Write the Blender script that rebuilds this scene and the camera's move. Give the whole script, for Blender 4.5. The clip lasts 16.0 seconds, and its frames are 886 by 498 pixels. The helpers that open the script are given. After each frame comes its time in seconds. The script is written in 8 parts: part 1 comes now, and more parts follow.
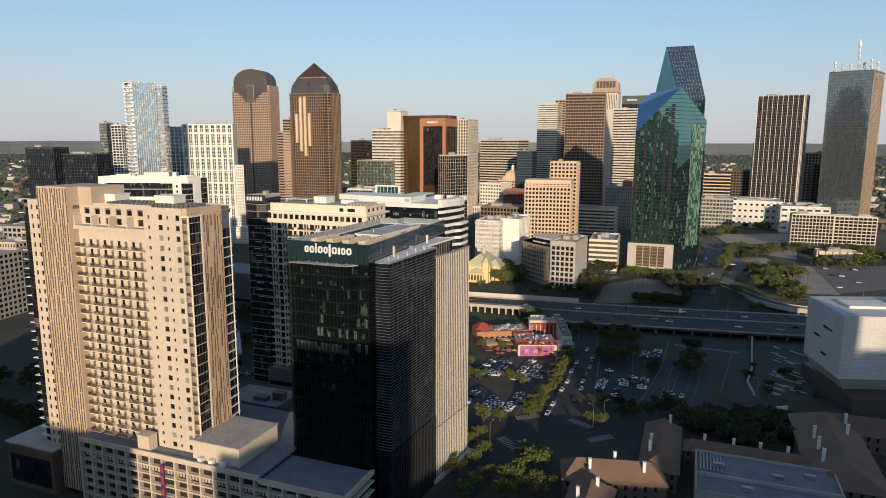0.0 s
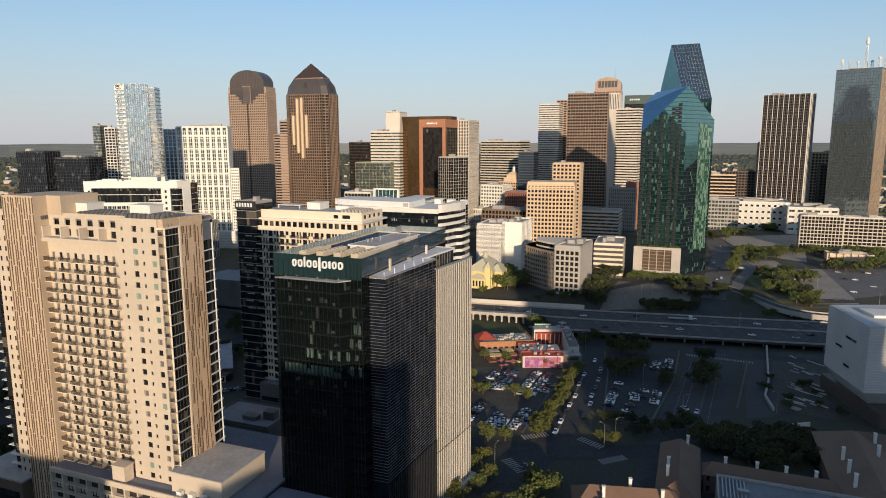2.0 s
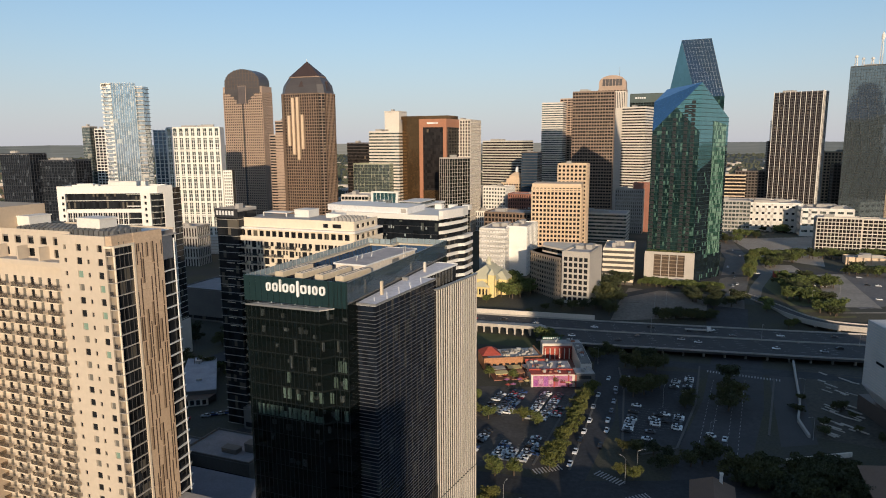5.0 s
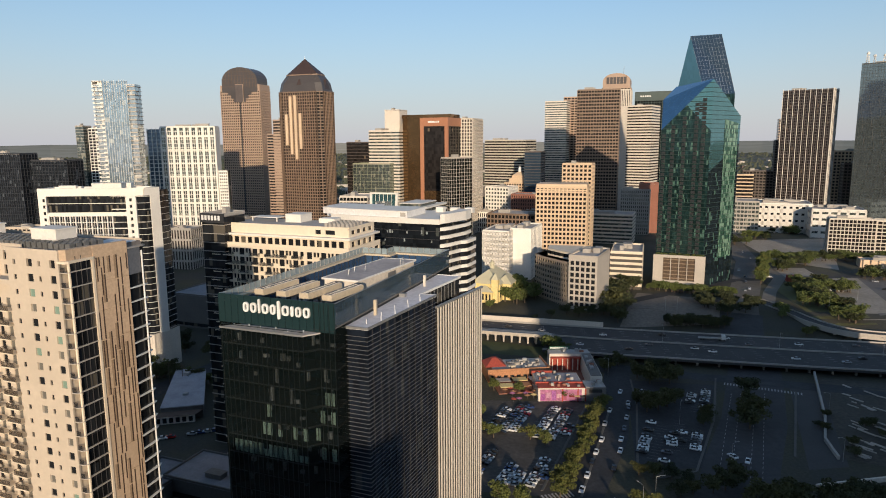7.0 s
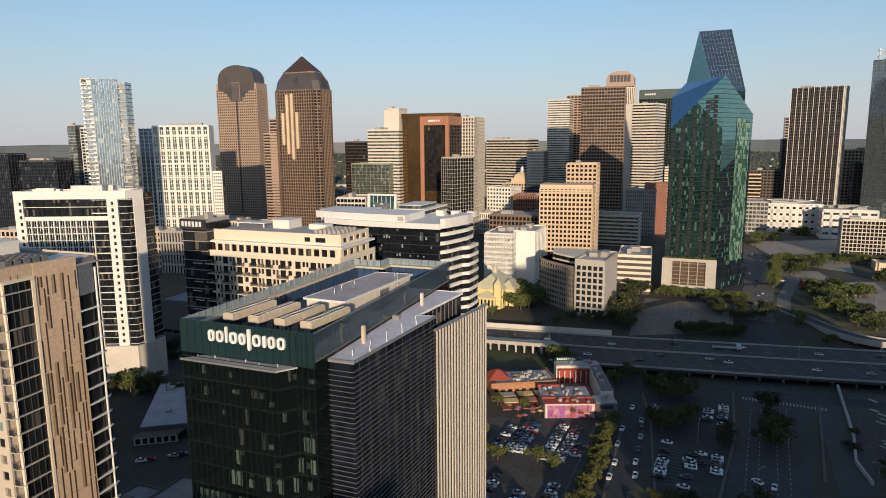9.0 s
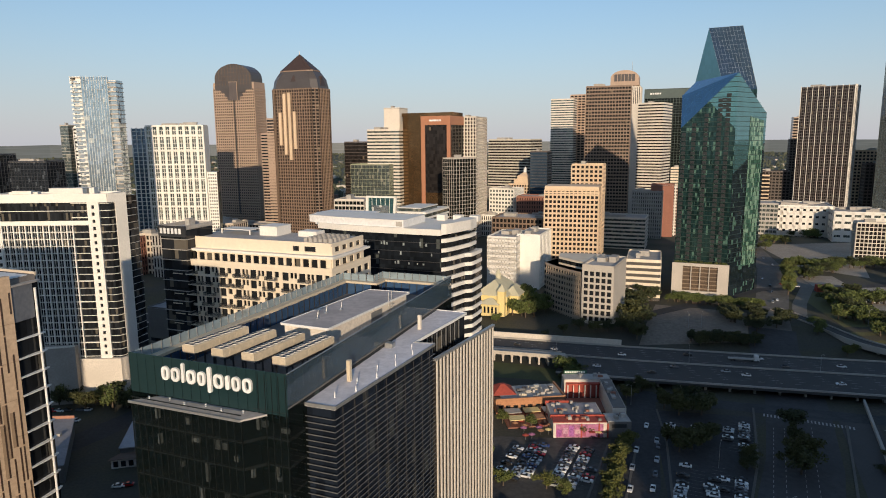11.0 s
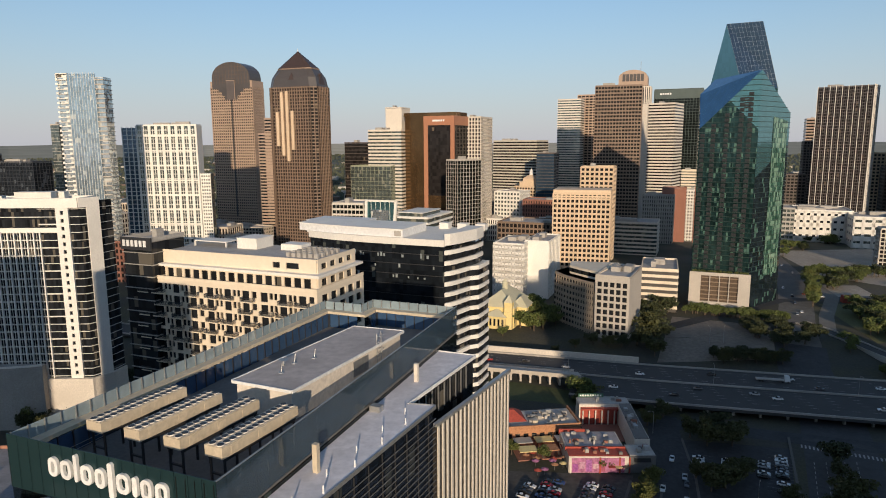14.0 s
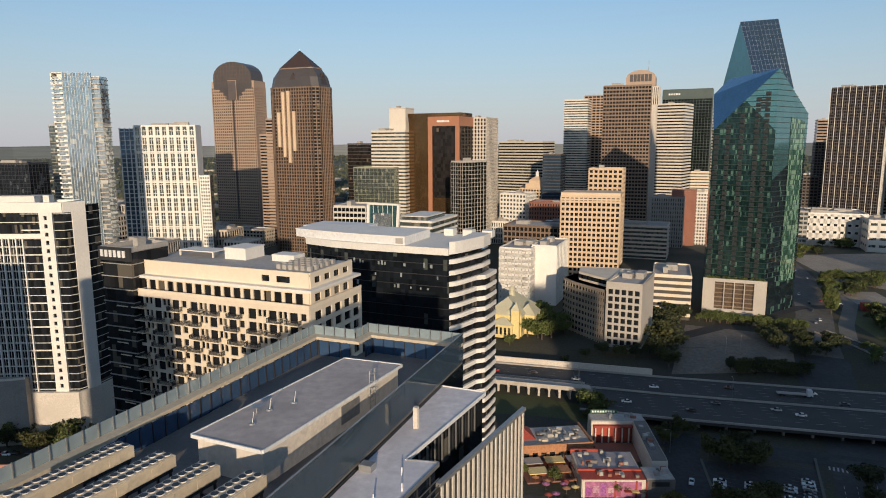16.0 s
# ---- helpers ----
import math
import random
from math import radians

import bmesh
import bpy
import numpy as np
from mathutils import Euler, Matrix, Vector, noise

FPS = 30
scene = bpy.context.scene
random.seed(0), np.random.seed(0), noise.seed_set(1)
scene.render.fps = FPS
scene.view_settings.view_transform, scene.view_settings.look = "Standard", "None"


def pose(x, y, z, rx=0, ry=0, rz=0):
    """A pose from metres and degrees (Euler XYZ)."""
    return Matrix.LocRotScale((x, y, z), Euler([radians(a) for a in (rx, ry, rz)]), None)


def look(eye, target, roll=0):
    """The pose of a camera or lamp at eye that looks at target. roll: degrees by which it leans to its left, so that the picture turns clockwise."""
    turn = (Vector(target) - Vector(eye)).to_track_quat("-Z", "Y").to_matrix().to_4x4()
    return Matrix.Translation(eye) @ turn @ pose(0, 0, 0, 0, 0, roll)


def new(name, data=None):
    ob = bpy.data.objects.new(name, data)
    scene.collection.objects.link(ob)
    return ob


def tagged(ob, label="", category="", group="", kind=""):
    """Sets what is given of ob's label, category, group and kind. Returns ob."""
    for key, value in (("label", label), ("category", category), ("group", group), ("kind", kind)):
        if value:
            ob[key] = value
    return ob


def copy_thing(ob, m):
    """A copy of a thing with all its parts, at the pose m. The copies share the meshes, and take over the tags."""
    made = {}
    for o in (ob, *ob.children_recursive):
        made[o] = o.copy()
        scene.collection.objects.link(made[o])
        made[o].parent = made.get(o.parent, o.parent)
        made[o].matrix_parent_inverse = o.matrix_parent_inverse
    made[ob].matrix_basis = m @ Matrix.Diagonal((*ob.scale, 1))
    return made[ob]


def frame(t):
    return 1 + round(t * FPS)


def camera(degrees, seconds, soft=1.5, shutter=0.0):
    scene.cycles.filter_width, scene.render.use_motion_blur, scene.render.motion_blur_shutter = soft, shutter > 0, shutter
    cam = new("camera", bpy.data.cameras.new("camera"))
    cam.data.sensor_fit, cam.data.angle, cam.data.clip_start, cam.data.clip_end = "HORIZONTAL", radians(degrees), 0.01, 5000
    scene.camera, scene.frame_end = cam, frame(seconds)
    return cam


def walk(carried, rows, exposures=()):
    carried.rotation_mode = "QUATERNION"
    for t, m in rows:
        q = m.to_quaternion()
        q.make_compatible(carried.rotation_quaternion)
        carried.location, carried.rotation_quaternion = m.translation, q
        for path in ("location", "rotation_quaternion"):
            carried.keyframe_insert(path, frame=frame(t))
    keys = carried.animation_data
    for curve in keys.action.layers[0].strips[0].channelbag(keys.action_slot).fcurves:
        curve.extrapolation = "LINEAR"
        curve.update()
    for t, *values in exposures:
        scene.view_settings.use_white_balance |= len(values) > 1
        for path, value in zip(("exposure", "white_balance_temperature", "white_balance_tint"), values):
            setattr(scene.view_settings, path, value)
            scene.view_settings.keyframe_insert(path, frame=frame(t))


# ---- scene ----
cam = camera(68.25, 16.0, 1.0)
PATH = [
    (0.0, (0.00, 0.00, 120.02), (0.00, 98.67, 103.75), 0.20),
    (0.5, (-0.01, 4.16, 120.16), (-0.03, 102.83, 103.92), 0.15),
    (1.0, (-0.03, 8.37, 120.30), (-0.06, 107.05, 104.10), 0.07),
    (1.5, (-0.04, 12.66, 120.43), (-0.09, 111.34, 104.27), -0.01),
    (2.0, (-0.03, 17.04, 120.56), (-0.10, 115.73, 104.43), -0.09),
    (2.5, (0.01, 21.53, 120.67), (-0.09, 120.22, 104.56), -0.16),
    (3.0, (0.07, 26.11, 120.77), (-0.06, 124.80, 104.66), -0.21),
    (3.5, (0.12, 30.76, 120.84), (-0.05, 129.45, 104.73), -0.25),
    (4.0, (0.14, 35.45, 120.87), (-0.06, 134.15, 104.76), -0.27),
    (4.5, (0.12, 40.18, 120.87), (-0.12, 138.87, 104.75), -0.29),
    (5.0, (0.07, 44.91, 120.85), (-0.20, 143.61, 104.73), -0.31),
    (5.5, (0.01, 49.65, 120.83), (-0.30, 148.34, 104.71), -0.32),
    (6.0, (-0.05, 54.38, 120.85), (-0.41, 153.07, 104.70), -0.33),
    (6.5, (-0.08, 59.10, 120.91), (-0.49, 157.78, 104.72), -0.34),
    (7.0, (-0.08, 63.84, 120.99), (-0.56, 162.51, 104.75), -0.36),
    (7.5, (-0.06, 68.63, 121.07), (-0.60, 167.29, 104.78), -0.38),
    (8.0, (-0.00, 73.52, 121.11), (-0.59, 172.17, 104.78), -0.40),
    (8.5, (0.08, 78.51, 121.10), (-0.54, 177.17, 104.75), -0.42),
    (9.0, (0.16, 83.56, 121.05), (-0.48, 182.21, 104.70), -0.44),
    (9.5, (0.23, 88.56, 120.98), (-0.44, 187.22, 104.64), -0.46),
    (10.0, (0.26, 93.44, 120.91), (-0.46, 192.09, 104.59), -0.46),
    (10.5, (0.23, 98.13, 120.86), (-0.56, 196.79, 104.56), -0.46),
    (11.0, (0.15, 102.70, 120.82), (-0.71, 201.36, 104.53), -0.44),
    (11.5, (0.07, 107.25, 120.78), (-0.88, 205.91, 104.51), -0.42),
    (12.0, (-0.01, 111.87, 120.72), (-1.03, 210.54, 104.48), -0.39),
    (12.5, (-0.05, 116.63, 120.64), (-1.13, 215.30, 104.43), -0.36),
    (13.0, (-0.07, 121.43, 120.57), (-1.22, 220.11, 104.38), -0.32),
    (13.5, (-0.11, 126.16, 120.53), (-1.33, 224.84, 104.38), -0.30),
    (14.0, (-0.17, 130.68, 120.56), (-1.50, 229.37, 104.44), -0.27),
    (14.5, (-0.28, 134.91, 120.69), (-1.77, 233.59, 104.59), -0.26),
    (15.0, (-0.40, 138.85, 120.83), (-2.07, 237.54, 104.76), -0.25),
    (15.5, (-0.47, 142.55, 120.90), (-2.32, 241.24, 104.87), -0.24),
    (16.0, (-0.44, 146.05, 120.83), (-2.44, 244.74, 104.85), -0.23),
]
walk(cam, [(t, look(eye, target, roll)) for t, eye, target, roll in PATH], [(0.0, 0.02, 6640, 12), (9.0, -0.01, 6640, 12), (16.0, -0.10, 6640, 12)])

# ---- light ----
SUN_AZ, SUN_EL = radians(176.6), radians(10.5)
world = bpy.data.worlds.new("evening_sky")
scene.world = world
world.use_nodes = True
wn = world.node_tree.nodes
sky = wn.new("ShaderNodeTexSky")
sky.sky_type, sky.sun_disc = "NISHITA", False
sky.sun_elevation, sky.sun_rotation = SUN_EL, SUN_AZ
sky.altitude, sky.air_density, sky.dust_density, sky.ozone_density = 300, 1.0, 0.5, 3.0
wn["Background"].inputs["Strength"].default_value = 0.158
# evening haze that thickens towards the horizon
co, sep_, low = wn.new("ShaderNodeTexCoord"), wn.new("ShaderNodeSeparateXYZ"), wn.new("ShaderNodeMapRange")
low.interpolation_type = "SMOOTHSTEP"
low.inputs["From Min"].default_value, low.inputs["From Max"].default_value = -0.06, 0.30
low.inputs["To Min"].default_value, low.inputs["To Max"].default_value = 0.92, 0.12
haze = wn.new("ShaderNodeMix")
haze.data_type = "RGBA"
tone, lift = wn.new("ShaderNodeMix"), wn.new("ShaderNodeMapRange")
tone.data_type, lift.interpolation_type = "RGBA", "SMOOTHSTEP"
tone.inputs["A"].default_value, tone.inputs["B"].default_value = (3.3, 3.45, 3.95, 1), (2.6, 3.42, 3.95, 1)
lift.inputs["From Min"].default_value, lift.inputs["From Max"].default_value = 0.0, 0.22
world.node_tree.links.new(sep_.outputs["Z"], lift.inputs["Value"])
world.node_tree.links.new(lift.outputs["Result"], tone.inputs["Factor"])
world.node_tree.links.new(tone.outputs["Result"], haze.inputs["B"])
world.node_tree.links.new(co.outputs["Generated"], sep_.inputs[0])
world.node_tree.links.new(sep_.outputs["Z"], low.inputs["Value"])
world.node_tree.links.new(low.outputs["Result"], haze.inputs["Factor"])
world.node_tree.links.new(sky.outputs["Color"], haze.inputs["A"])
world.node_tree.links.new(haze.outputs["Result"], wn["Background"].inputs["Color"])
sun = new("sun", bpy.data.lights.new("sun", "SUN"))
sun.data.energy, sun.data.angle, sun.data.color = 4.55, radians(0.6), (1.0, 0.82, 0.60)
sun.matrix_world = look((math.sin(SUN_AZ) * math.cos(SUN_EL) * 900, math.cos(SUN_AZ) * math.cos(SUN_EL) * 900, math.sin(SUN_EL) * 900), (0, 0, 0))
scene.view_settings.exposure = 0.0

# ---- materials ----
MATS = {}


def nodes_of(name):
    m = bpy.data.materials.new(name)
    m.use_nodes = True
    MATS[name] = m
    return m, m.node_tree.nodes, m.node_tree.links, m.node_tree.nodes["Principled BSDF"]


def mixed(nt, ln, kind, fac, a, b):
    n = nt.new("ShaderNodeMix")
    n.data_type, n.blend_type = "RGBA", kind
    for sock, v in ((n.inputs["Factor"], fac), (n.inputs["A"], a), (n.inputs["B"], b)):
        if isinstance(v, (int, float)):
            sock.default_value = v
        elif isinstance(v, tuple):
            sock.default_value = (*v, 1)
        else:
            ln.new(v, sock)
    return n.outputs["Result"]


def ramp(nt, ln, src, lo, hi):
    n = nt.new("ShaderNodeMapRange")
    n.inputs["From Min"].default_value, n.inputs["From Max"].default_value = lo, hi
    ln.new(src, n.inputs["Value"])
    return n.outputs["Result"]


def noise_at(nt, ln, scale, detail=4.0, vec=None, rough=0.6):
    n = nt.new("ShaderNodeTexNoise")
    n.inputs["Scale"].default_value, n.inputs["Detail"].default_value, n.inputs["Roughness"].default_value = scale, detail, rough
    if vec is None:
        g = nt.new("ShaderNodeNewGeometry")
        vec = g.outputs["Position"]
    ln.new(vec, n.inputs["Vector"])
    return n.outputs["Fac"]


def streaks(nt, ln, sx, sz):
    g = nt.new("ShaderNodeNewGeometry")
    mp = nt.new("ShaderNodeMapping")
    mp.inputs["Scale"].default_value = (sx, sx, sz)
    ln.new(g.outputs["Position"], mp.inputs["Vector"])
    return noise_at(nt, ln, 1.0, 3.0, mp.outputs["Vector"])


def solid(name, col, rough=0.85, grain=0.18, scale=1.6, big=0.08, wear=0.25, metal=0.0, bump=0.15, rand=0.12):
    """A matt surface with fine grain, broad blotches, rain streaks and a slight difference from piece to piece."""
    m, nt, ln, b = nodes_of(name)
    dark = tuple(c * (1 - wear) for c in col)
    lite = tuple(min(1, c * (1 + grain * 0.6)) for c in col)
    c1 = mixed(nt, ln, "MIX", ramp(nt, ln, noise_at(nt, ln, scale), 0.3, 0.7), tuple(c * (1 - grain) for c in col), lite)
    c2 = mixed(nt, ln, "MIX", ramp(nt, ln, noise_at(nt, ln, big, 3), 0.45, 0.8), c1, dark)
    st = nt.new("ShaderNodeMath")
    st.operation = "MULTIPLY"
    ln.new(ramp(nt, ln, streaks(nt, ln, 0.9, 0.05), 0.5, 0.8), st.inputs[0])
    st.inputs[1].default_value = wear
    c3 = mixed(nt, ln, "MIX", st.outputs[0], c2, dark)
    oi = nt.new("ShaderNodeObjectInfo")
    c4 = mixed(nt, ln, "MULTIPLY", 1.0, c3, (1, 1, 1))
    mr = nt.new("ShaderNodeMapRange")
    mr.inputs["To Min"].default_value, mr.inputs["To Max"].default_value = 1 - rand, 1.0
    ln.new(oi.outputs["Random"], mr.inputs["Value"])
    ln.new(mr.outputs["Result"], c4.node.inputs["B"])
    ln.new(c4, b.inputs["Base Color"])
    b.inputs["Roughness"].default_value, b.inputs["Metallic"].default_value = rough, metal
    if bump:
        bp = nt.new("ShaderNodeBump")
        bp.inputs["Strength"].default_value, bp.inputs["Distance"].default_value = bump, 0.05
        ln.new(noise_at(nt, ln, scale * 3), bp.inputs["Height"])
        ln.new(bp.outputs["Normal"], b.inputs["Normal"])
    return m


def glass(name, col, bw=1.5, fh=3.6, rough=0.06, metal=0.55, lit=(0.30, 0.32, 0.28), share=0.12, vary=0.5, wave=0.02, ior=1.35):
    """Facade glass: every pane has its own tint, tilt and blind. bw, fh: the pane's width and height."""
    m, nt, ln, b = nodes_of(name)
    tc = nt.new("ShaderNodeTexCoord")
    mp = nt.new("ShaderNodeMapping")
    mp.inputs["Scale"].default_value = (1 / bw, 1 / bw, 1 / fh)
    mp.inputs["Location"].default_value = (0.37, 0.41, 0.02)
    ln.new(tc.outputs["Object"], mp.inputs["Vector"])
    fl = nt.new("ShaderNodeVectorMath")
    fl.operation = "FLOOR"
    ln.new(mp.outputs["Vector"], fl.inputs[0])
    wh = nt.new("ShaderNodeTexWhiteNoise")
    ln.new(fl.outputs["Vector"], wh.inputs["Vector"])
    base = mixed(nt, ln, "MIX", wh.outputs["Value"], tuple(c * (1 - vary) for c in col), tuple(c * (1 + vary) for c in col))
    pick = nt.new("ShaderNodeMath")
    pick.operation = "GREATER_THAN"
    pick.inputs[1].default_value = 1 - share
    sep = nt.new("ShaderNodeSeparateColor")
    ln.new(wh.outputs["Color"], sep.inputs["Color"])
    ln.new(sep.outputs["Green"], pick.inputs[0])
    pk = nt.new("ShaderNodeMath")
    pk.operation = "MULTIPLY"
    pk.inputs[1].default_value = 0.7
    ln.new(pick.outputs[0], pk.inputs[0])
    c2 = mixed(nt, ln, "MIX", pk.outputs[0], base, lit)
    ln.new(c2, b.inputs["Base Color"])
    b.inputs["Roughness"].default_value = rough
    b.inputs["IOR"].default_value = ior
    mm = nt.new("ShaderNodeMath")
    mm.operation = "MULTIPLY_ADD"
    mm.inputs[1].default_value, mm.inputs[2].default_value = -metal * 0.9, metal
    ln.new(pk.outputs[0], mm.inputs[0])
    ln.new(mm.outputs[0], b.inputs["Metallic"])
    # each pane leans a little its own way
    g = nt.new("ShaderNodeNewGeometry")
    sub = nt.new("ShaderNodeVectorMath")
    sub.operation = "MULTIPLY_ADD"
    sub.inputs[1].default_value = (wave, wave, wave)
    ln.new(wh.outputs["Color"], sub.inputs[0])
    ln.new(g.outputs["Normal"], sub.inputs[2])
    nz = nt.new("ShaderNodeVectorMath")
    nz.operation = "NORMALIZE"
    ln.new(sub.outputs["Vector"], nz.inputs[0])
    bp = nt.new("ShaderNodeBump")
    bp.inputs["Strength"].default_value, bp.inputs["Distance"].default_value = 0.04, 0.2
    ln.new(noise_at(nt, ln, 0.35, 2), bp.inputs["Height"])
    ln.new(nz.outputs["Vector"], bp.inputs["Normal"])
    ln.new(bp.outputs["Normal"], b.inputs["Normal"])
    return m


def clear(name, col, alpha):
    """See-through sheet glass."""
    m, nt, ln, b = nodes_of(name)
    ln.new(mixed(nt, ln, "MIX", ramp(nt, ln, noise_at(nt, ln, 0.4), 0.3, 0.8), col, tuple(v * 0.7 for v in col)), b.inputs["Base Color"])
    b.inputs["Roughness"].default_value, b.inputs["Alpha"].default_value, b.inputs["IOR"].default_value = 0.04, alpha, 1.5
    return m


def paint(name, col, rough=0.35, metal=0.0, rand=0.0):
    m, nt, ln, b = nodes_of(name)
    c = mixed(nt, ln, "MIX", ramp(nt, ln, noise_at(nt, ln, 3.0), 0.3, 0.8), col, tuple(v * 0.82 for v in col))
    ln.new(c, b.inputs["Base Color"])
    b.inputs["Roughness"].default_value, b.inputs["Metallic"].default_value = rough, metal
    return m


def leaves(name, a, b2):
    m, nt, ln, b = nodes_of(name)
    g = nt.new("ShaderNodeNewGeometry")
    c = mixed(nt, ln, "MIX", g.outputs["Random Per Island"], a, b2)
    oi = nt.new("ShaderNodeObjectInfo")
    c = mixed(nt, ln, "MIX", oi.outputs["Random"], c, mixed(nt, ln, "MIX", 0.5, c, (0.11, 0.10, 0.02)))
    ln.new(c, b.inputs["Base Color"])
    b.inputs["Roughness"].default_value = 0.75
    return m


beige = solid("beige_stucco", (0.61, 0.515, 0.405), wear=0.14, grain=0.06, scale=0.9)
cream = solid("cream_stucco", (0.78, 0.67, 0.52), wear=0.13, grain=0.06, scale=0.9)
white = solid("white_concrete", (0.82, 0.78, 0.71), wear=0.14, bump=0.03, grain=0.1)
offwhite = solid("pale_limestone", (0.70, 0.63, 0.54), wear=0.16)
bronze_panel = solid("golden_tan_panel", (0.54, 0.395, 0.27), wear=0.15, rand=0.1)
tan_panel = solid("tan_panel", (0.54, 0.42, 0.30), wear=0.15, rand=0.05, grain=0.06)
inset_brown = solid("brown_inset_panel", (0.34, 0.24, 0.155), wear=0.2, rand=0.1)
screen_grey = solid("blue_grey_screen", (0.16, 0.17, 0.19), wear=0.2)
slot_dark = solid("near_black_slot", (0.06, 0.036, 0.025), rough=0.6)
slot_brown = solid("dark_brown_panel", (0.15, 0.09, 0.06), wear=0.2, rand=0.3)
concrete = solid("grey_concrete", (0.42, 0.39, 0.35), wear=0.25)
roof_pale = solid("pale_roof_membrane", (0.46, 0.43, 0.40), big=0.12, wear=0.3, scale=0.8)
roof_white = solid("white_roof_membrane", (0.80, 0.79, 0.77), big=0.1, wear=0.15, scale=0.8)
roof_dark = solid("gravel_roof", (0.20, 0.18, 0.165), big=0.15, wear=0.3, scale=2.0)
steel = solid("galvanised_steel", (0.42, 0.42, 0.41), rough=0.45, metal=0.6, wear=0.2)
tan_metal = solid("tan_enamel", (0.62, 0.52, 0.38), rough=0.5, wear=0.15)
black_metal = solid("black_metal", (0.03, 0.03, 0.032), rough=0.5, wear=0.2)
white_trim = solid("white_trim", (0.82, 0.81, 0.78), rough=0.6, wear=0.1)
tan_stone = solid("golden_tan_precast", (0.72, 0.54, 0.37), wear=0.12)
brown_stone = solid("brown_granite", (0.25, 0.172, 0.122), rough=0.6, wear=0.15)
rose_stone = solid("rose_granite", (0.46, 0.33, 0.245), rough=0.6, wear=0.15)
red_stone = solid("red_granite_frame", (0.45, 0.20, 0.11), rough=0.5, wear=0.12)
brick_red = solid("red_brick", (0.30, 0.13, 0.09), wear=0.2)
dark_stone = solid("dark_brown_granite", (0.10, 0.075, 0.062), rough=0.5, wear=0.2)
grey_stone = solid("grey_beige_stone", (0.50, 0.45, 0.39), wear=0.16)
slate = solid("copper_brown_roof", (0.065, 0.042, 0.036), rough=0.45, wear=0.2)
lead_roof = solid("dark_vault_roof", (0.085, 0.075, 0.072), rough=0.35, wear=0.2)
tile_roof = solid("brown_clay_tile", (0.22, 0.135, 0.09), wear=0.25, scale=3)
brick_dark = solid("dark_brown_brick", (0.17, 0.115, 0.085), wear=0.2, scale=3)
church_yellow = solid("yellow_stucco", (0.78, 0.62, 0.28), wear=0.12)
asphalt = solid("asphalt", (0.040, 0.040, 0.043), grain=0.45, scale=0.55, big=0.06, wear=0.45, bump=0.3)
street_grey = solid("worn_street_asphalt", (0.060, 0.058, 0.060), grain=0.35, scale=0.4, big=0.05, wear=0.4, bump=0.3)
# paler copy of the asphalt: low sunlight on the lot put into its colour
lot_grey = solid("sunlit_lot_asphalt", (0.085, 0.076, 0.067), grain=0.4, scale=0.5, big=0.07, wear=0.45)
mullion_grey = solid("green_grey_mullion", (0.010, 0.014, 0.014), rough=0.35, wear=0.15)
glass_navy = glass("navy_louvre_glass", (0.016, 0.022, 0.034), 1.5, 3.9, metal=0.3, lit=(0.06, 0.065, 0.06), share=0.06, vary=0.4)
paving = solid("tan_paving", (0.36, 0.315, 0.26), grain=0.25, scale=0.5, big=0.05, wear=0.3)
road_old = solid("worn_concrete_roadway", (0.062, 0.059, 0.058), grain=0.2, scale=1.5, big=0.05, wear=0.3)
sidewalk = solid("pavement_concrete", (0.21, 0.19, 0.165), grain=0.2, scale=1.2, big=0.08, wear=0.3)
dirt = solid("bare_dirt", (0.21, 0.175, 0.14), grain=0.3, scale=0.5, big=0.05, wear=0.35)
line_white = solid("road_paint_white", (0.42, 0.41, 0.40), wear=0.5)
line_yellow = solid("road_paint_yellow", (0.55, 0.40, 0.08), wear=0.35)
bark = solid("bark", (0.11, 0.08, 0.055), scale=6, wear=0.3)
fin_pale = solid("pale_bronze_fin", (0.70, 0.64, 0.555), rough=0.5, metal=0.0, wear=0.08)
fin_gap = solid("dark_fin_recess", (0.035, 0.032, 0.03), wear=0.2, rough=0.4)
louvre_metal = solid("aluminium_louvre", (0.27, 0.27, 0.265), rough=0.4, metal=0.5, wear=0.15)

glass_black = glass("black_glass", (0.02, 0.022, 0.025), 1.5, 3.2, metal=0.2, lit=(0.16, 0.14, 0.11), share=0.10)
glass_green = glass("green_glass", (0.010, 0.014, 0.0135), 1.2, 3.9, metal=0.25, lit=(0.05, 0.07, 0.06), share=0.008, vary=0.3, rough=0.04)
glass_screen = glass("dark_teal_screen", (0.019, 0.043, 0.047), 1.62, 4.6, metal=0.3, share=0.0, vary=0.25, rough=0.05)
bay_glass = clear("office_window", (0.006, 0.011, 0.012), 0.36)
blind = solid("pale_green_blind", (0.50, 0.74, 0.62), wear=0.1, rand=0.5)
roof_lilac = solid("lilac_white_roof_membrane", (0.86, 0.82, 0.83), big=0.12, wear=0.25, scale=0.8)
glass_teal = glass("teal_glass", (0.021, 0.052, 0.051), 1.25, 3.4, metal=0.5, lit=(0.12, 0.23, 0.18), share=0.10, vary=0.45, wave=0.014)
glass_blue = glass("blue_glass", (0.12, 0.255, 0.37), 3.0, 3.9, metal=0.8, lit=(0.2, 0.3, 0.4), share=0.0, vary=0.08, wave=0.004)
glass_deep = glass("deep_blue_glass", (0.06, 0.105, 0.16), 3.0, 3.9, metal=0.6, lit=(0.2, 0.3, 0.4), share=0.0, vary=0.12, wave=0.004)
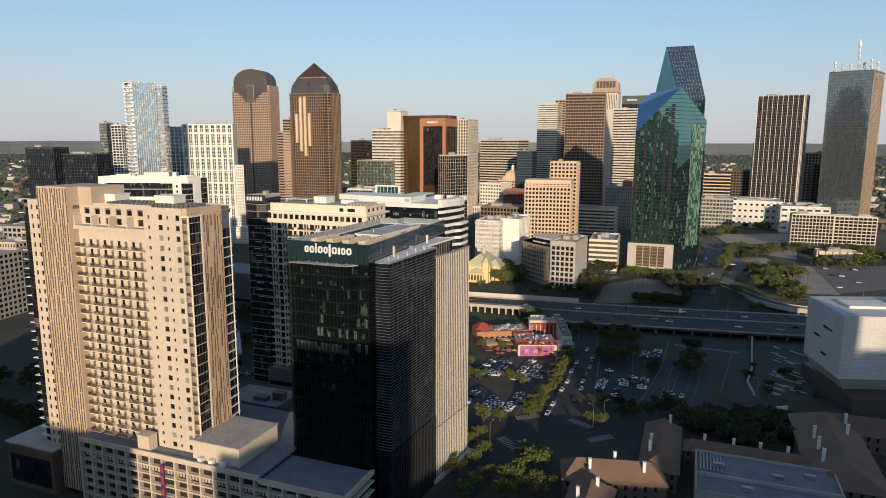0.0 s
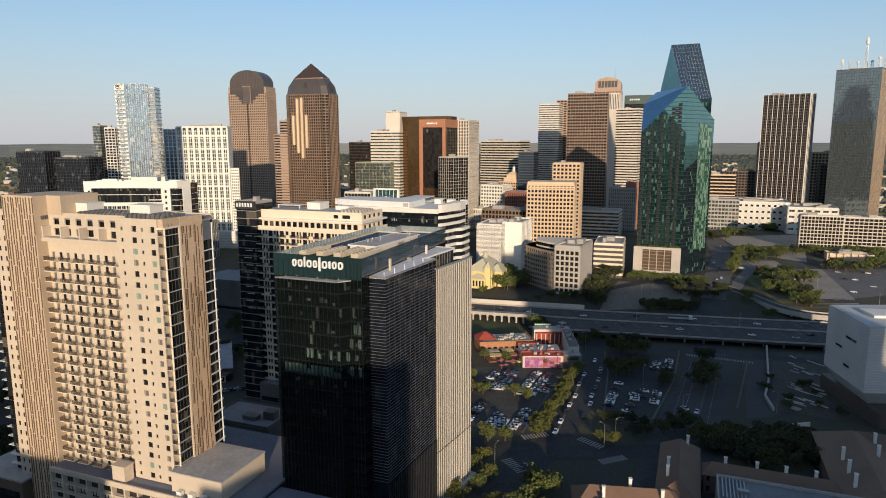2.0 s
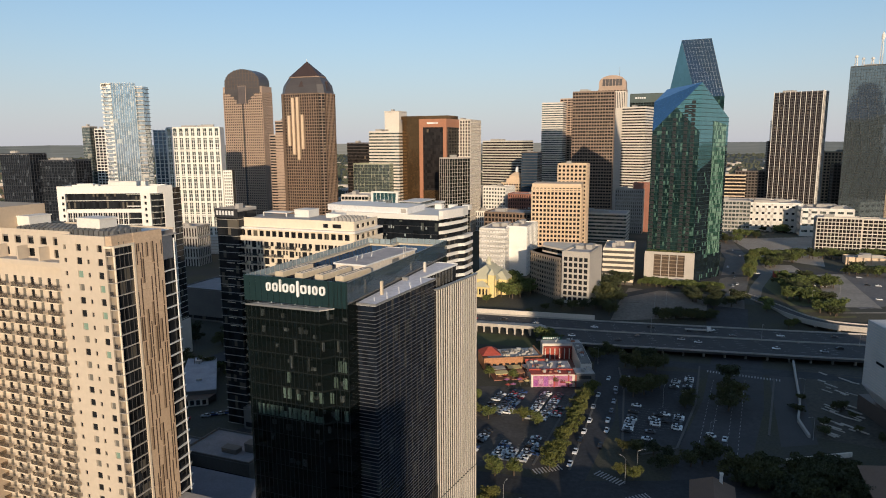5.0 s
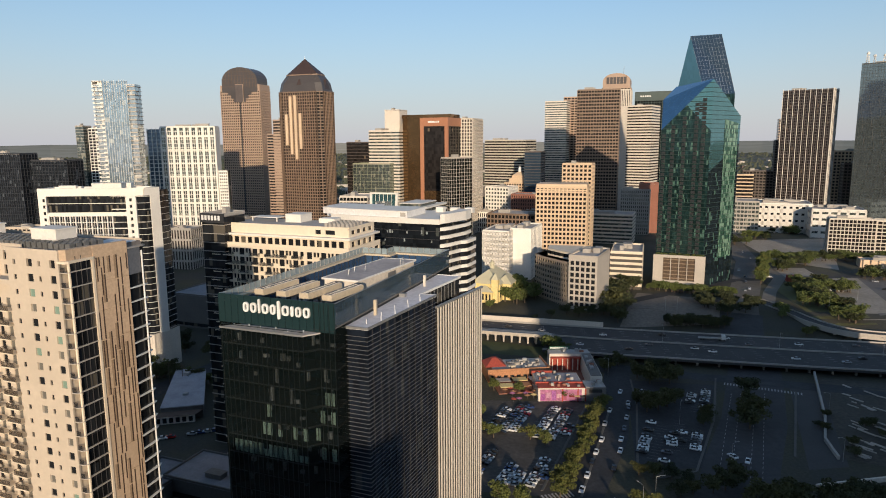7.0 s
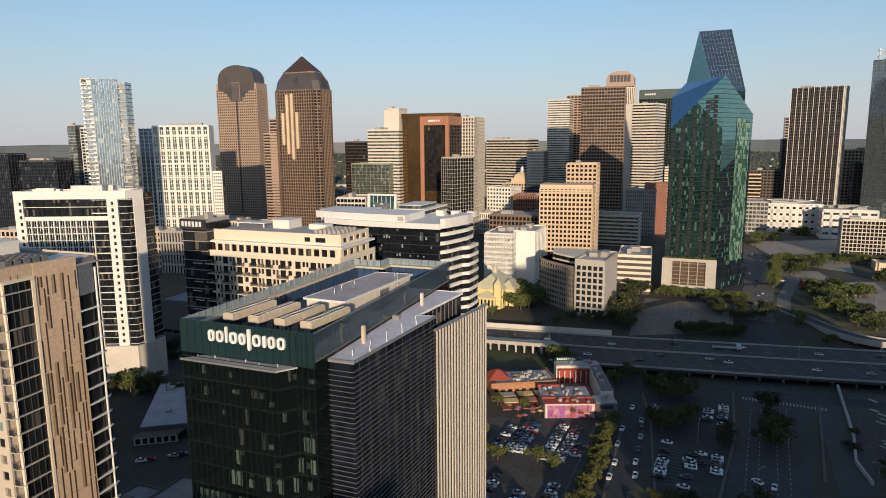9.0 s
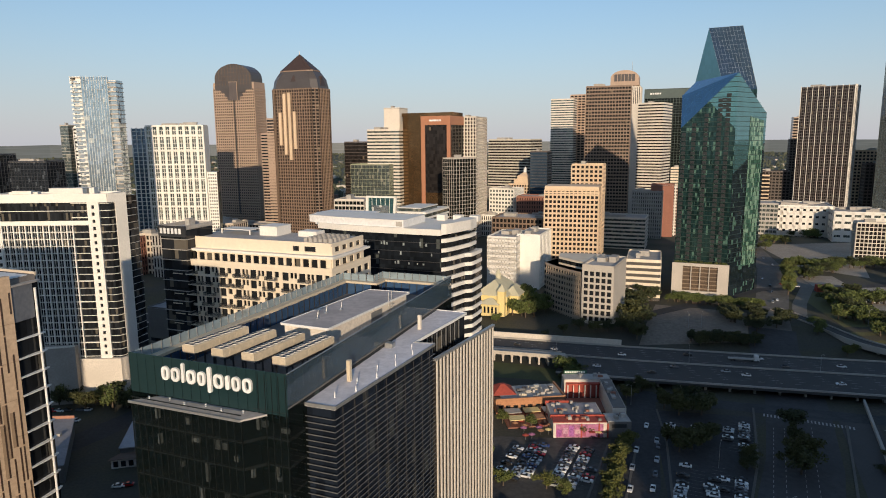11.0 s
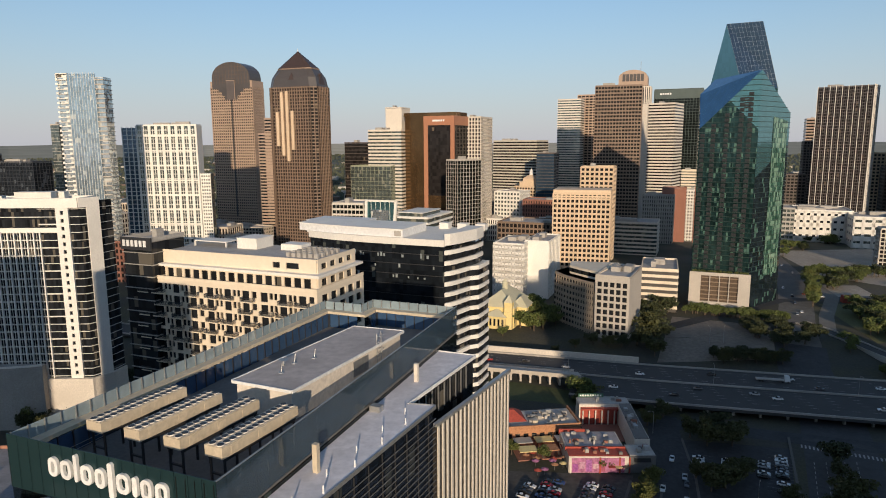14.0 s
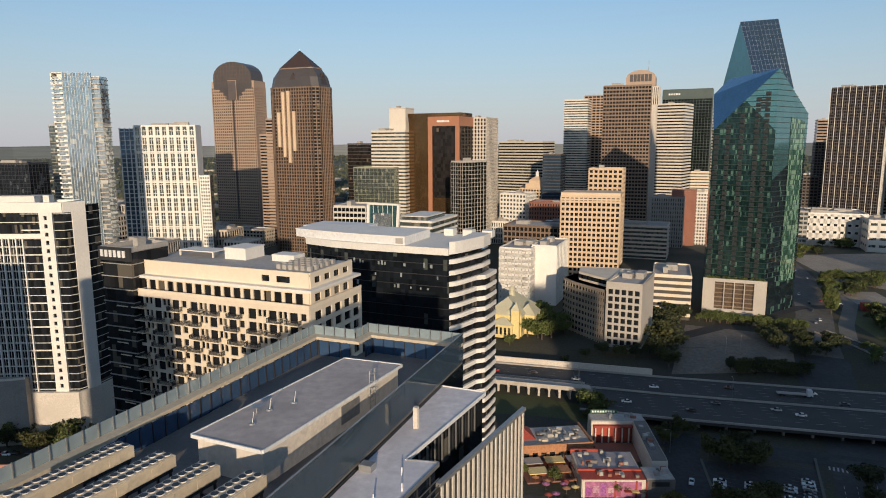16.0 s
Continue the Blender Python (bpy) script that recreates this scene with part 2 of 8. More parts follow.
glass_gold = glass("bronze_mirror_glass", (0.20, 0.12, 0.06), 2.4, 3.9, metal=0.75, lit=(0.3, 0.2, 0.1), share=0.0, vary=0.10, wave=0.008)
glass_smoke = glass("smoked_glass", (0.022, 0.019, 0.018), 2.2, 3.8, metal=0.06, lit=(0.2, 0.15, 0.1), share=0.015, vary=0.4, ior=1.25)
glass_sky = glass("pale_sky_glass", (0.50, 0.55, 0.57), 2.0, 3.3, metal=0.75, lit=(0.66, 0.64, 0.58), share=0.12, vary=0.15)
glass_grey = glass("grey_green_glass", (0.16, 0.19, 0.18), 1.8, 3.9, metal=0.65, lit=(0.3, 0.28, 0.22), share=0.1, vary=0.35)
glass_plain = glass("plain_teal_glass", (0.13, 0.29, 0.31), 3.0, 3.9, metal=0.75, lit=(0.2, 0.3, 0.3), share=0.0, vary=0.08, wave=0.004)
leaf_far = leaves("far_leaves", (0.026, 0.038, 0.032), (0.050, 0.062, 0.050))
glass_mirror = glass("grey_mirror_glass", (0.21, 0.25, 0.26), 3.0, 3.9, metal=0.75, share=0.0, vary=0.12, wave=0.01)
glass_night = glass("navy_glass", (0.016, 0.026, 0.032), 2.0, 3.4, metal=0.3, lit=(0.10, 0.20, 0.16), share=0.08, vary=0.4)
glass_leaf = glass("bright_green_glass", (0.06, 0.15, 0.11), 1.3, 3.4, metal=0.5, lit=(0.26, 0.40, 0.30), share=0.38, vary=0.4)
slate_blue = solid("blue_black_panel", (0.045, 0.05, 0.06), rough=0.5, wear=0.2)
glass_ink = glass("ink_glass", (0.02, 0.024, 0.03), 1.8, 3.4, metal=0.15, lit=(0.12, 0.14, 0.16), share=0.05, vary=0.4)
roof_warm = solid("warm_grey_roof", (0.52, 0.45, 0.41), big=0.12, wear=0.3, scale=0.8)
leaf_a = leaves("oak_leaves", (0.036, 0.058, 0.014), (0.125, 0.152, 0.036))
leaf_b = leaves("yellow_green_leaves", (0.045, 0.06, 0.012), (0.13, 0.135, 0.028))
# darker leaf copy: the shade on these trees is put into the colour
leaf_c = leaves("shade_leaves", (0.012, 0.021, 0.008), (0.036, 0.046, 0.014))


# ---- builders ----
class MB:
    """Gathers faces for one mesh."""

    def __init__(self):
        self.v, self.f = [], []

    def box(self, x0, y0, z0, x1, y1, z1):
        n = len(self.v)
        self.v += [(x0, y0, z0), (x1, y0, z0), (x1, y1, z0), (x0, y1, z0), (x0, y0, z1), (x1, y0, z1), (x1, y1, z1), (x0, y1, z1)]
        self.f += [tuple(n + i for i in q) for q in ((3, 2, 1, 0), (4, 5, 6, 7), (0, 1, 5, 4), (1, 2, 6, 5), (2, 3, 7, 6), (3, 0, 4, 7))]
        return self

    def prism(self, ring, z0, z1, top=None):
        n, k = len(self.v), len(ring)
        self.v += [(x, y, z0) for x, y in ring] + [(x, y, z1) for x, y in (top or ring)]
        self.f += [tuple(range(n + k - 1, n - 1, -1)), tuple(range(n + k, n + 2 * k))]
        self.f += [(n + i, n + (i + 1) % k, n + k + (i + 1) % k, n + k + i) for i in range(k)]
        return self

    def cyl(self, x, y, z0, z1, r0, r1=None, k=10):
        r1 = r0 if r1 is None else r1
        a = [2 * math.pi * i / k for i in range(k)]
        return self.prism([(x + r0 * math.cos(t), y + r0 * math.sin(t)) for t in a], z0, z1, [(x + r1 * math.cos(t), y + r1 * math.sin(t)) for t in a])

    def bar(self, p, q, r, k=5):
        """A round bar from p to q."""
        p, q = Vector(p), Vector(q)
        d = (q - p).normalized()
        s = d.orthogonal().normalized()
        t = d.cross(s)
        n = len(self.v)
        for c in (p, q):
            self.v += [tuple(c + r * (math.cos(6.2832 * i / k) * s + math.sin(6.2832 * i / k) * t)) for i in range(k)]
        self.f += [(n + i, n + (i + 1) % k, n + k + (i + 1) % k, n + k + i) for i in range(k)]
        self.f += [tuple(range(n + k - 1, n - 1, -1)), tuple(range(n + k, n + 2 * k))]
        return self

    def poly(self, *pts):
        n = len(self.v)
        self.v += [tuple(p) for p in pts]
        self.f.append(tuple(range(n, n + len(pts))))
        return self

    def mesh(self, name, mat, smooth=False):
        me = bpy.data.meshes.new(name)
        me.from_pydata(self.v, [], self.f)
        me.materials.append(mat)
        if smooth:
            me.polygons.foreach_set("use_smooth", [True] * len(me.polygons))
        me.update()
        return me


def part(name, mb, mat, parent, label="", kind="", smooth=False):
    ob = new(name, mb if isinstance(mb, bpy.types.Mesh) else mb.mesh(name, mat, smooth))
    ob.parent = parent
    return tagged(ob, label, "", "", kind)


def thing(name, label, category, at=(0, 0, 0), ang=0.0, group="", kind=""):
    ob = new(name)
    ob.empty_display_size = 1
    ob.matrix_world = pose(at[0], at[1], at[2], 0, 0, -ang)
    return tagged(ob, label, category, group, kind)


def single(name, mb, mat, label, category, group="", kind="", at=None):
    ob = new(name, mb.mesh(name, mat) if isinstance(mb, MB) else mb)
    if at is not None:
        ob.matrix_world = at
    return tagged(ob, label, category, group, kind)


def placed(name, me, parent, x, y, z, rz=0.0, label=""):
    ob = new(name, me)
    ob.parent = parent
    ob.matrix_local = pose(x, y, z, 0, 0, rz)
    return tagged(ob, label) if label else ob


def on_face(mb, vol, face, a0, a1, z0, z1, p, back=0.05):
    """A box on a face of the volume (x0, x1, y0, y1), from back behind it to p in front of it."""
    x0, x1, y0, y1 = vol
    if face == "F":
        mb.box(a0, y0 - p, z0, a1, y0 + back, z1)
    elif face == "B":
        mb.box(a0, y1 - back, z0, a1, y1 + p, z1)
    elif face == "R":
        mb.box(x1 - back, a0, z0, x1 + p, a1, z1)
    else:
        mb.box(x0 - p, a0, z0, x0 + back, a1, z1)


def span_of(vol, face):
    return (vol[0], vol[1]) if face in "FB" else (vol[2], vol[3])


def bands(mb, vol, face, z0, z1, floors, height, p):
    a0, a1 = span_of(vol, face)
    fh = (z1 - z0) / floors
    for i in range(floors + 1):
        zc = z0 + i * fh
        on_face(mb, vol, face, a0 - (p if face in "FB" else 0), a1 + (p if face in "FB" else 0), max(z0, zc - height / 2), min(z1, zc + height / 2), p)


def piers(mb, vol, face, z0, z1, bays, width, p):
    a0, a1 = span_of(vol, face)
    w = (a1 - a0) / bays
    for i in range(bays + 1):
        c = a0 + i * w
        on_face(mb, vol, face, max(a0 - p * 0.98, c - width / 2), min(a1 + p * 0.98, c + width / 2), z0, z1 + 0.01, p)


def roof_on(par, vol, z, wall, top, units=3, seed=1, parapet=1.1, unit_mat=None):
    """A roof slab with a parapet round it and plant on it."""
    rnd = random.Random(seed)
    x0, x1, y0, y1 = vol
    part("roof_slab", MB().box(x0, y0, z - 0.3, x1, y1, z), top, par)
    mb = MB()
    for b in ((x0, y0, x1, y0 + 0.4), (x0, y1 - 0.4, x1, y1), (x0, y0 + 0.4, x0 + 0.4, y1 - 0.4), (x1 - 0.4, y0 + 0.4, x1, y1 - 0.4)):
        mb.box(b[0], b[1], z - 0.2, b[2], b[3], z + parapet)
    part("parapet", mb, wall, par)
    for i in range(units):
        w, d, h = rnd.uniform(0.12, 0.3) * (x1 - x0), rnd.uniform(0.12, 0.3) * (y1 - y0), rnd.uniform(1.5, 4.0)
        cx, cy = rnd.uniform(x0 + w, x1 - w), rnd.uniform(y0 + d, y1 - d)
        m = MB().box(cx - w / 2, cy - d / 2, z, cx + w / 2, cy + d / 2, z + h)
        m.box(cx - w / 2 - 0.15, cy - d / 2 - 0.15, z + h, cx + w / 2 + 0.15, cy + d / 2 + 0.15, z + h + 0.2)
        part("rooftop_plant", m, unit_mat or concrete, par)


def tower(name, label, x, y, ang, w, d, h, floors, wall, pane, band=(1.4, 0.25), pier=None, bays=(12, 12), base=0.0, top=None, faces="FRL", units=3, seed=1, cap=True):
    """An office or flat tower whose front right corner stands at (x, y): a glass core behind real bands and piers."""
    par = thing(name, label, "building", (x, y, base), ang)
    vol = (-w, 0.0, 0.0, d)
    hh = h - base
    part("glass_core", MB().box(-w + 0.1, 0.1, 0, -0.1, d - 0.1, hh - 0.4), pane, par)
    mb = MB()
    for f in faces + "B":
        if band:
            bands(mb, vol, f, 0, hh, floors, band[0], band[1])
    if band:
        part("banding", mb, wall, par, kind="stuff")
    if pier:
        mb = MB()
        for f in faces + "B":
            piers(mb, vol, f, 0, hh, bays[0] if f in "FB" else bays[1], pier[0], pier[1])
        part("pier_grid", mb, wall, par, kind="stuff")
    if cap:
        roof_on(par, vol, hh, wall, top or roof_pale, units, seed)
    return par


# ---- ground ----
def smooth(a, b, v):
    t = min(1.0, max(0.0, (v - a) / (b - a)))
    return t * t * (3 - 2 * t)


HIGHWAY = [(-420, 575), (-150, 505), (20, 463), (100, 442), (200, 420), (300, 400), (520, 352)]


def highway_y(x):
    for (xa, ya), (xb, yb) in zip(HIGHWAY, HIGHWAY[1:]):
        if x <= xb:
            return ya + (yb - ya) * (x - xa) / (xb - xa)
    return 352


def land(x, y):
    """Height of the ground."""
    r = math.hypot(x, y - 200)
    up = 5.0 * smooth(highway_y(x) + 30, highway_y(x) + 85, y) if -420 < x < 520 else 5.0 * smooth(500, 560, y)
    dip = -2.4 * math.exp(-(((y - highway_y(x) + 8) / 34) ** 2)) * smooth(30, 70, x) * (1 - smooth(400, 520, x))
    return up + dip + 34 * smooth(2000, 4700, r) + (6 * math.sin(x / 310) * math.cos(y / 270) * smooth(1500, 2400, r))


def axis(lo, hi, step, far):
    mid = list(np.arange(lo, hi + 0.1, step))
    out, s = [], step
    a = hi
    while a < far:
        s *= 1.28
        a += s
        out.append(min(a, far))
    left, s, a = [], step, lo
    while a > -far:
        s *= 1.28
        a -= s
        left.append(max(a, -far))
    return left[::-1] + mid + out


xs, ys = axis(-300, 520, 10, 4700), axis(-60, 760, 10, 4700)
me = bpy.data.meshes.new("ground")
gv = [(x, y, land(x, y)) for y in ys for x in xs]
k = len(xs)
me.from_pydata(gv, [], [(j * k + i, j * k + i + 1, (j + 1) * k + i + 1, (j + 1) * k + i) for j in range(len(ys) - 1) for i in range(k - 1)])
m, nt, ln, b = nodes_of("city_ground")
near = mixed(nt, ln, "MIX", ramp(nt, ln, noise_at(nt, ln, 0.03), 0.4, 0.62), (0.062, 0.057, 0.048), (0.082, 0.074, 0.040))
near = mixed(nt, ln, "MIX", ramp(nt, ln, noise_at(nt, ln, 0.9), 0.3, 0.8), near, (0.03, 0.032, 0.02))
far = mixed(nt, ln, "MIX", ramp(nt, ln, noise_at(nt, ln, 0.012, 6), 0.42, 0.66), (0.035, 0.05, 0.03), (0.13, 0.115, 0.10))
gp = nt.new("ShaderNodeNewGeometry")
ln_ = nt.new("ShaderNodeVectorMath")
ln_.operation = "LENGTH"
ln.new(gp.outputs["Position"], ln_.inputs[0])
ln.new(mixed(nt, ln, "MIX", ramp(nt, ln, ln_.outputs["Value"], 650, 1100), near, far), b.inputs["Base Color"])
b.inputs["Roughness"].default_value = 0.95
me.materials.append(m)
tagged(new("ground", me), "flat city ground of dry grass, dirt and distant suburbs", "ground", kind="structure")


def drape(name, line, width, mat, label, category="road", lift=0.06, z=None, step=8.0, kind="structure"):
    """A strip of road or paving laid over the ground along a line."""
    pts = []
    for (xa, ya), (xb, yb) in zip(line, line[1:]):
        n = max(1, int(math.hypot(xb - xa, yb - ya) / step))
        pts += [(xa + (xb - xa) * i / n, ya + (yb - ya) * i / n) for i in range(n)]
    pts.append(line[-1])
    cols = max(2, int(width / 8) + 1)
    mb = MB()
    for i, (x, y) in enumerate(pts):
        (xa, ya), (xb, yb) = pts[max(0, i - 1)], pts[min(len(pts) - 1, i + 1)]
        dx, dy = xb - xa, yb - ya
        s = math.hypot(dx, dy)
        for j in range(cols):
            o = width * (j / (cols - 1) - 0.5)
            px, py = x + dy / s * o, y - dx / s * o
            mb.v.append((px, py, (land(px, py) if z is None else z) + lift))
    for i in range(len(pts) - 1):
        for j in range(cols - 1):
            a = i * cols + j
            mb.f.append((a, a + 1, a + cols + 1, a + cols))
    return single(name, mb, mat, label, category, kind=kind)


def patch(name, corners, mat, label, lift=0.05, category="pavement", n=8):
    """A four-cornered sheet laid over the ground."""
    mb = MB()
    (a, b2, c, d) = [Vector(p) for p in corners]
    for j in range(n + 1):
        for i in range(n + 1):
            p = a.lerp(b2, i / n).lerp(d.lerp(c, i / n), j / n)
            mb.v.append((p.x, p.y, land(p.x, p.y) + lift))
    for j in range(n):
        for i in range(n):
            q = j * (n + 1) + i
            mb.f.append((q, q + 1, q + n + 2, q + n + 1))
    return single(name, mb, mat, label, category, kind="structure")


patch("parking_ground", [(8, 276), (36, 272), (66, 354), (8, 358)], lot_grey, "worn grey asphalt of the open parking area, lightened as sunlit", 0.06)
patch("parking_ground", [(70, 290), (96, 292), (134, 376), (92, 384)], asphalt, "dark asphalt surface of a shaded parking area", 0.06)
mb = MB()
for lx, ly, n in ((14, 322, 13), (24.7, 322, 13), (34.1, 318, 14), (44.6, 316, 13), (15.3, 279, 9), (26.2, 280, 9), (31.8, 281, 9), (78.8, 299, 13), (89.6, 306, 11), (95.1, 307, 8), (112.1, 343, 12), (93, 357, 6), (103.5, 357, 5), (117.5, 341, 12)):
    c, s = math.cos(radians(66)), math.sin(radians(66))
    for i in range(n):
        x, y = lx + c * 2.65 * i, ly + s * 2.65 * i
        mb.prism([(x - s * 2.4, y + c * 2.4), (x + s * 2.4, y - c * 2.4), (x + s * 2.4 + c * 0.12, y - c * 2.4 + s * 0.12), (x - s * 2.4 + c * 0.12, y + c * 2.4 + s * 0.12)], 0.08, 0.10)
single("bay_marking", mb, solid("faded_bay_paint", (0.20, 0.195, 0.19), wear=0.5), "white painted parking bay lines on asphalt", "road marking", kind="structure")
kerb = MB()
for (xa, ya), (xb, yb) in (((76, 284), (92, 289)), ((92, 289), (117, 335)), ((117, 335), (138, 385)), ((46, 272), (74, 346)), ((33, 276), (64, 350)), ((70, 288), (88, 352)), ((88, 352), (94, 384)), ((150, 330), (169, 366)), ((134, 300), (150, 330))):
    L = math.hypot(xb - xa, yb - ya)
    nx, ny = (yb - ya) / L * 0.45, -(xb - xa) / L * 0.45
    kerb.prism([(xa - nx, ya - ny), (xa + nx, ya + ny), (xb + nx, yb + ny), (xb - nx, yb - ny)], 0.0, 0.26)
single("kerb", kerb, solid("grey_kerb", (0.12, 0.112, 0.10), wear=0.3), "pale concrete kerb along the parking areas", "kerb", kind="structure")
patch("empty_lot", [(113, 478), (178, 478), (201, 532), (147, 556)], dirt, "empty lot of pale bare dirt beside the highway", 0.08)
patch("pavement", [(134, 290), (150, 292), (186, 374), (170, 374)], road_old, "worn concrete pavement beside the wide street", 0.07)
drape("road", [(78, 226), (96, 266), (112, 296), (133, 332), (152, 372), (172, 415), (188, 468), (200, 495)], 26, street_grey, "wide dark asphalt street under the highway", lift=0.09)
# sunlit stretch of the same street, its light put into a paler asphalt
drape("road", [(200, 495), (213, 525), (241, 579), (290, 682), (322, 790), (360, 900)], 22, solid("sunlit_street", (0.155, 0.138, 0.12), grain=0.3, scale=0.5, big=0.05, wear=0.4), "wide asphalt street past the glass towers, lightened as sunlit", lift=0.09)
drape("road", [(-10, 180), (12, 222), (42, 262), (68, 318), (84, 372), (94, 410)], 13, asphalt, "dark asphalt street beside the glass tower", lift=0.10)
drape("road", [(10, 266), (40, 258), (80, 258), (118, 262), (200, 240), (330, 210)], 12, asphalt, "dark asphalt cross street with zebra crossings", lift=0.12)
drape("road", [(20, 398), (90, 402), (160, 380), (260, 352), (420, 320)], 12, asphalt, "dark asphalt frontage street beside the highway", lift=0.11)
drape("road", [(-260, 300), (-160, 340), (-120, 420), (-60, 500), (20, 560)], 14, asphalt, "shaded asphalt street between tall blocks", lift=0.09)
drape("road", [(-150, 232), (-100, 290), (-40, 345), (0, 330), (20, 300)], 12, asphalt, "shaded asphalt side street behind the towers", lift=0.08)
drape("road", [(229, 518), (249, 556), (284, 610), (300, 680)], 9, sidewalk, "grey concrete side street curving past lawns", lift=0.16)
patch("plaza", [(318, 690), (352, 640), (452, 830), (340, 820)], paving, "pale concrete paving in front of low blocks", 0.06)
patch("plaza", [(262, 604), (318, 612), (326, 650), (276, 652)], paving, "tan paved forecourt beside the street", 0.07)
patch("parking_ground", [(288, 486), (366, 512), (420, 606), (334, 612)], solid("pale_asphalt", (0.17, 0.155, 0.145), grain=0.3, scale=0.4, big=0.05, wear=0.3), "large pale grey parking lot beside the ramps", 0.06)
patch("verge", [(268, 478), (300, 476), (346, 604), (322, 612)], paving, "pale concrete verge beside the parking lot", 0.08)
CRV = thing("curved_ramp", "pale concrete curved ramp with low side walls", "ramp")
cpts = [(224, 540), (230, 517), (233, 495), (236, 472), (243, 455), (258, 444), (300, 432), (380, 414), (470, 396)]
dense = []
for i in range(len(cpts) - 1):
    p0, p1, p2, p3 = [Vector(cpts[min(max(j, 0), len(cpts) - 1)]) for j in (i - 1, i, i + 1, i + 2)]
    for k2 in range(6):
        t = k2 / 6
        dense.append(0.5 * (2 * p1 + (p2 - p0) * t + (2 * p0 - 5 * p1 + 4 * p2 - p3) * t * t + (3 * p1 - p0 - 3 * p2 + p3) * t ** 3))


def ribbon(o0, o1, z0, z1):
    mb, n = MB(), len(dense)
    for i, p in enumerate(dense):
        d = (dense[min(n - 1, i + 1)] - dense[max(0, i - 1)]).normalized()
        q0, q1 = (p.x + d.y * o0, p.y - d.x * o0), (p.x + d.y * o1, p.y - d.x * o1)
        mb.v += [(*q0, z0), (*q1, z0), (*q1, z1), (*q0, z1)]
        if i:
            q = 4 * i
            mb.f += [(q - 4 + e, q - 4 + (e + 1) % 4, q + (e + 1) % 4, q + e) for e in range(4)]
    return mb


part("deck", ribbon(-4.1, 4.1, 4.2, 5.2), road_old, CRV)
part("side_wall", ribbon(-4.5, -4.12, 2.6, 6.0), grey_stone, CRV)
part("side_wall", ribbon(4.12, 4.5, 2.6, 6.0), grey_stone, CRV)
for i in range(3, len(dense), 5):
    part("pier", MB().cyl(dense[i].x, dense[i].y, -0.5, 4.2, 0.9, k=8), grey_stone, CRV)
drape("road", [(120, 520), (240, 600), (420, 620), (600, 620)], 10, asphalt, "asphalt street in front of low blocks", lift=0.1)
patch("lawn", [(240, 470), (276, 470), (306, 590), (262, 590)], solid("dry_grass", (0.12, 0.12, 0.045), grain=0.4, scale=1.2, wear=0.4), "dry green grass between the ramps", 0.05, "lawn")

# highway
hw = thing("highway", "grey concrete elevated highway with worn lanes and low barriers", "highway")
DECK = 2.6


def hw_strip(mb, off, wide, z0, z1, xa=-420, xb=520):
    pts = [p for p in [(x, highway_y(x)) for x in np.linspace(xa, xb, 90)]]
    ring = []
    for i, (x, y) in enumerate(pts):
        (xa2, ya2), (xb2, yb2) = pts[max(0, i - 1)], pts[min(len(pts) - 1, i + 1)]
        s = math.hypot(xb2 - xa2, yb2 - ya2)
        nx, ny = (yb2 - ya2) / s, -(xb2 - xa2) / s
        ring.append(((x + nx * (off - wide / 2), y + ny * (off - wide / 2)), (x + nx * (off + wide / 2), y + ny * (off + wide / 2))))
    n = len(mb.v)
    for (a, c) in ring:
        mb.v += [(*a, z0), (*c, z0), (*c, z1), (*a, z1)]
    for i in range(len(ring) - 1):
        q = n + 4 * i
        for e in range(4):
            mb.f.append((q + e, q + (e + 1) % 4, q + 4 + (e + 1) % 4, q + 4 + e))
    return mb


part("deck", hw_strip(MB(), 1.75, 52.5, DECK - 1.3, DECK, 62, 520), road_old, hw)
part("deck", hw_strip(MB(), -14.75, 19.5, DECK - 1.3, DECK, -420, 62), road_old, hw)
for off, xa in ((-24.3, -420), (-0.6, 62), (27.8, 62)):
    part("barrier", hw_strip(MB(), off, 0.5, DECK, DECK + 0.9, xa, 520), concrete, hw)
part("barrier", hw_strip(MB(), -5.2, 0.5, DECK, DECK + 0.9, -420, 62), offwhite, hw)
for off in (-20.5, -16.8, -13.2, -9.6, -6.0, 1.6, 5.2, 8.8, 12.4, 16.0, 19.6):
    mb = MB()
    for s in np.arange(-60 if off < -6 else 64, 420, 12 if abs(off) not in (20.5, 19.6) else 8.02):
        mb.prism([(s, highway_y(s) - off - 0.07), (s + 3, highway_y(s + 3) - off - 0.07), (s + 3, highway_y(s + 3) - off + 0.07), (s, highway_y(s) - off + 0.07)], DECK + 0.005, DECK + 0.025)
    part("lane_line", mb, line_white, hw, kind="stuff")
for x in np.arange(72, 420, 11):
    y = highway_y(x) - 24.0
    part("pillar", MB().box(x - 0.5, y - 0.5, land(x, y) - 0.3, x + 0.5, y + 0.5, DECK - 1.2), concrete, hw)
    part("pillar", MB().box(x + 1, y + 11.5, land(x, y + 12) - 0.3, x + 2, y + 12.5, DECK - 1.2), concrete, hw)
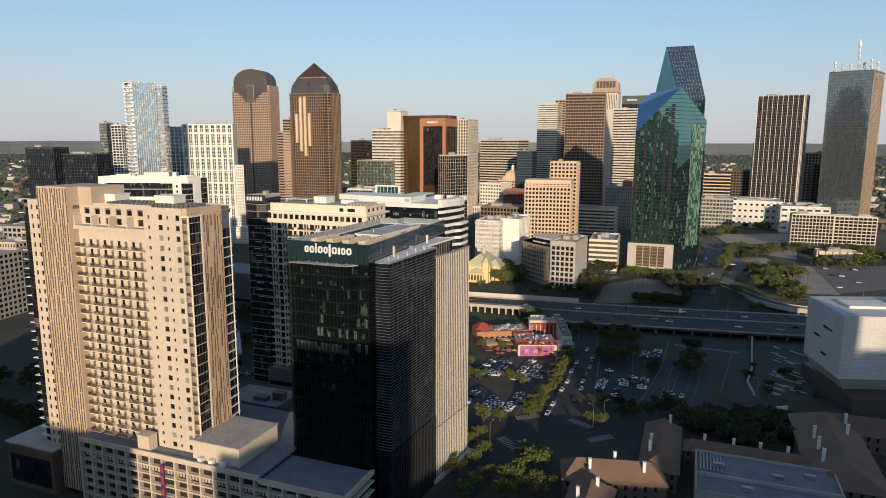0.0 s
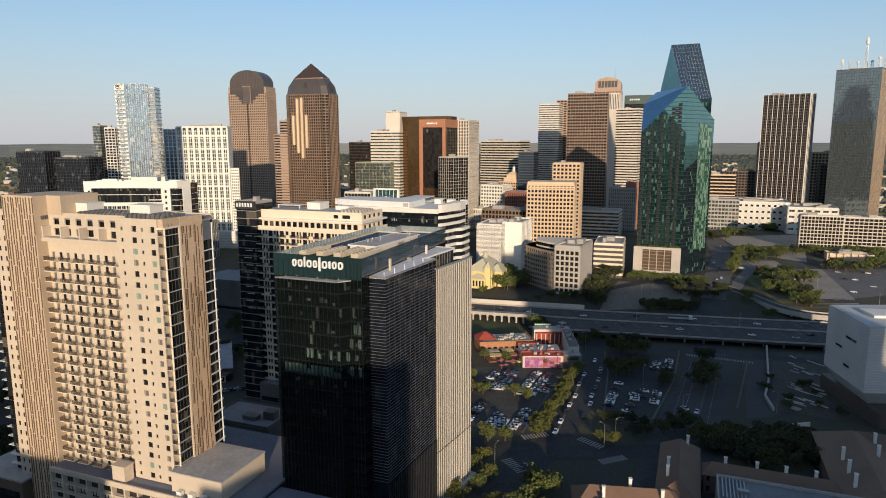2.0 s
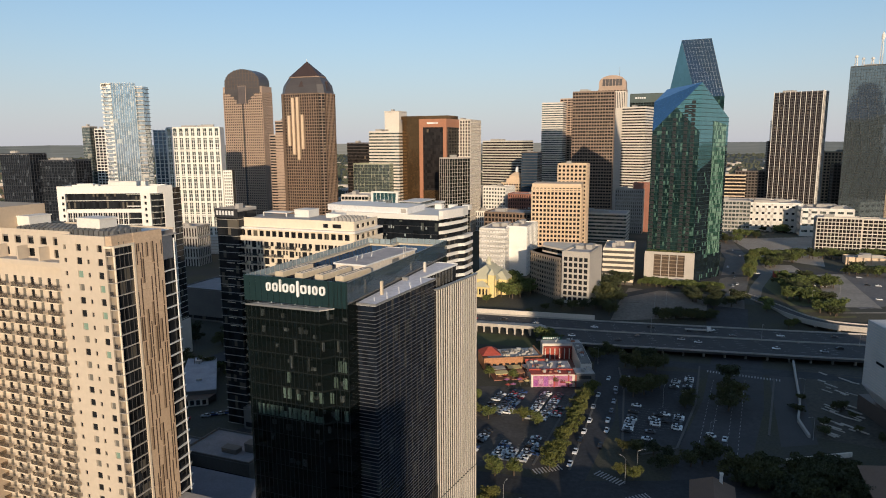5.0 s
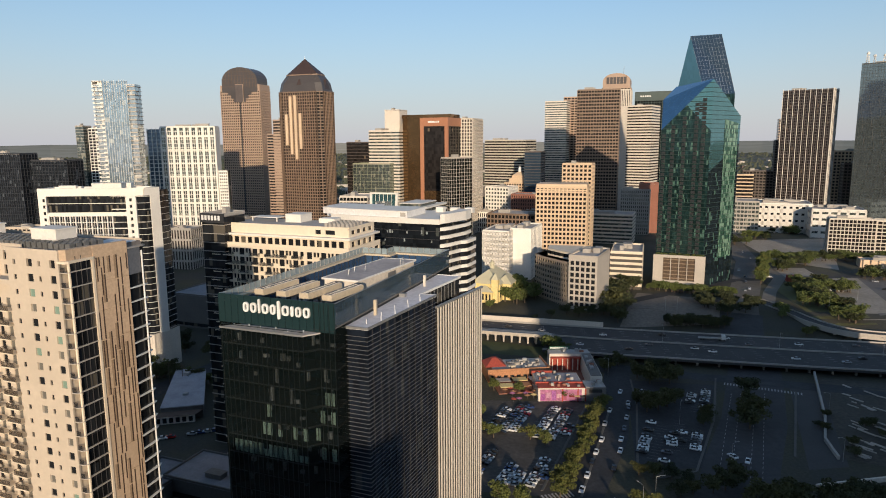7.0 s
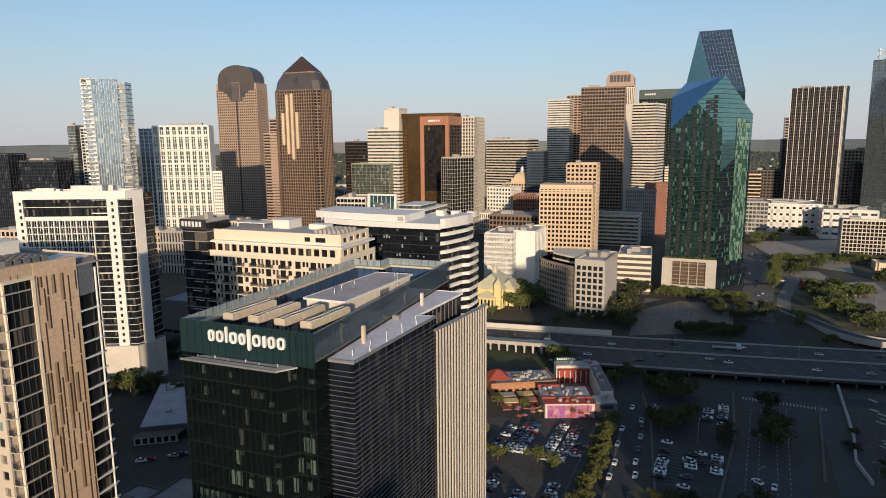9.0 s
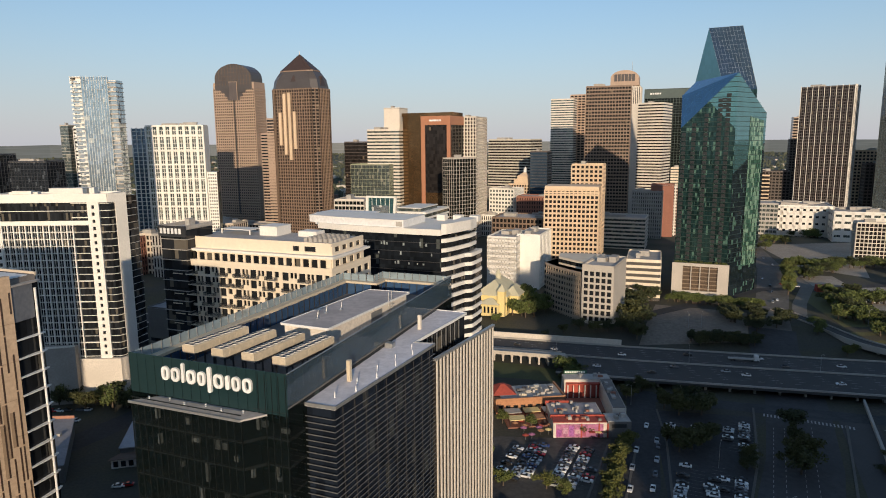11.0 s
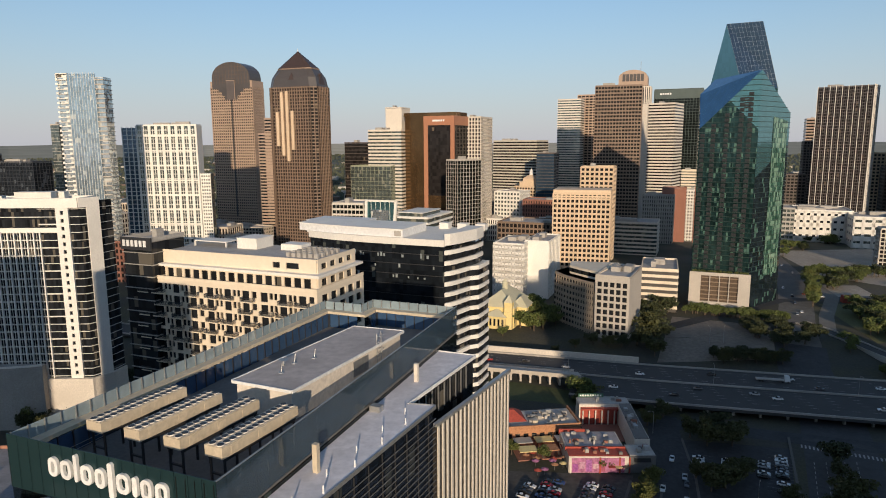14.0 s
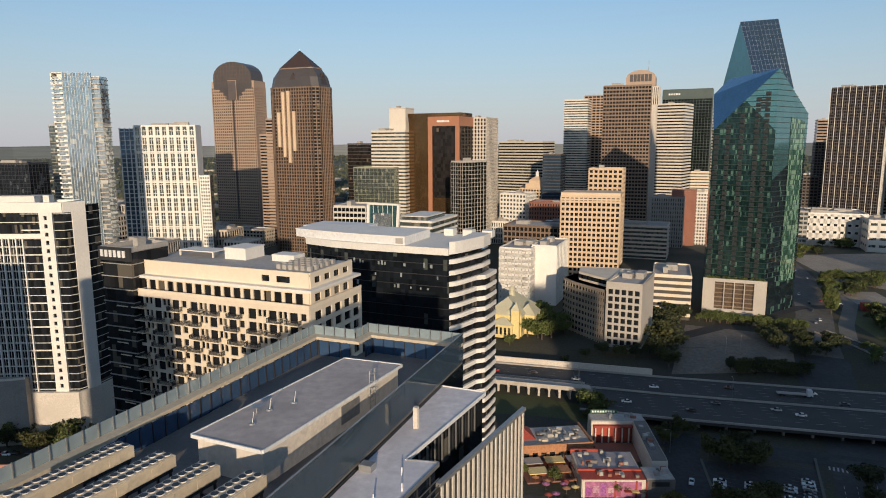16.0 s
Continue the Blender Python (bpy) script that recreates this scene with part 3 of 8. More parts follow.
# lower concrete ramp beside it and the pale retaining wall behind
rp = thing("access_ramp", "pale concrete access ramp on short arched piers", "ramp")
for i in range(14):
    xa, xb = -20 + i * 6, -14 + i * 6
    part("deck_slab", MB().prism([(xa, highway_y(xa) - 10), (xb, highway_y(xb) - 10), (xb, highway_y(xb) - 2), (xa, highway_y(xa) - 2)], 4.0, 5.0), grey_stone, rp)
    part("side_barrier", MB().prism([(xa, highway_y(xa) - 10.4), (xb, highway_y(xb) - 10.4), (xb, highway_y(xb) - 10.02), (xa, highway_y(xa) - 10.02)], 4.4, 6.2), grey_stone, rp)
for i in range(17):
    x = -18 + i * 4.8
    yb = highway_y(x) - 9.4
    part("pier", MB().prism([(x - 0.5, yb), (x + 0.5, yb), (x + 0.5, yb + 6.5), (x - 0.5, yb + 6.5)], -0.4, 2.6).prism([(x - 0.5, yb), (x + 0.5, yb), (x + 0.5, yb + 6.5), (x - 0.5, yb + 6.5)], 2.6, 4.0, [(x - 0.9, yb), (x + 0.9, yb), (x + 0.9, yb + 6.5), (x - 0.9, yb + 6.5)]), grey_stone, rp)
patch("verge", [(10, 428), (62, 420), (66, 440), (14, 452)], solid("green_verge", (0.07, 0.085, 0.025), grain=0.4, scale=1.5, wear=0.4), "green grass verge below the ramp", 0.06, "lawn")
mb = MB()
for i in range(16):
    xa, xb = -60 + i * 10, -50 + i * 10
    mb.prism([(xa, highway_y(xa) + 26.5), (xb, highway_y(xb) + 26.5), (xb, highway_y(xb) + 27.3), (xa, highway_y(xa) + 27.3)], 0, 6.2)
single("retaining_wall", mb, offwhite, "pale concrete retaining wall along the highway", "wall", kind="structure")

# zebra crossings and lane lines
def dashes(name, x, y, ang, n, gap, w, l, mat, label):
    mb = MB()
    c, s = math.cos(radians(ang)), math.sin(radians(ang))
    for i in range(n):
        ox, oy = x + c * gap * i, y + s * gap * i
        ring = [(ox + c * a - s * q, oy + s * a + c * q) for a, q in ((-w / 2, -l / 2), (w / 2, -l / 2), (w / 2, l / 2), (-w / 2, l / 2))]
        z = land(ox, oy)
        mb.prism(ring, z + 0.13, z + 0.16)
    return single(name, mb, mat, label, "road marking", kind="structure")


# low walls round the dirt slope beside the wide street
wl = [(191.3, 391), (178.3, 363.4), (165, 335), (153, 314), (149, 298)]
mb = MB()
for (xa, ya), (xb, yb) in zip(wl, wl[1:]):
    mb.prism([(xa, ya), (xa + 0.9, ya - 0.3), (xb + 0.9, yb - 0.3), (xb, yb)], 0, 1.5)
single("retaining_wall", mb, concrete, "pale concrete wall along the dirt slope", "wall", kind="structure")
single("retaining_wall", MB().prism([(129, 276.2), (157, 281.3), (157, 282.1), (129, 277)], 0, 1.8), offwhite, "low pale wall in front of the museum", "wall", kind="structure")
patch("dirt_slope", [(152, 298), (184, 282), (222, 380), (193, 390)], solid("dark_soil", (0.075, 0.065, 0.05), grain=0.5, scale=0.6, wear=0.4), "dark rough soil slope beside the museum", 0.1, "ground")
rnd = random.Random(31)
plank = MB().prism([(-0.5, -4), (0.5, -4), (0.5, 4), (-0.5, 4)], 0, 0.3).mesh("stone_slab", grey_stone)
for i in range(34):
    t, s = rnd.random(), rnd.random()
    x, y = 158 + 40 * t + 10 * s, 300 + 76 * t - 14 * s
    o = single("stone_slab", plank, None, "long pale stone slab lying on the soil slope", "stone slab", "slabs on the soil slope", at=pose(x, y, land(x, y) + 0.12, 0, 0, rnd.uniform(15, 45)))
    o.scale = (rnd.uniform(0.4, 1.2), rnd.uniform(0.25, 1.1), 1)

dashes("zebra_crossing", 24, 252, -62, 9, 1.3, 0.55, 4.5, line_white, "white zebra crossing painted on asphalt")
dashes("zebra_crossing", 33, 271, 18, 9, 1.3, 0.55, 4.0, line_white, "white zebra crossing painted on asphalt")
dashes("zebra_crossing", 56, 270, -48, 9, 1.3, 0.55, 4.0, line_white, "white zebra crossing painted on asphalt")
dashes("zebra_crossing", 60, 250, 20, 9, 1.3, 0.55, 4.0, line_white, "white zebra crossing painted on asphalt")
dashes("zebra_crossing", 139.7, 378, -25, 25, 1.42, 0.6, 3.0, line_white, "white zebra crossing across the wide street")
for dx in (-8, -3.5, 3.5, 8):
    mb = MB()
    for i in range(24):
        t = i / 24
        x, y = 104 + dx + 42 * t, 280 + 86 * t
        z = land(x, y)
        mb.prism([(x - 0.1, y), (x + 0.1, y), (x + 1.0, y + 1.8), (x + 0.8, y + 1.8)], z + 0.12, z + 0.14)
    single("lane_line", mb, line_white, "dashed white lane line on asphalt", "road marking", kind="structure")

# ---- glass office tower with the white sign ----
SF = thing("office_tower", "dark green glass office tower with pale fins and white sign", "building", (-21.4, 185.0, 0), 21.0)
plan = [(-27.5, 4.0), (0, 4.0), (-1.95, 66.7), (-19.3, 66.7), (-19.3, 62.5), (-27.5, 62.5)]
part("glass_core", MB().prism(plan, 0, 85.5), glass_green, SF)
part("front_glass", MB().box(-24.8, -2.6, 0, -5.6, -2.56, 84.2), bay_glass, SF, "dark see-through office glazing")
part("bay_side_glass", MB().prism([(-5.6, -2.56), (-3.6, -0.02), (-3.64, 0.0), (-5.64, -2.54)], 0, 84.2), bay_glass, SF)
part("bay_side_glass", MB().prism([(-24.8, -2.56), (-24.76, -2.56), (-22.06, 0.0), (-22.1, 0.0)], 0, 84.2), bay_glass, SF)
part("corner_glass", MB().box(-3.6, 0, 0, 0, 0.04, 84.5), bay_glass, SF)
part("corner_glass", MB().box(-27.5, 0, 0, -22.1, 0.04, 84.5), bay_glass, SF)
part("left_side_glass", MB().box(-27.5, 0.04, 0, -27.46, 4.0, 85.6), bay_glass, SF)
part("right_side_glass", MB().box(-0.04, 0.04, 0, 0, 4.0, 85.6), bay_glass, SF)
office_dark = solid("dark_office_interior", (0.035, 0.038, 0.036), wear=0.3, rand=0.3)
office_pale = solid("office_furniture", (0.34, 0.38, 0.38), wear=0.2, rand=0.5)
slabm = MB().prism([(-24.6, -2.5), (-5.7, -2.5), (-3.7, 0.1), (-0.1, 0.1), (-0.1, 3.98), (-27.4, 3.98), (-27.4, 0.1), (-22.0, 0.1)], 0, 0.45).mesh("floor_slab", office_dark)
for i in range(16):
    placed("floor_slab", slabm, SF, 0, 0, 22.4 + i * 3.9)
rnd = random.Random(77)
blm = MB().box(-0.5, -0.03, 0, 0.5, 0.03, 2.6).mesh("window_blind", blind)
bls = MB().box(-0.5, -0.03, 0, 0.5, 0.03, 1.5).mesh("window_blind", blind)
for fl_ in range(8, 16):
    for i in range(1, 16):
        if rnd.random() < (0.9 if fl_ == 9 else 0.2 if fl_ == 10 else 0.02):
            placed("window_blind", blm if rnd.random() < 0.75 else bls, SF, -24.1 + i * 1.2, -2.35, 22.85 + fl_ * 3.9 + (0 if fl_ == 9 else 0.8))
    for i in range(4):
        if rnd.random() < (0.9 if fl_ == 9 else 0.1):
            placed("window_blind", blm, SF, -4.9 + i * 1.2, 0.3, 22.85 + fl_ * 3.9)
for fl_ in range(6, 16):
    for k2 in range(5):
        x, w, h2 = rnd.uniform(-24.5, -1.5), rnd.uniform(0.3, 1.3), rnd.choice((0.7, 0.8, 1.0, 1.5, 3.2))
        y = rnd.uniform(-1.9, 2.5) if x < -7 else rnd.uniform(0.6, 2.5)
        part("office_item", MB().box(x, y, 22.85 + fl_ * 3.9, x + (0.5 if h2 > 3 else w), y + 0.5, 22.85 + fl_ * 3.9 + h2), office_pale, SF)
part("bay_roof", MB().prism([(-24.95, -3.0), (-5.45, -3.0), (-3.3, -0.1), (-22.0, -0.1)], 84.3, 84.55), roof_pale, SF)
part("bay_roof_edge", MB().prism([(-25.05, -3.1), (-5.4, -3.1), (-5.45, -2.98), (-24.95, -2.98)], 84.25, 84.62), steel, SF)
for i in range(6):
    part("roof_vent", MB().cyl(-22.6 + i * 3.2, -1.5 + 0.6 * (i % 2), 84.55, 84.95, 0.12, k=8), white_trim, SF)
mb = MB()
for i in range(17):
    x = -24.8 + i * 1.2
    mb.box(x - 0.04, -2.75, 22, x + 0.04, -2.6, 84.2)
for i in range(5):
    x = -4.6 + i * 1.1
    mb.box(x - 0.04, -0.15, 22, x + 0.04, 0, 90.2)
part("mullion_grid", mb, mullion_grey, SF, kind="stuff")
mb = MB()
for i in range(17):
    z = 22.6 + i * 3.9
    mb.box(-24.8, -2.7, z, -5.6, -2.6, z + 0.12)
    mb.box(-5.6, -0.1, z, 0, 0, z + 0.12)
part("floor_line_grid", mb, mullion_grey, SF, kind="stuff")
mb = MB()
for i in range(15):
    mb.box(-27.75, 0.0, 24 + i * 3.9, -27.5, 62.4, 24.15 + i * 3.9)
part("side_line_grid", mb, louvre_metal, SF, kind="stuff")
part("roof_slab", MB().prism([(-27.4, 0.1), (-0.1, 0.1), (-2.05, 66.6), (-19.2, 66.6), (-19.2, 62.4), (-27.4, 62.4)], 85.5, 86.0), roof_dark, SF)
# roof screen: tall teal glass in front, pale glass on a cream coping along the other sides
panel_f = MB().box(-0.78, -0.03, 0, 0.78, 0.03, 5.97).mesh("screen_panel", glass_screen)
screen_clear = clear("screen_glass", (0.06, 0.095, 0.125), 0.6)
panel_s = MB().box(-0.03, -0.95, 0, 0.03, 0.95, 4.7).mesh("screen_panel", screen_clear)
pale_screen = clear("pale_screen_glass", (0.34, 0.42, 0.45), 0.72)
panel_l = MB().box(-0.03, -0.9, 0, 0.03, 0.9, 1.55).mesh("screen_panel", pale_screen)
panel_b = MB().box(-0.85, -0.03, 0, 0.85, 0.03, 1.55).mesh("screen_panel", pale_screen)
blue_wall = clear("blue_glass_wall", (0.05, 0.10, 0.19), 0.85)
inner_s = MB().box(-0.03, -0.88, 0, 0.03, 0.88, 2.5).mesh("inner_panel", blue_wall)
inner_b = MB().box(-0.88, -0.03, 0, 0.88, 0.03, 2.5).mesh("inner_panel", blue_wall)
post = MB().box(-0.06, -0.06, 0, 0.06, 0.06, 1.7).mesh("screen_post", steel)
inner_post = MB().box(-0.07, -0.07, 0, 0.07, 0.07, 2.5).mesh("inner_post", black_metal)
for i in range(17):
    placed("screen_panel", panel_f, SF, -26.7 + i * 1.62, -0.06, 84.63)
for i in range(34):
    placed("screen_panel", panel_s, SF, -0.05 - 0.03 * (1.05 + i * 1.97), 1.05 + i * 1.97, 85.8, 1.7)
part("screen_rail", MB().prism([(-0.12, 0), (0.03, 0), (-2.0, 67.2), (-2.15, 67.2)], 90.5, 90.6), steel, SF)
runs = [((-27.4, 0.3), (-27.4, 62.4), "S"), ((-27.4, 62.4), (-19.3, 62.4), "B"), ((-19.3, 62.4), (-19.3, 66.7), "S"), ((-19.3, 66.7), (-2.0, 66.7), "B")]
for (xa, ya), (xb, yb), way in runs:
    n = max(2, int(math.hypot(xb - xa, yb - ya) / 1.9))
    for i in range(n):
        t = (i + 0.5) / n
        x, y = xa + (xb - xa) * t, ya + (yb - ya) * t
        placed("screen_panel", panel_l if way == "S" else panel_b, SF, x, y, 88.95)
        placed("screen_post", post, SF, xa + (xb - xa) * i / n + (0.1 if way == "S" else 0), ya + (yb - ya) * i / n - (0 if way == "S" else 0.1), 88.9)
        placed("inner_panel", inner_s if way == "S" else inner_b, SF, x + (1.75 if way == "S" else 0), y - (0 if way == "S" else 1.75), 86.02)
        placed("inner_post", inner_post, SF, xa + (xb - xa) * i / n + (1.8 if way == "S" else 0), ya + (yb - ya) * i / n - (0 if way == "S" else 1.8), 86.02)
part("coping", MB().prism([(-27.5, 0.2), (-26.0, 0.2), (-26.0, 61.0), (-17.9, 61.0), (-17.9, 65.3), (-2.0, 65.3), (-2.0, 66.75), (-19.35, 66.75), (-19.35, 62.45), (-27.5, 62.45)], 88.45, 88.93), tan_metal, SF, "cream metal coping walkway")
for i in range(8):
    part("coping_post", MB().box(-26.35, 3 + i * 7.6, 86, -25.85, 3.5 + i * 7.6, 88.45), tan_metal, SF)
for i in range(5):
    part("coping_post", MB().box(-17.0 + i * 3.4, 65.2, 86, -16.5 + i * 3.4, 65.7, 88.45), tan_metal, SF)
# lower roof on the right with louvred walls below
part("side_block", MB().prism([(0.02, 4.4), (4.6, 4.4), (6.6, 34.6), (-0.95, 34.6)], 0, 84.6), glass_navy, SF)
part("side_block_back", MB().prism([(-0.95, 34.62), (2.8, 34.62), (4.75, 56.7), (-1.6, 56.7)], 0, 84.6), glass_black, SF)
part("side_roof", MB().prism([(0.02, 4.0), (4.75, 4.05), (6.85, 35.0), (3.05, 34.2), (5.05, 57.0), (-1.62, 57.0)], 84.6, 85.1), roof_lilac, SF)


def kerb_line(pts, w, z0, z1):
    """An upstand along a line on a roof."""
    mb = MB()
    for (xa, ya), (xb, yb) in zip(pts, pts[1:]):
        L = math.hypot(xb - xa, yb - ya)
        nx, ny = (yb - ya) / L * w, -(xb - xa) / L * w
        mb.prism([(xa, ya), (xb, yb), (xb + nx, yb + ny), (xa + nx, ya + ny)][::-1], z0, z1)
    return mb


part("roof_edge", kerb_line([(0.02, 4.0), (4.75, 4.05), (6.85, 35.0), (3.05, 34.2)], 0.14, 84.7, 85.22), steel, SF)
part("roof_edge", kerb_line([(3.05, 34.2), (5.05, 57.0), (-1.62, 57.0)], 0.14, 84.7, 85.24), white_trim, SF)
lou = MB().box(0.05, 3.85, 0, 4.75, 3.95, 0.11).prism([(4.75, 3.85), (4.85, 3.85), (6.95, 35.0), (6.85, 35.0)], 0, 0.11).mesh("louvre", louvre_metal)
for i in range(64):
    placed("louvre", lou, SF, 0, 0, 26.5 + i * 0.9)
mb = MB()
for y in np.arange(6, 35, 3.0):
    x = 4.62 + (y - 4) * 0.0677
    mb.box(x, y, 26, x + 0.15, y + 0.08, 84.4)
part("louvre_post_grid", mb, black_metal, SF, kind="stuff")
basefin = MB().box(-0.08, -0.2, 0, 0.08, 0.2, 24).mesh("base_fin", black_metal)
for y in np.arange(4.6, 36, 1.1):
    placed("base_fin", basefin, SF, 4.8 + (y - 4) * 0.0677, y, 1.5)
mb = MB()
for i in range(9):
    a = 37.5 + i * 2.0
    mb.box(3.2 + i * 0.17, a, 80.5, 3.4 + i * 0.17, a + 0.2, 84.4)
part("notch_mullions", mb, louvre_metal, SF, kind="stuff")
# pale fin wall
fa, fb = Vector((6.5, 36.6)), Vector((9.9, 61.2))
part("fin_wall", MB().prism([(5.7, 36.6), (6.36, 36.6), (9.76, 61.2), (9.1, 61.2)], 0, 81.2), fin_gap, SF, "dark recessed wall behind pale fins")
part("fin_block", MB().prism([(2.9, 36.6), (5.68, 36.6), (9.08, 61.2), (2.9, 61.2)], 0, 74), glass_black, SF)
fin = MB().box(-0.3, -0.21, 0, 0.04, 0.21, 61.3).mesh("fin", fin_pale)
fin2 = MB().box(-0.3, -0.22, 0, 0.04, 0.22, 18.6).mesh("fin", fin_pale)
tilt = -math.degrees(math.atan2(fb.x - fa.x, fb.y - fa.y))
for i in range(19):
    p = fa.lerp(fb, (i + 0.25) / 18.6)
    placed("fin", fin, SF, p.x, p.y, 20.4, tilt)
    placed("fin", fin2, SF, p.x + 0.02, p.y, 1.4, tilt)
mb = MB().prism([(6.0, 36.2), (6.6, 36.2), (10.05, 61.4), (9.4, 61.6)], 81.4, 81.9)
part("fin_cap", mb, steel, SF)
part("base_step", MB().prism([(3, 30), (7.4, 36), (11.5, 63), (3, 64)], 0, 1.4), offwhite, SF)
# penthouse
part("penthouse", MB().prism([(-15.9, 22.4), (-7.2, 22.1), (-5.5, 50.0), (-13.6, 49.5)], 86, 89.9), offwhite, SF, "cream penthouse wall")
part("penthouse_roof", MB().prism([(-16.3, 22.0), (-6.9, 21.7), (-5.1, 50.4), (-14.0, 49.9)], 89.9, 90.15), roof_warm, SF)
part("penthouse_edge", kerb_line([(-16.3, 22.0), (-6.9, 21.7), (-5.1, 50.4), (-14.0, 49.9), (-16.3, 22.0)], 0.16, 89.85, 90.25), white_trim, SF)
part("penthouse_louvre", MB().prism([(-6.35, 36), (-6.25, 36), (-6.0, 40), (-6.1, 40)], 87, 89.3), steel, SF)
mb = MB()
for z in (0.5, 1.0):
    mb.bar((-25, 4.2, 86 + z), (-2.4, 4.2, 86 + z), 0.035).bar((-2.4, 4.2, 86 + z), (-2.4, 22, 86 + z), 0.035).bar((-25, 4.2, 86 + z), (-25, 10, 86 + z), 0.035)
for i in range(16):
    mb.bar((-25 + i * 1.5, 4.2, 86), (-25 + i * 1.5, 4.2, 87), 0.03)
for i in range(12):
    mb.bar((-2.4, 4.2 + i * 1.6, 86), (-2.4, 4.2 + i * 1.6, 87), 0.03)
part("roof_railing", mb, steel, SF)
mb = MB()
for x, y in ((-12.6, 30.5), (-11.2, 33.4), (-12.0, 26.6)):
    mb.bar((x, y, 90.15), (x + 0.1, y + 0.25, 91.5), 0.05).cyl(x, y, 90.15, 90.3, 0.45, 0.35, 8)
mb.cyl(-13.4, 29.2, 90.8, 91.05, 0.15, 0.7, 10).bar((-13.4, 29.2, 90.15), (-13.4, 29.2, 90.9), 0.07)
part("roof_masts", mb, steel, SF)
mb = MB().bar((-5.6, 42, 86), (-5.6, 42, 92), 0.07).bar((-5.5, 43.2, 86), (-5.5, 43.2, 92), 0.07)
for z in np.arange(86.5, 92, 0.6):
    mb.bar((-5.6, 42, z), (-5.5, 43.2, z), 0.04)
for z in (88.6, 89.6, 90.6, 91.6):
    mb.bar((-5.6, 42, z), (-4.8, 42.3, z), 0.035).bar((-4.8, 42.3, z), (-4.8, 42.9, z), 0.035).bar((-4.8, 42.9, z), (-5.5, 43.2, z), 0.035)
part("caged_ladder", mb, steel, SF)
# roof anchors on the lower roof
for i in range(9):
    placed("roof_anchor", MB().cyl(0, 0, 0, 0.9, 0.12, 0.08, 6).mesh("roof_anchor", white_trim) if i == 0 else bpy.data.meshes["roof_anchor"], SF, (4.6 if i % 2 else 3.0) + i * 0.15, 7 + i * 3.0, 85.1)
part("roof_vent", MB().box(1.4, 13.2, 85.1, 2.0, 13.8, 88.4), tan_metal, SF)
part("roof_vent", MB().box(0.4, 42.2, 85.1, 1.0, 42.8, 87.9), offwhite, SF)
part("roof_hatch", MB().box(-0.6, 30, 85.1, 0.9, 31.2, 85.9), steel, SF)
# white sign of plain rounded shapes
def loop_plate(x0, x1, z0, z1, stroke, hole):
    """A rounded upright plate, with a hole where hole is true."""
    def ring(a0, a1, b0, b1, r):
        r, out = min(r, (a1 - a0) / 2, (b1 - b0) / 2), []
        for cx, cz, st in ((a1 - r, b1 - r, 0), (a0 + r, b1 - r, 90), (a0 + r, b0 + r, 180), (a1 - r, b0 + r, 270)):
            out += [(cx + r * math.cos(radians(st + 18 * q)), cz + r * math.sin(radians(st + 18 * q))) for q in range(6)]
        return out
    o = ring(x0, x1, z0, z1, 0.62)
    n, mb = len(o), MB()
    if not hole:
        mb.v = [(x, -0.42, z) for x, z in o] + [(x, -0.1, z) for x, z in o]
        mb.f = [tuple(range(n)), tuple(range(2 * n - 1, n - 1, -1))] + [(i, i + n, (i + 1) % n + n, (i + 1) % n) for i in range(n)]
        return mb
    h = ring(x0 + stroke, x1 - stroke, z0 + stroke, z1 - stroke, 0.4)
    mb.v = [(x, y, z) for y in (-0.42, -0.1) for r in (o, h) for x, z in r]
    for i in range(n):
        j = (i + 1) % n
        mb.f += [(i, j, n + j, n + i), (2 * n + j, 2 * n + i, 3 * n + i, 3 * n + j), (j, i, 2 * n + i, 2 * n + j), (n + i, n + j, 3 * n + j, 3 * n + i)]
    return mb


sx = -21.1
for wd, up, down in ((1.3, 0, 0), (1.45, 0, 0), (0.46, 0.85, 0), (1.5, 0, 0), (1.3, 0, 0), (0.62, 0.85, 0.85), (1.6, 0, 0), (0.62, 0, 0), (1.35, 0, 0), (1.5, 0, 0)):
    part("sign_shape", loop_plate(sx, sx + wd, 87.25 - down, 89.3 + up, 0.42, wd > 1), white_trim, SF, "white raised sign shape")
    sx += wd + 0.44


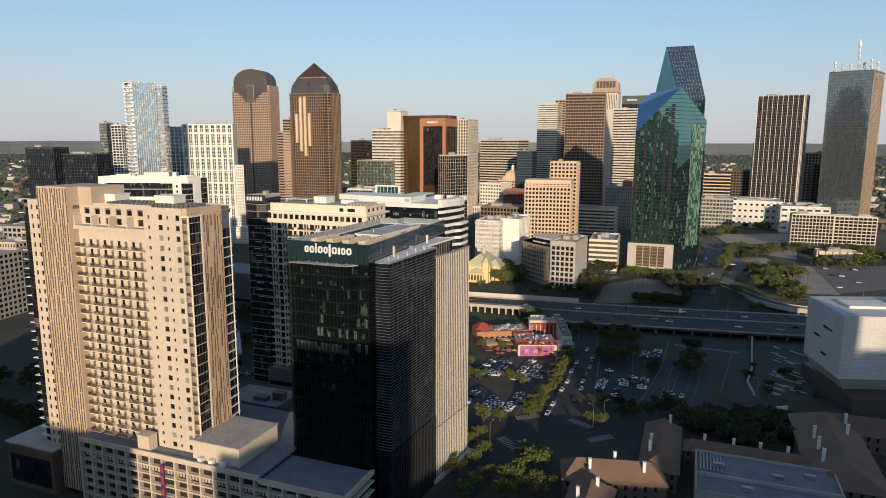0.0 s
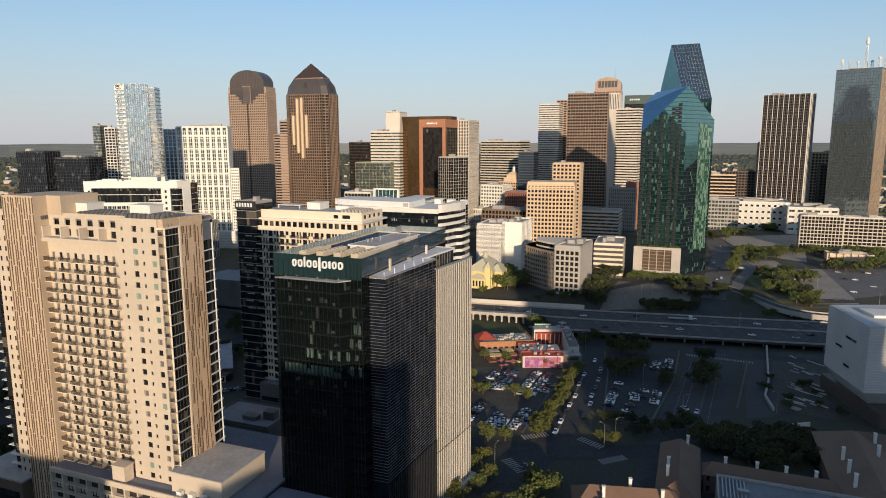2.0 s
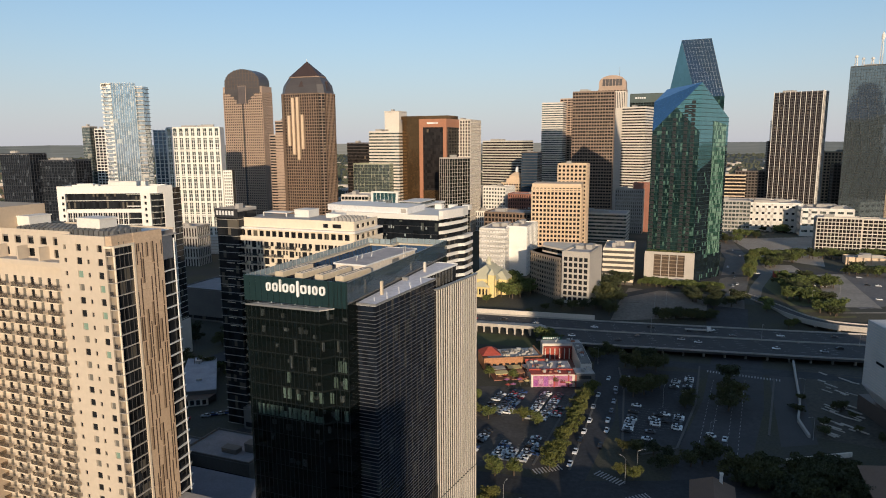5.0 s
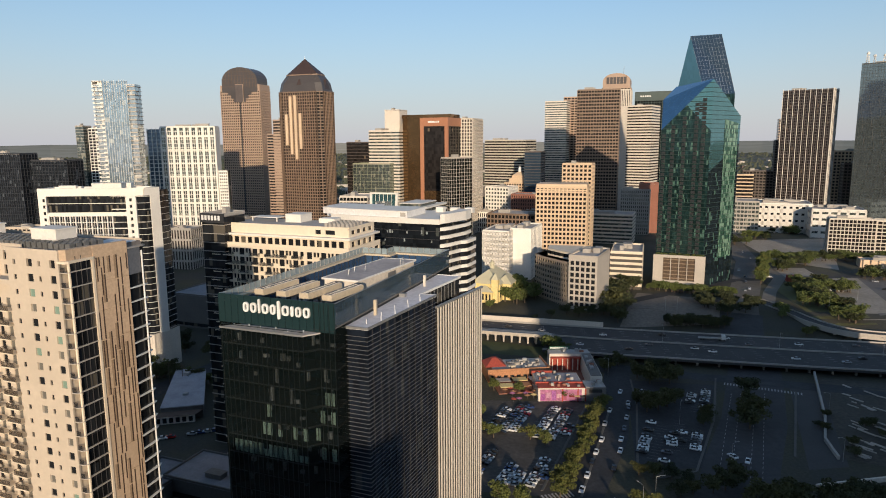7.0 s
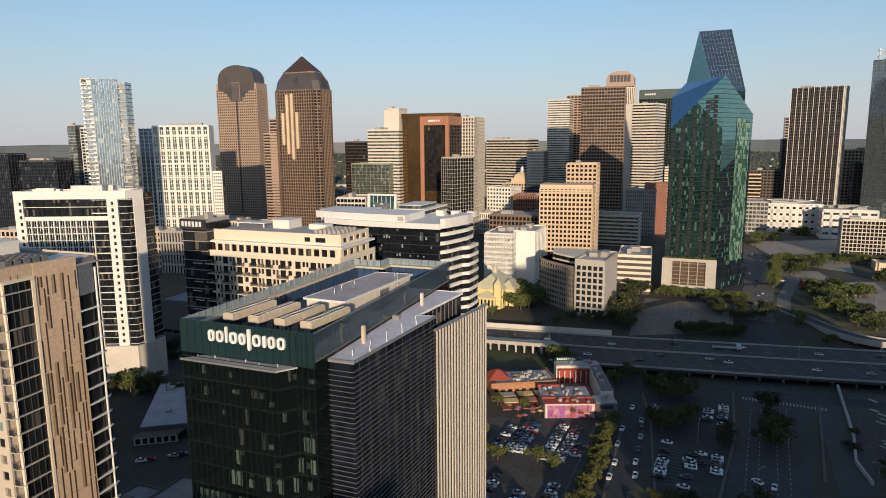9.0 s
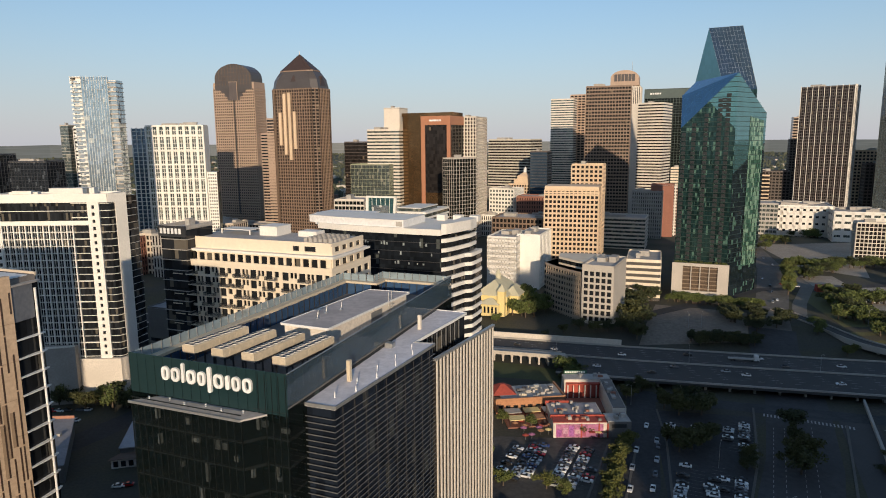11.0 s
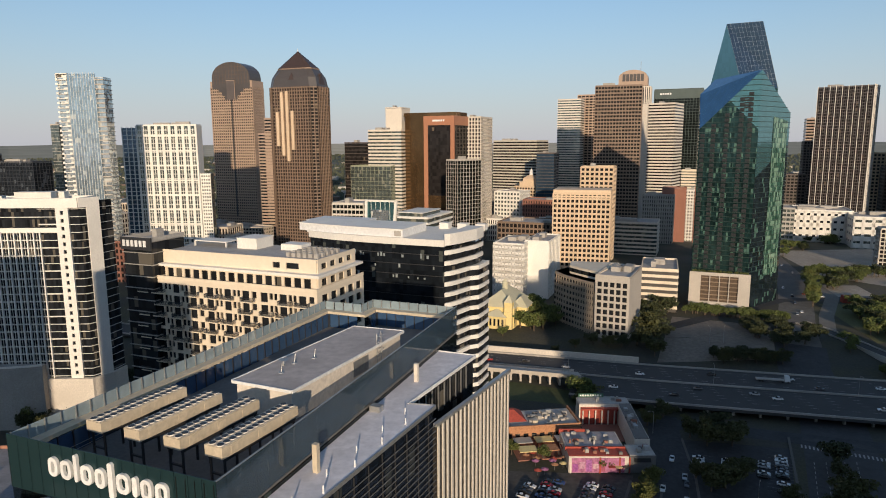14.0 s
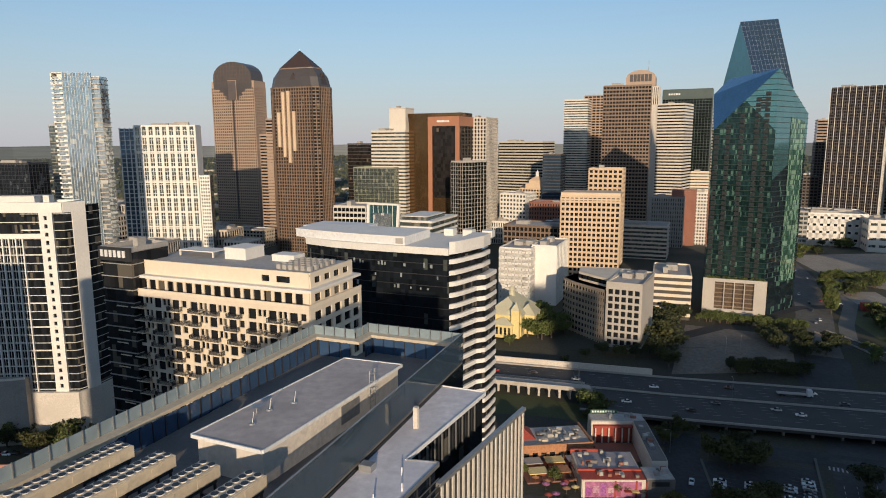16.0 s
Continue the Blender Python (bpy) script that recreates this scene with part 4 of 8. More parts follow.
# cooling units
def cooler():
    c = thing("cooling_unit", "long tan rooftop cooling unit with two rows of round fans", "cooling unit", (-21.4, 185, 0), 21.0, "cooling units on the tower roof")
    part("casing", MB().box(0, 0, 3.3, 2.4, 11.85, 4.5), tan_metal, c)
    part("top_deck", MB().box(0.1, 0.1, 4.5, 2.3, 11.75, 4.56), tan_metal, c)
    for y in (0.4, 4.0, 7.6, 11.2):
        for x in (0.15, 2.05):
            part("leg", MB().box(x, y, 0, x + 0.2, y + 0.2, 3.3), black_metal, c)
    part("stand_frame", MB().box(0.1, 0.3, 2.9, 0.3, 11.5, 3.3).box(2.1, 0.3, 2.9, 2.3, 11.5, 3.3).box(0.3, 0.4, 1.2, 2.1, 0.6, 1.4).box(0.3, 11.2, 1.2, 2.1, 11.4, 1.4), black_metal, c)
    for y in (1.2, 5.2, 9.0):
        part("access_panel", MB().box(2.4, y, 3.5, 2.44, y + 1.2, 4.3), tan_metal, c)
    ring = MB().cyl(0, 0, 0, 0.10, 0.40, 0.39, 14).mesh("fan_collar", offwhite)
    blade = MB().cyl(0, 0, 0.102, 0.112, 0.36, 0.36, 14).mesh("fan_opening", black_metal)
    for i in range(14):
        for x in (0.66, 1.74):
            o = placed("fan_collar", ring, c, x, 0.47 + i * 0.84, 4.56)
            o2 = new("fan_opening", blade)
            o2.parent = o
    return c


cu = cooler()
base = Matrix(cu.matrix_world)
for i, u0 in enumerate((-22.7, -17.2, -11.7, -6.3)):
    mtx = base @ pose(u0, 5.6, 86.0, 0, 0, -4.5)
    if i == 0:
        cu.matrix_world = mtx
    else:
        copy_thing(cu, mtx)

# ---- beige residential tower ----
CH = thing("apartment_tower", "beige stucco apartment tower with balconies and brown slotted panels", "building", (-76.5, 190.0, 0), 21.0)
FLH, Z0, NF = 3.12, 24.0, 22


def punched(mb, vol, face, a0, a1, z0, z1, cols, rows, p=0.3):
    """A wall with real window openings: cols (from, to) along it and rows (from, to) up it."""
    edge = a0
    for c0, c1 in cols:
        on_face(mb, vol, face, edge, c0, z0, z1, p)
        prev = z0
        for r0, r1 in rows:
            on_face(mb, vol, face, c0, c1, prev, r0, p)
            prev = r1
        on_face(mb, vol, face, c0, c1, prev, z1, p)
        edge = c1
    on_face(mb, vol, face, edge, a1, z0, z1, p)


def panes(par, vol, face, cols, rows, mat, p=0.3):
    """A framed pane in every opening."""
    made = {}
    for c0, c1 in cols:
        for r0, r1 in rows:
            w, h = round(c1 - c0, 2), round(r1 - r0, 2)
            if (w, h) not in made:
                mb = MB().box(-w / 2, -0.02, 0, w / 2, 0.02, h)
                made[w, h] = mb.mesh("window", mat)
                fr = MB().box(-0.04, -0.06, 0, 0.04, 0.02, h).box(-w / 2, -0.06, 0, w / 2, 0.02, 0.07)
            cx = (c0 + c1) / 2
            x0, x1, y0, y1 = vol
            if face == "F":
                placed("window", made[w, h], par, cx, y0 - p * 0.35, r0)
            elif face == "R":
                placed("window", made[w, h], par, x1 + p * 0.35, cx, r0, 90)
            else:
                placed("window", made[w, h], par, x0 - p * 0.35, cx, r0, 90)


rows = [(Z0 + i * FLH + 0.9, Z0 + i * FLH + 2.5) for i in range(NF + 2)]
part("core", MB().box(-66, 0.4, Z0, -44.2, 20.5, 98.5), glass_black, CH)
part("core", MB().box(-44.2, 3.9, Z0, -14.8, 20.5, 98.5), glass_black, CH)
part("core", MB().prism([(-14.8, 0.4), (-0.3, 0.4), (-0.3, 2.4), (0.9, 2.4), (1.1, 1.7), (0.95, 6.8), (0.9, 7.0), (1.7, 15.0), (1.0, 19.3), (1.0, 20.3), (-14.8, 20.3)], Z0, 98.5), glass_black, CH)
v1 = (-14.6, 0, 0, 20)
cols = [(-12.9, -12.1), (-8.9, -7.3), (-5.7, -5.0), (-2.4, -0.9)]
mb = MB()
for (c0, c1), (e0, e1) in zip(cols, ((-14.6, -10.6), (-10.6, -6.5), (-6.5, -3.7), (-3.7, 0))):
    punched(mb, (-14.6, 0, 0.35, 20), "F", e0, e1, Z0, 99.6, [(c0, c1)], rows if c1 - c0 > 1 else [(r0 + 0.2, r1 - 0.35) for r0, r1 in rows], 0.35)
part("front_wall", mb, beige, CH)
curtained = glass("curtained_glass", (0.16, 0.15, 0.13), 1.2, 3.12, metal=0.1, lit=(0.4, 0.36, 0.3), share=0.4, vary=0.5)
sage = glass("sage_curtain_glass", (0.20, 0.30, 0.24), 1.2, 3.12, metal=0.1, lit=(0.30, 0.38, 0.30), share=0.5, vary=0.4)
rnd = random.Random(52)
for r in rows[:23]:
    for c in cols:
        panes(CH, (-14.6, 0, 0.35, 20), "F", [c], [r if c[1] - c[0] > 1 else (r[0] + 0.2, r[1] - 0.35)], rnd.choice((glass_black, glass_black, glass_black, curtained, sage)) if c[1] - c[0] > 1 else glass_black)
part("top_band", MB().box(-14.6, 0.01, 99.6, 0, 0.4, 100.3), beige, CH)
# balcony section, set back, with projecting slabs
mb = MB()
bcols = []
for i in range(5):
    b0 = -44 + i * 5.88
    bcols += [(b0 + 1.3, b0 + 2.5), (b0 + 4.35, b0 + 5.55)]
brows = [(r0 - 0.6, r1) for r0, r1 in rows[:21]]
punched(mb, (-44, -14.6, 2.4, 20), "F", -44, -14.6, Z0, 93, bcols, brows, 0.3)
part("balcony_wall", mb, beige, CH)
panes(CH, (-44, -14.6, 2.4, 20), "F", bcols[1::2], brows, glass_black)
panes(CH, (-44, -14.6, 2.4, 20), "F", bcols[0::2], brows, curtained, 0.5)
part("cornice", MB().box(-44, 0.2, 92.2, -14.6, 2.6, 93.3), beige, CH)
part("terrace_slab", MB().box(-44, 0.3, 93.0, -14.6, 3.9, 93.4), roof_pale, CH)
mb = MB()
punched(mb, (-44, -14.6, 3.4, 20), "F", -44, -14.6, 93.3, 99.8, [(-42 + i * 4.4, -39.8 + i * 4.4) for i in range(6)], [(93.8, 95.8), (96.9, 98.9)], 0.3)
part("upper_wall", mb, beige, CH)
for i in range(5):
    part("terrace_pier", MB().box(-43.9 + i * 7.3, 0.4, 93.4, -43.4 + i * 7.3, 3.2, 96.6), beige, CH)
slab = MB().box(0, -0.1, -0.25, 4.2, 1.9, 0).mesh("balcony_slab", cream)
railm = MB()
for i in range(21):
    railm.box(0.03 + i * 0.2, -0.06, 0, 0.12 + i * 0.2, -0.02, 1.0)
railm.box(0, -0.08, 1.0, 4.2, 0.0, 1.08).box(0, -0.04, 1.0, 0.04, 1.9, 1.06)
for i in range(8):
    railm.box(0, 0.2 + i * 0.24, 0, 0.04, 0.24 + i * 0.24, 1.0)
railm = railm.mesh("balcony_railing", solid("bronze_railing", (0.085, 0.066, 0.05), rough=0.5, wear=0.2))
for f in range(21):
    for i in range(5):
        s = placed("balcony_slab", slab, CH, -44 + i * 5.88 + 0.1, 0.2, Z0 + f * FLH + 0.2)
        placed("balcony_railing", railm, s, 0, 0, 0)


END = (0.95, 7.05)
RUN = (0.0996, 0.995)


def endwise(a, out):
    """A plan point a along the splayed end of the tower and out in front of it."""
    return END[0] + RUN[0] * a + RUN[1] * out, END[1] + RUN[1] * a - RUN[0] * out


def angled(mb, a0, a1, z0, z1, out, back=0.1):
    return mb.prism([endwise(a0, out), endwise(a1, out), endwise(a1, -back), endwise(a0, -back)], z0, z1)


def slotted_end(width, z0, z1, colsn, seed):
    """Tan panels on the splayed end, with paired dark slots and a few brown inset panels."""
    rnd = random.Random(seed)
    part("brown_cladding", angled(MB(), 0, width, z0, z1, 0.3, 0.6), bronze_panel, CH, "tan metal panels")
    w = width / colsn
    dk, br, jt = MB(), MB(), MB()
    for i in range(colsn):
        z = z0 - (0, 2 * FLH, FLH, 3 * FLH)[i % 4] * 0.5
        while z < z1 - 3:
            hgt = FLH * rnd.choice((2, 2, 2, 3)) - 0.3
            c = (i + rnd.choice((0.12, 0.12, 0.5))) * w
            a, e = max(z0, z), min(z1 - 2.6, z + hgt)
            if e > a + 1 and rnd.random() < 0.8:
                angled(dk, c, c + 0.27 * w, a, e, 0.33)
                if rnd.random() < 0.3:
                    angled(br, max(0, c - 0.5 * w), c - 0.02, a, e, 0.32)
            z += hgt + 0.3
    for i in range(int((z1 - z0) / (2 * FLH))):
        angled(jt, 0, width, z0 + i * 2 * FLH, z0 + i * 2 * FLH + 0.06, 0.315)
    part("panel_slot_field", dk, slot_dark, CH, "dark staggered vertical slots", kind="stuff")
    part("panel_inset_field", br, inset_brown, CH, "brown inset panels", kind="stuff")
    part("panel_joint_field", jt, inset_brown, CH, kind="stuff")


def slotted(face, vol, a0, a1, z0, z1, colsn, seed):
    """Tan panels broken by staggered dark vertical slots, two storeys tall."""
    rnd = random.Random(seed)
    mb = MB()
    on_face(mb, vol, face, a0, a1, z0, z1, 0.3)
    part("brown_cladding", mb, tan_panel, CH, "tan metal panels")
    w = (a1 - a0) / colsn
    dk = MB()
    for i in range(colsn):
        z = z0 - (0, 2 * FLH, FLH, 3 * FLH)[i % 4] * 0.5
        while z < z1 - 1:
            hgt = FLH * rnd.choice((2, 2, 3)) - 0.25
            c = a0 + (i + rnd.choice((0.18, 0.18, 0.45))) * w
            if min(z1 - 0.5, z + hgt) > max(z0, z) + 1:
                on_face(dk, vol, face, c, c + 0.44 * w, max(z0, z), min(z1 - 0.5, z + hgt), 0.33, -0.3)
            z += hgt + 0.25
    part("panel_slot_field", dk, slot_brown, CH, "dark staggered vertical slots", kind="stuff")


slotted("F", (-57, -44, -1.0, 20), -57, -44, 2, 105.5, 12, 3)
part("fin_tower_body", MB().box(-57, -0.99, 2, -44, 16, 105.4).box(-44, 3, 99.8, -38.4, 16, 105.4), tan_panel, CH)
slotted_end(8.0, Z0, 100.3, 8, 4)
# corner bay: recessed balconies, a white round post and angled glazing
mb, tp = MB(), MB()
for i in range(24):
    mb.prism([(-0.3, 0.1), (1.45, 0.3), (1.72, 0.8), (1.6, 1.6), (1.3, 6.85), (0.9, 6.85), (0.95, 2.35), (-0.3, 2.35)], Z0 + i * FLH - 0.04, Z0 + i * FLH + 0.12)
    if i < 22:
        tp.prism([(1.5, 15.1), (2.1, 15.1), (1.75, 19.6), (1.3, 20.6), (0.4, 20.3)], Z0 + i * FLH, Z0 + i * FLH + 0.2)
part("bay_flooring", mb, grey_stone, CH, kind="stuff")
part("bay_visor", MB().prism([(-0.3, -0.05), (1.55, 0.15), (1.9, 0.8), (1.5, 7.0), (0.6, 7.0), (-0.3, 2.4)], 97.6, 98.1), cream, CH)
part("bay_top", MB().prism([(0.0, 0.36), (1.1, 1.0), (1.1, 7.04), (-0.3, 7.04), (-0.3, 0.4)], 98.1, 100.3), bronze_panel, CH)
part("bay_post", MB().cyl(1.4, 1.1, Z0, 97.6, 0.24, k=12), cream, CH, "white round post")
part("bay_side_wall", MB().prism([(0.7, 6.6), (1.33, 6.6), (1.4, 7.04), (0.7, 7.04)], Z0, 98.05), beige, CH)
part("bay_back_wall", MB().box(-0.28, 2.3, Z0, 0.92, 2.38, 97.5).box(-0.28, 0.42, Z0, -0.2, 2.3, 97.5), beige, CH)
mb = MB()
for i in range(24):
    z = Z0 + i * FLH + 0.12
    mb.box(-0.05, 0.26, z + 0.95, 1.25, 0.32, z + 1.02)
    for k2 in range(6):
        mb.box(0.05 + k2 * 0.2, 0.27, z, 0.16 + k2 * 0.2, 0.31, z + 0.95)
    for k2 in range(1, 4):
        x, y = 1.12 - 0.03 * k2, 1.7 + 5.1 * k2 / 4
        mb.prism([(x - 0.04, y - 0.1), (x + 0.06, y - 0.06), (x + 0.06, y + 0.06), (x - 0.04, y + 0.06)], z, z + 2.9)
part("bay_balustrade", mb, black_metal, CH, kind="stuff")
part("rear_balcony_edge", tp, white_trim, CH, kind="stuff")
part("rear_post", MB().cyl(1.55, 19.3, Z0, 97.5, 0.2, k=8), white_trim, CH)
part("rear_screen", MB().prism([(1.65, 15.08), (1.9, 15.08), (1.4, 19.0), (0.9, 19.0)], 92.6, 98.4), screen_grey, CH)
part("rear_visor", MB().prism([(1.5, 15.1), (2.1, 15.1), (1.75, 19.6), (1.3, 20.6), (0.4, 20.3)], 98.4, 98.7), roof_pale, CH)
# left wing
mb = MB()
punched(mb, (-63.6, -57, 0.6, 20), "F", -63.6, -57, 12, 101, [(-62.4, -61.6), (-60, -58.6)], [(12.6 + i * FLH + 0.9, 12.6 + i * FLH + 2.4) for i in range(28)], 0.3)
part("left_wall", mb, beige, CH)
panes(CH, (-63.6, -57, 0.6, 20), "F", [(-62.4, -61.6), (-60, -58.6)], [(12.6 + i * FLH + 0.9, 12.6 + i * FLH + 2.4) for i in range(28)], glass_black)
part("left_body", MB().box(-63.6, 0.62, 2, -57, 19, 101), beige, CH)
part("left_glass", MB().box(-67.2, 1.6, 2, -63.6, 19, 100.6), glass_black, CH)
# unseen wing, added so its shadow falls on the white slab's side pier
part("rear_wing", MB().box(-73.6, 6.4, 2, -67.2, 14, 100.0), beige, CH)
mb = MB()
for i in range(28):
    mb.box(-68.4, 0.4, 12 + i * FLH, -63.6, 1.8, 12.22 + i * FLH)
part("left_balcony_edge", mb, white_trim, CH, kind="stuff")
part("roof_slab", MB().box(-65.8, 0.66, 98.4, -44, 20.3, 99.6).box(-44, 3.42, 98.4, -14.6, 20.3, 99.6).prism([(-14.6, 0.46), (-0.38, 0.46), (0.5, 7.2), (1.3, 15.0), (0.8, 19.0), (0.8, 20.1), (-14.6, 20.1)], 98.4, 99.6), roof_dark, CH)
part("roof_edge", MB().prism([(-4.0, 9.0), (-1.6, 7.2), (0.5, 7.3), (1.1, 14.9), (0.7, 18.9), (-7.0, 18.9)], 99.6, 99.72), roof_white, CH)
part("parapet", MB().box(-44, 3.3, 99.4, -14.6, 3.6, 100.4).box(-65, 20, 99.4, 0.9, 20.35, 100.0), beige, CH)
LW = thing("low_wing", "low dark wing with pale flat roof beside the apartment tower", "building", (-76.5, 190.0, 0), 21.0)
part("wall", MB().box(-80, -4, 0, -58, 24, 15.6), brick_dark, LW)
part("roof_slab", MB().box(-80.4, -4.4, 15.6, -57.4, 24.4, 16.2), roof_pale, LW)
part("glazing", MB().box(-78.5, -4.1, 2, -59.5, -3.95, 12), glass_ink, LW)
rnd = random.Random(8)
cond = MB().box(-0.6, -0.6, 0, 0.6, 0.6, 1.2).cyl(0, 0, 1.2, 1.3, 0.5, k=8).mesh("condenser", solid("dark_grey_condenser", (0.16, 0.16, 0.155), rough=0.6, rand=0.4))
for i in range(110):
    a, c = -33 + (i % 22) * 1.62, 4.8 + (i // 22) * 1.75
    if (not -18.3 < a < -9.2 or c < 7) and a < -2.2:
        placed("condenser", cond, CH, a, c, 99.6)
winm = MB().box(-0.45, -0.04, 0, 0.45, 0.04, 1.5).mesh("wing_window", glass_black)
for i in range(21):
    placed("wing_window", winm, CH, -14.62, 1.3, Z0 + i * FLH + 0.9, 90)
part("rooftop_plant", MB().box(-41, 8, 99.6, -34, 14, 102.6).box(-41.3, 7.8, 102.6, -33.8, 14.2, 102.9), white, CH)
part("rooftop_plant", MB().box(-17.5, 8, 99.6, -10, 13, 102.8).box(-17.7, 7.8, 102.8, -9.8, 13.2, 103.1), white, CH)

# parking podium under both towers
PD = thing("parking_podium", "beige concrete parking podium with open decks", "parking garage", (-76.5, 190.0, 0), 21.0)
# solid core; the shade inside the open decks is put into its near-black colour
part("deck_core", MB().box(-43.4, -3.6, 0, 26.8, 38, 23.2).box(26.8, -3.6, 0, 54.2, 12.2, 22.0), solid("painted_deck_shade", (0.025, 0.023, 0.021)), PD)
mb = MB()
for i in range(8):
    z = 1.6 + i * 3.0
    mb.box(-43.6, -5, z, 55.4, -3.6, z + 0.45)
    mb.box(-43.6, -4.9, z + 0.9, 55.4, -4.8, z + 1.0)
    mb.box(54.2, -5, z, 55.5, 12.3, z + 0.45)
part("deck_banding", mb, beige, PD, kind="stuff")
for i in range(21):
    x = -43.6 + i * 4.9
    part("column", MB().box(x, -5.15, 0, x + 0.55, -3.6, 23.2 if x < 26 else 21.9), beige, PD)
mb = MB()
for i in range(11, 90):
    for j in range(7):
        if (i * 7 + j * 3) % 7 < 2:
            x = -55 + i * 1.21
            mb.box(x, -4.2, 2.9 + j * 3.0, x + 0.75, -4.1, 4.3 + j * 3.0)
part("screen_infill", mb, grey_stone, PD, kind="stuff")
part("podium_roof", MB().box(-43.5, -4.6, 23.2, 26.8, 38, 23.8).box(26.8, -4.6, 22.0, 55.0, 12.4, 22.6), solid("blue_grey_membrane", (0.20, 0.215, 0.26), big=0.12, wear=0.25), PD)
part("parapet", MB().box(-43.6, -5.1, 23.0, 26.8, -4.6, 24.3).box(26.8, -5.1, 21.9, 55.5, -4.6, 23.3).box(55.0, -4.6, 21.9, 55.5, 12.4, 23.3), beige, PD)
part("roof_block", MB().box(0.9, -2.2, 23.8, 18.2, 17, 29.4), beige, PD)
part("roof_block_top", MB().box(0.7, -2.4, 29.4, 18.4, 17.2, 29.8), roof_pale, PD)
part("stair_head", MB().box(-19.5, -3.8, 23.8, -14.8, -0.5, 28.4).box(-19.7, -4, 28.4, -14.6, -0.3, 28.7), beige, PD)
part("banner", MB().box(-9.6, -5.4, 10, -8.0, -5.2, 21.5), solid("purple_banner", (0.10, 0.035, 0.10)), PD, "dark purple hanging banner with red marks")
for z0, z1 in ((11, 13), (14.5, 17.5), (18.5, 20.5)):
    part("banner_mark", MB().box(-9.2, -5.45, z0, -8.4, -5.41, z1), solid("red_mark%d" % int(z0), (0.45, 0.05, 0.06)), PD)
for x in (4, 8, 12):
    part("condenser", MB().box(x, -4.0, 23.8, x + 1.6, -2.6, 25.2), white, PD)


# ---- hotel slab, cream flats and striped office ----
HT = thing("apartment_slab", "white concrete residential slab with black glass columns", "building", (-147.0, 400.3, 0), -2.0)
HT.scale = (0.69, 1.4, 1)


def splay(a, out, turn=False):
    """A plan point of the slab's turned end: a metres past the corner, out in front of the face."""
    x, y = (-155.6 + 0.518 * a + 0.856 * out, 400.0 + 0.856 * a - 0.518 * out) if not turn else (-151.0 + 0.2 * a + 0.98 * out, 407.6 + 0.98 * a - 0.2 * out)
    x, y = x + 147.0, y - 400.3
    return (x * 0.9994 + y * 0.0349) / 0.69, (y * 0.9994 - x * 0.0349) / 1.4


def splayed(mb, a0, a1, z0, z1, out, back=0.3, turn=False):
    return mb.prism([splay(a0, out, turn), splay(a1, out, turn), splay(a1, -back, turn), splay(a0, -back, turn)], z0, z1)


FX = splay(0, 0)[0]
part("core", MB().prism([(-89.8, 0.3), (FX - 0.3, 0.3), splay(0.3, -0.35), splay(8.7, -0.35), splay(0.3, -0.3, True), splay(8.0, -0.3, True), (-20, 13), (-89.8, 11)], 0, 96.8), glass_black, HT)
part("frame_top", MB().box(-90, -0.5, 94.4, FX, 0.4, 98.4), white, HT)
part("frame_top", splayed(MB(), 0, 8.9, 94.4, 98.4, 0.35), white, HT)
part("frame_left", MB().box(-90, -0.5, 0, -84, 0.4, 94.4), white, HT)
HR = [(8 + i * 3.3 + 1.0, 8 + i * 3.3 + 2.6) for i in range(26)]
mb = MB()
punched(mb, (-26, -18.4, 0.3, 24), "F", -26, -18.4, 0, 94.4, [(-23.2, -21.4)], HR, 0.7)
part("corner_pier", mb, white, HT)
part("side_pier", splayed(MB(), 3.4, 8.9, 0, 94.4, 0.3), white, HT)
panes(HT, (-26, -18.4, 0.3, 24), "F", [(-23.2, -21.4)], HR, glass_black, 0.6)
for i in range(10):
    part("pier_window", MB().box(-86.6, -0.56, 61.8 + i * 3.3, -85.0, -0.53, 63.4 + i * 3.3), glass_black, HT)
mb = MB()
for i in range(27):
    z = 8 + i * 3.3
    mb.box(-18.4, -0.05, z, FX, 0.35, z + 0.22)
    splayed(mb, 0, 3.4, z, z + 0.22, 0.05)
    mb.box(-37, -0.05, z, -26, 0.35, z + 0.22 + (0.25 if i % 3 == 0 else 0))
    if i < 24:
        mb.box(-84, -0.1, z, -37, 0.35, z + 0.38)
    splayed(mb, 0.3, 8, z, z + 0.14, 0.0, 0.25, True)
mb.box(-84, -0.05, 90.4, -26, 0.35, 90.7)
part("banding", mb, white, HT, kind="stuff")
mb = MB()
for i in range(13):
    x = -84 + i * 3.9
    mb.box(x, -0.3, 8, x + 0.75, 0.35, 84.5)
for i in range(24):
    mb.box(-84 + i * 1.95, 0.1, 8, -83.8 + i * 1.95, 0.34, 84)
part("window_pier_grid", mb, white, HT, kind="stuff")
part("recessed_band", MB().box(-84, -0.2, 84.2, -26, 0.35, 86.0), white, HT)
part("base", MB().prism([(-90.4, -1.2), (FX + 0.4, -1.2), splay(0, 0.9), splay(9.2, 0.8), splay(8.4, 0.5, True), (-20, 13), (-90.4, 11)], 0, 20.5), offwhite, HT)
part("podium_wall", MB().prism([(-92, -5.5), (-58, -5.4), (-46, -4.4), (-40, -3.4), (-40, -1.21), (-92, -1.21)], 0, 27.5), concrete, HT, "grey curved podium wall")
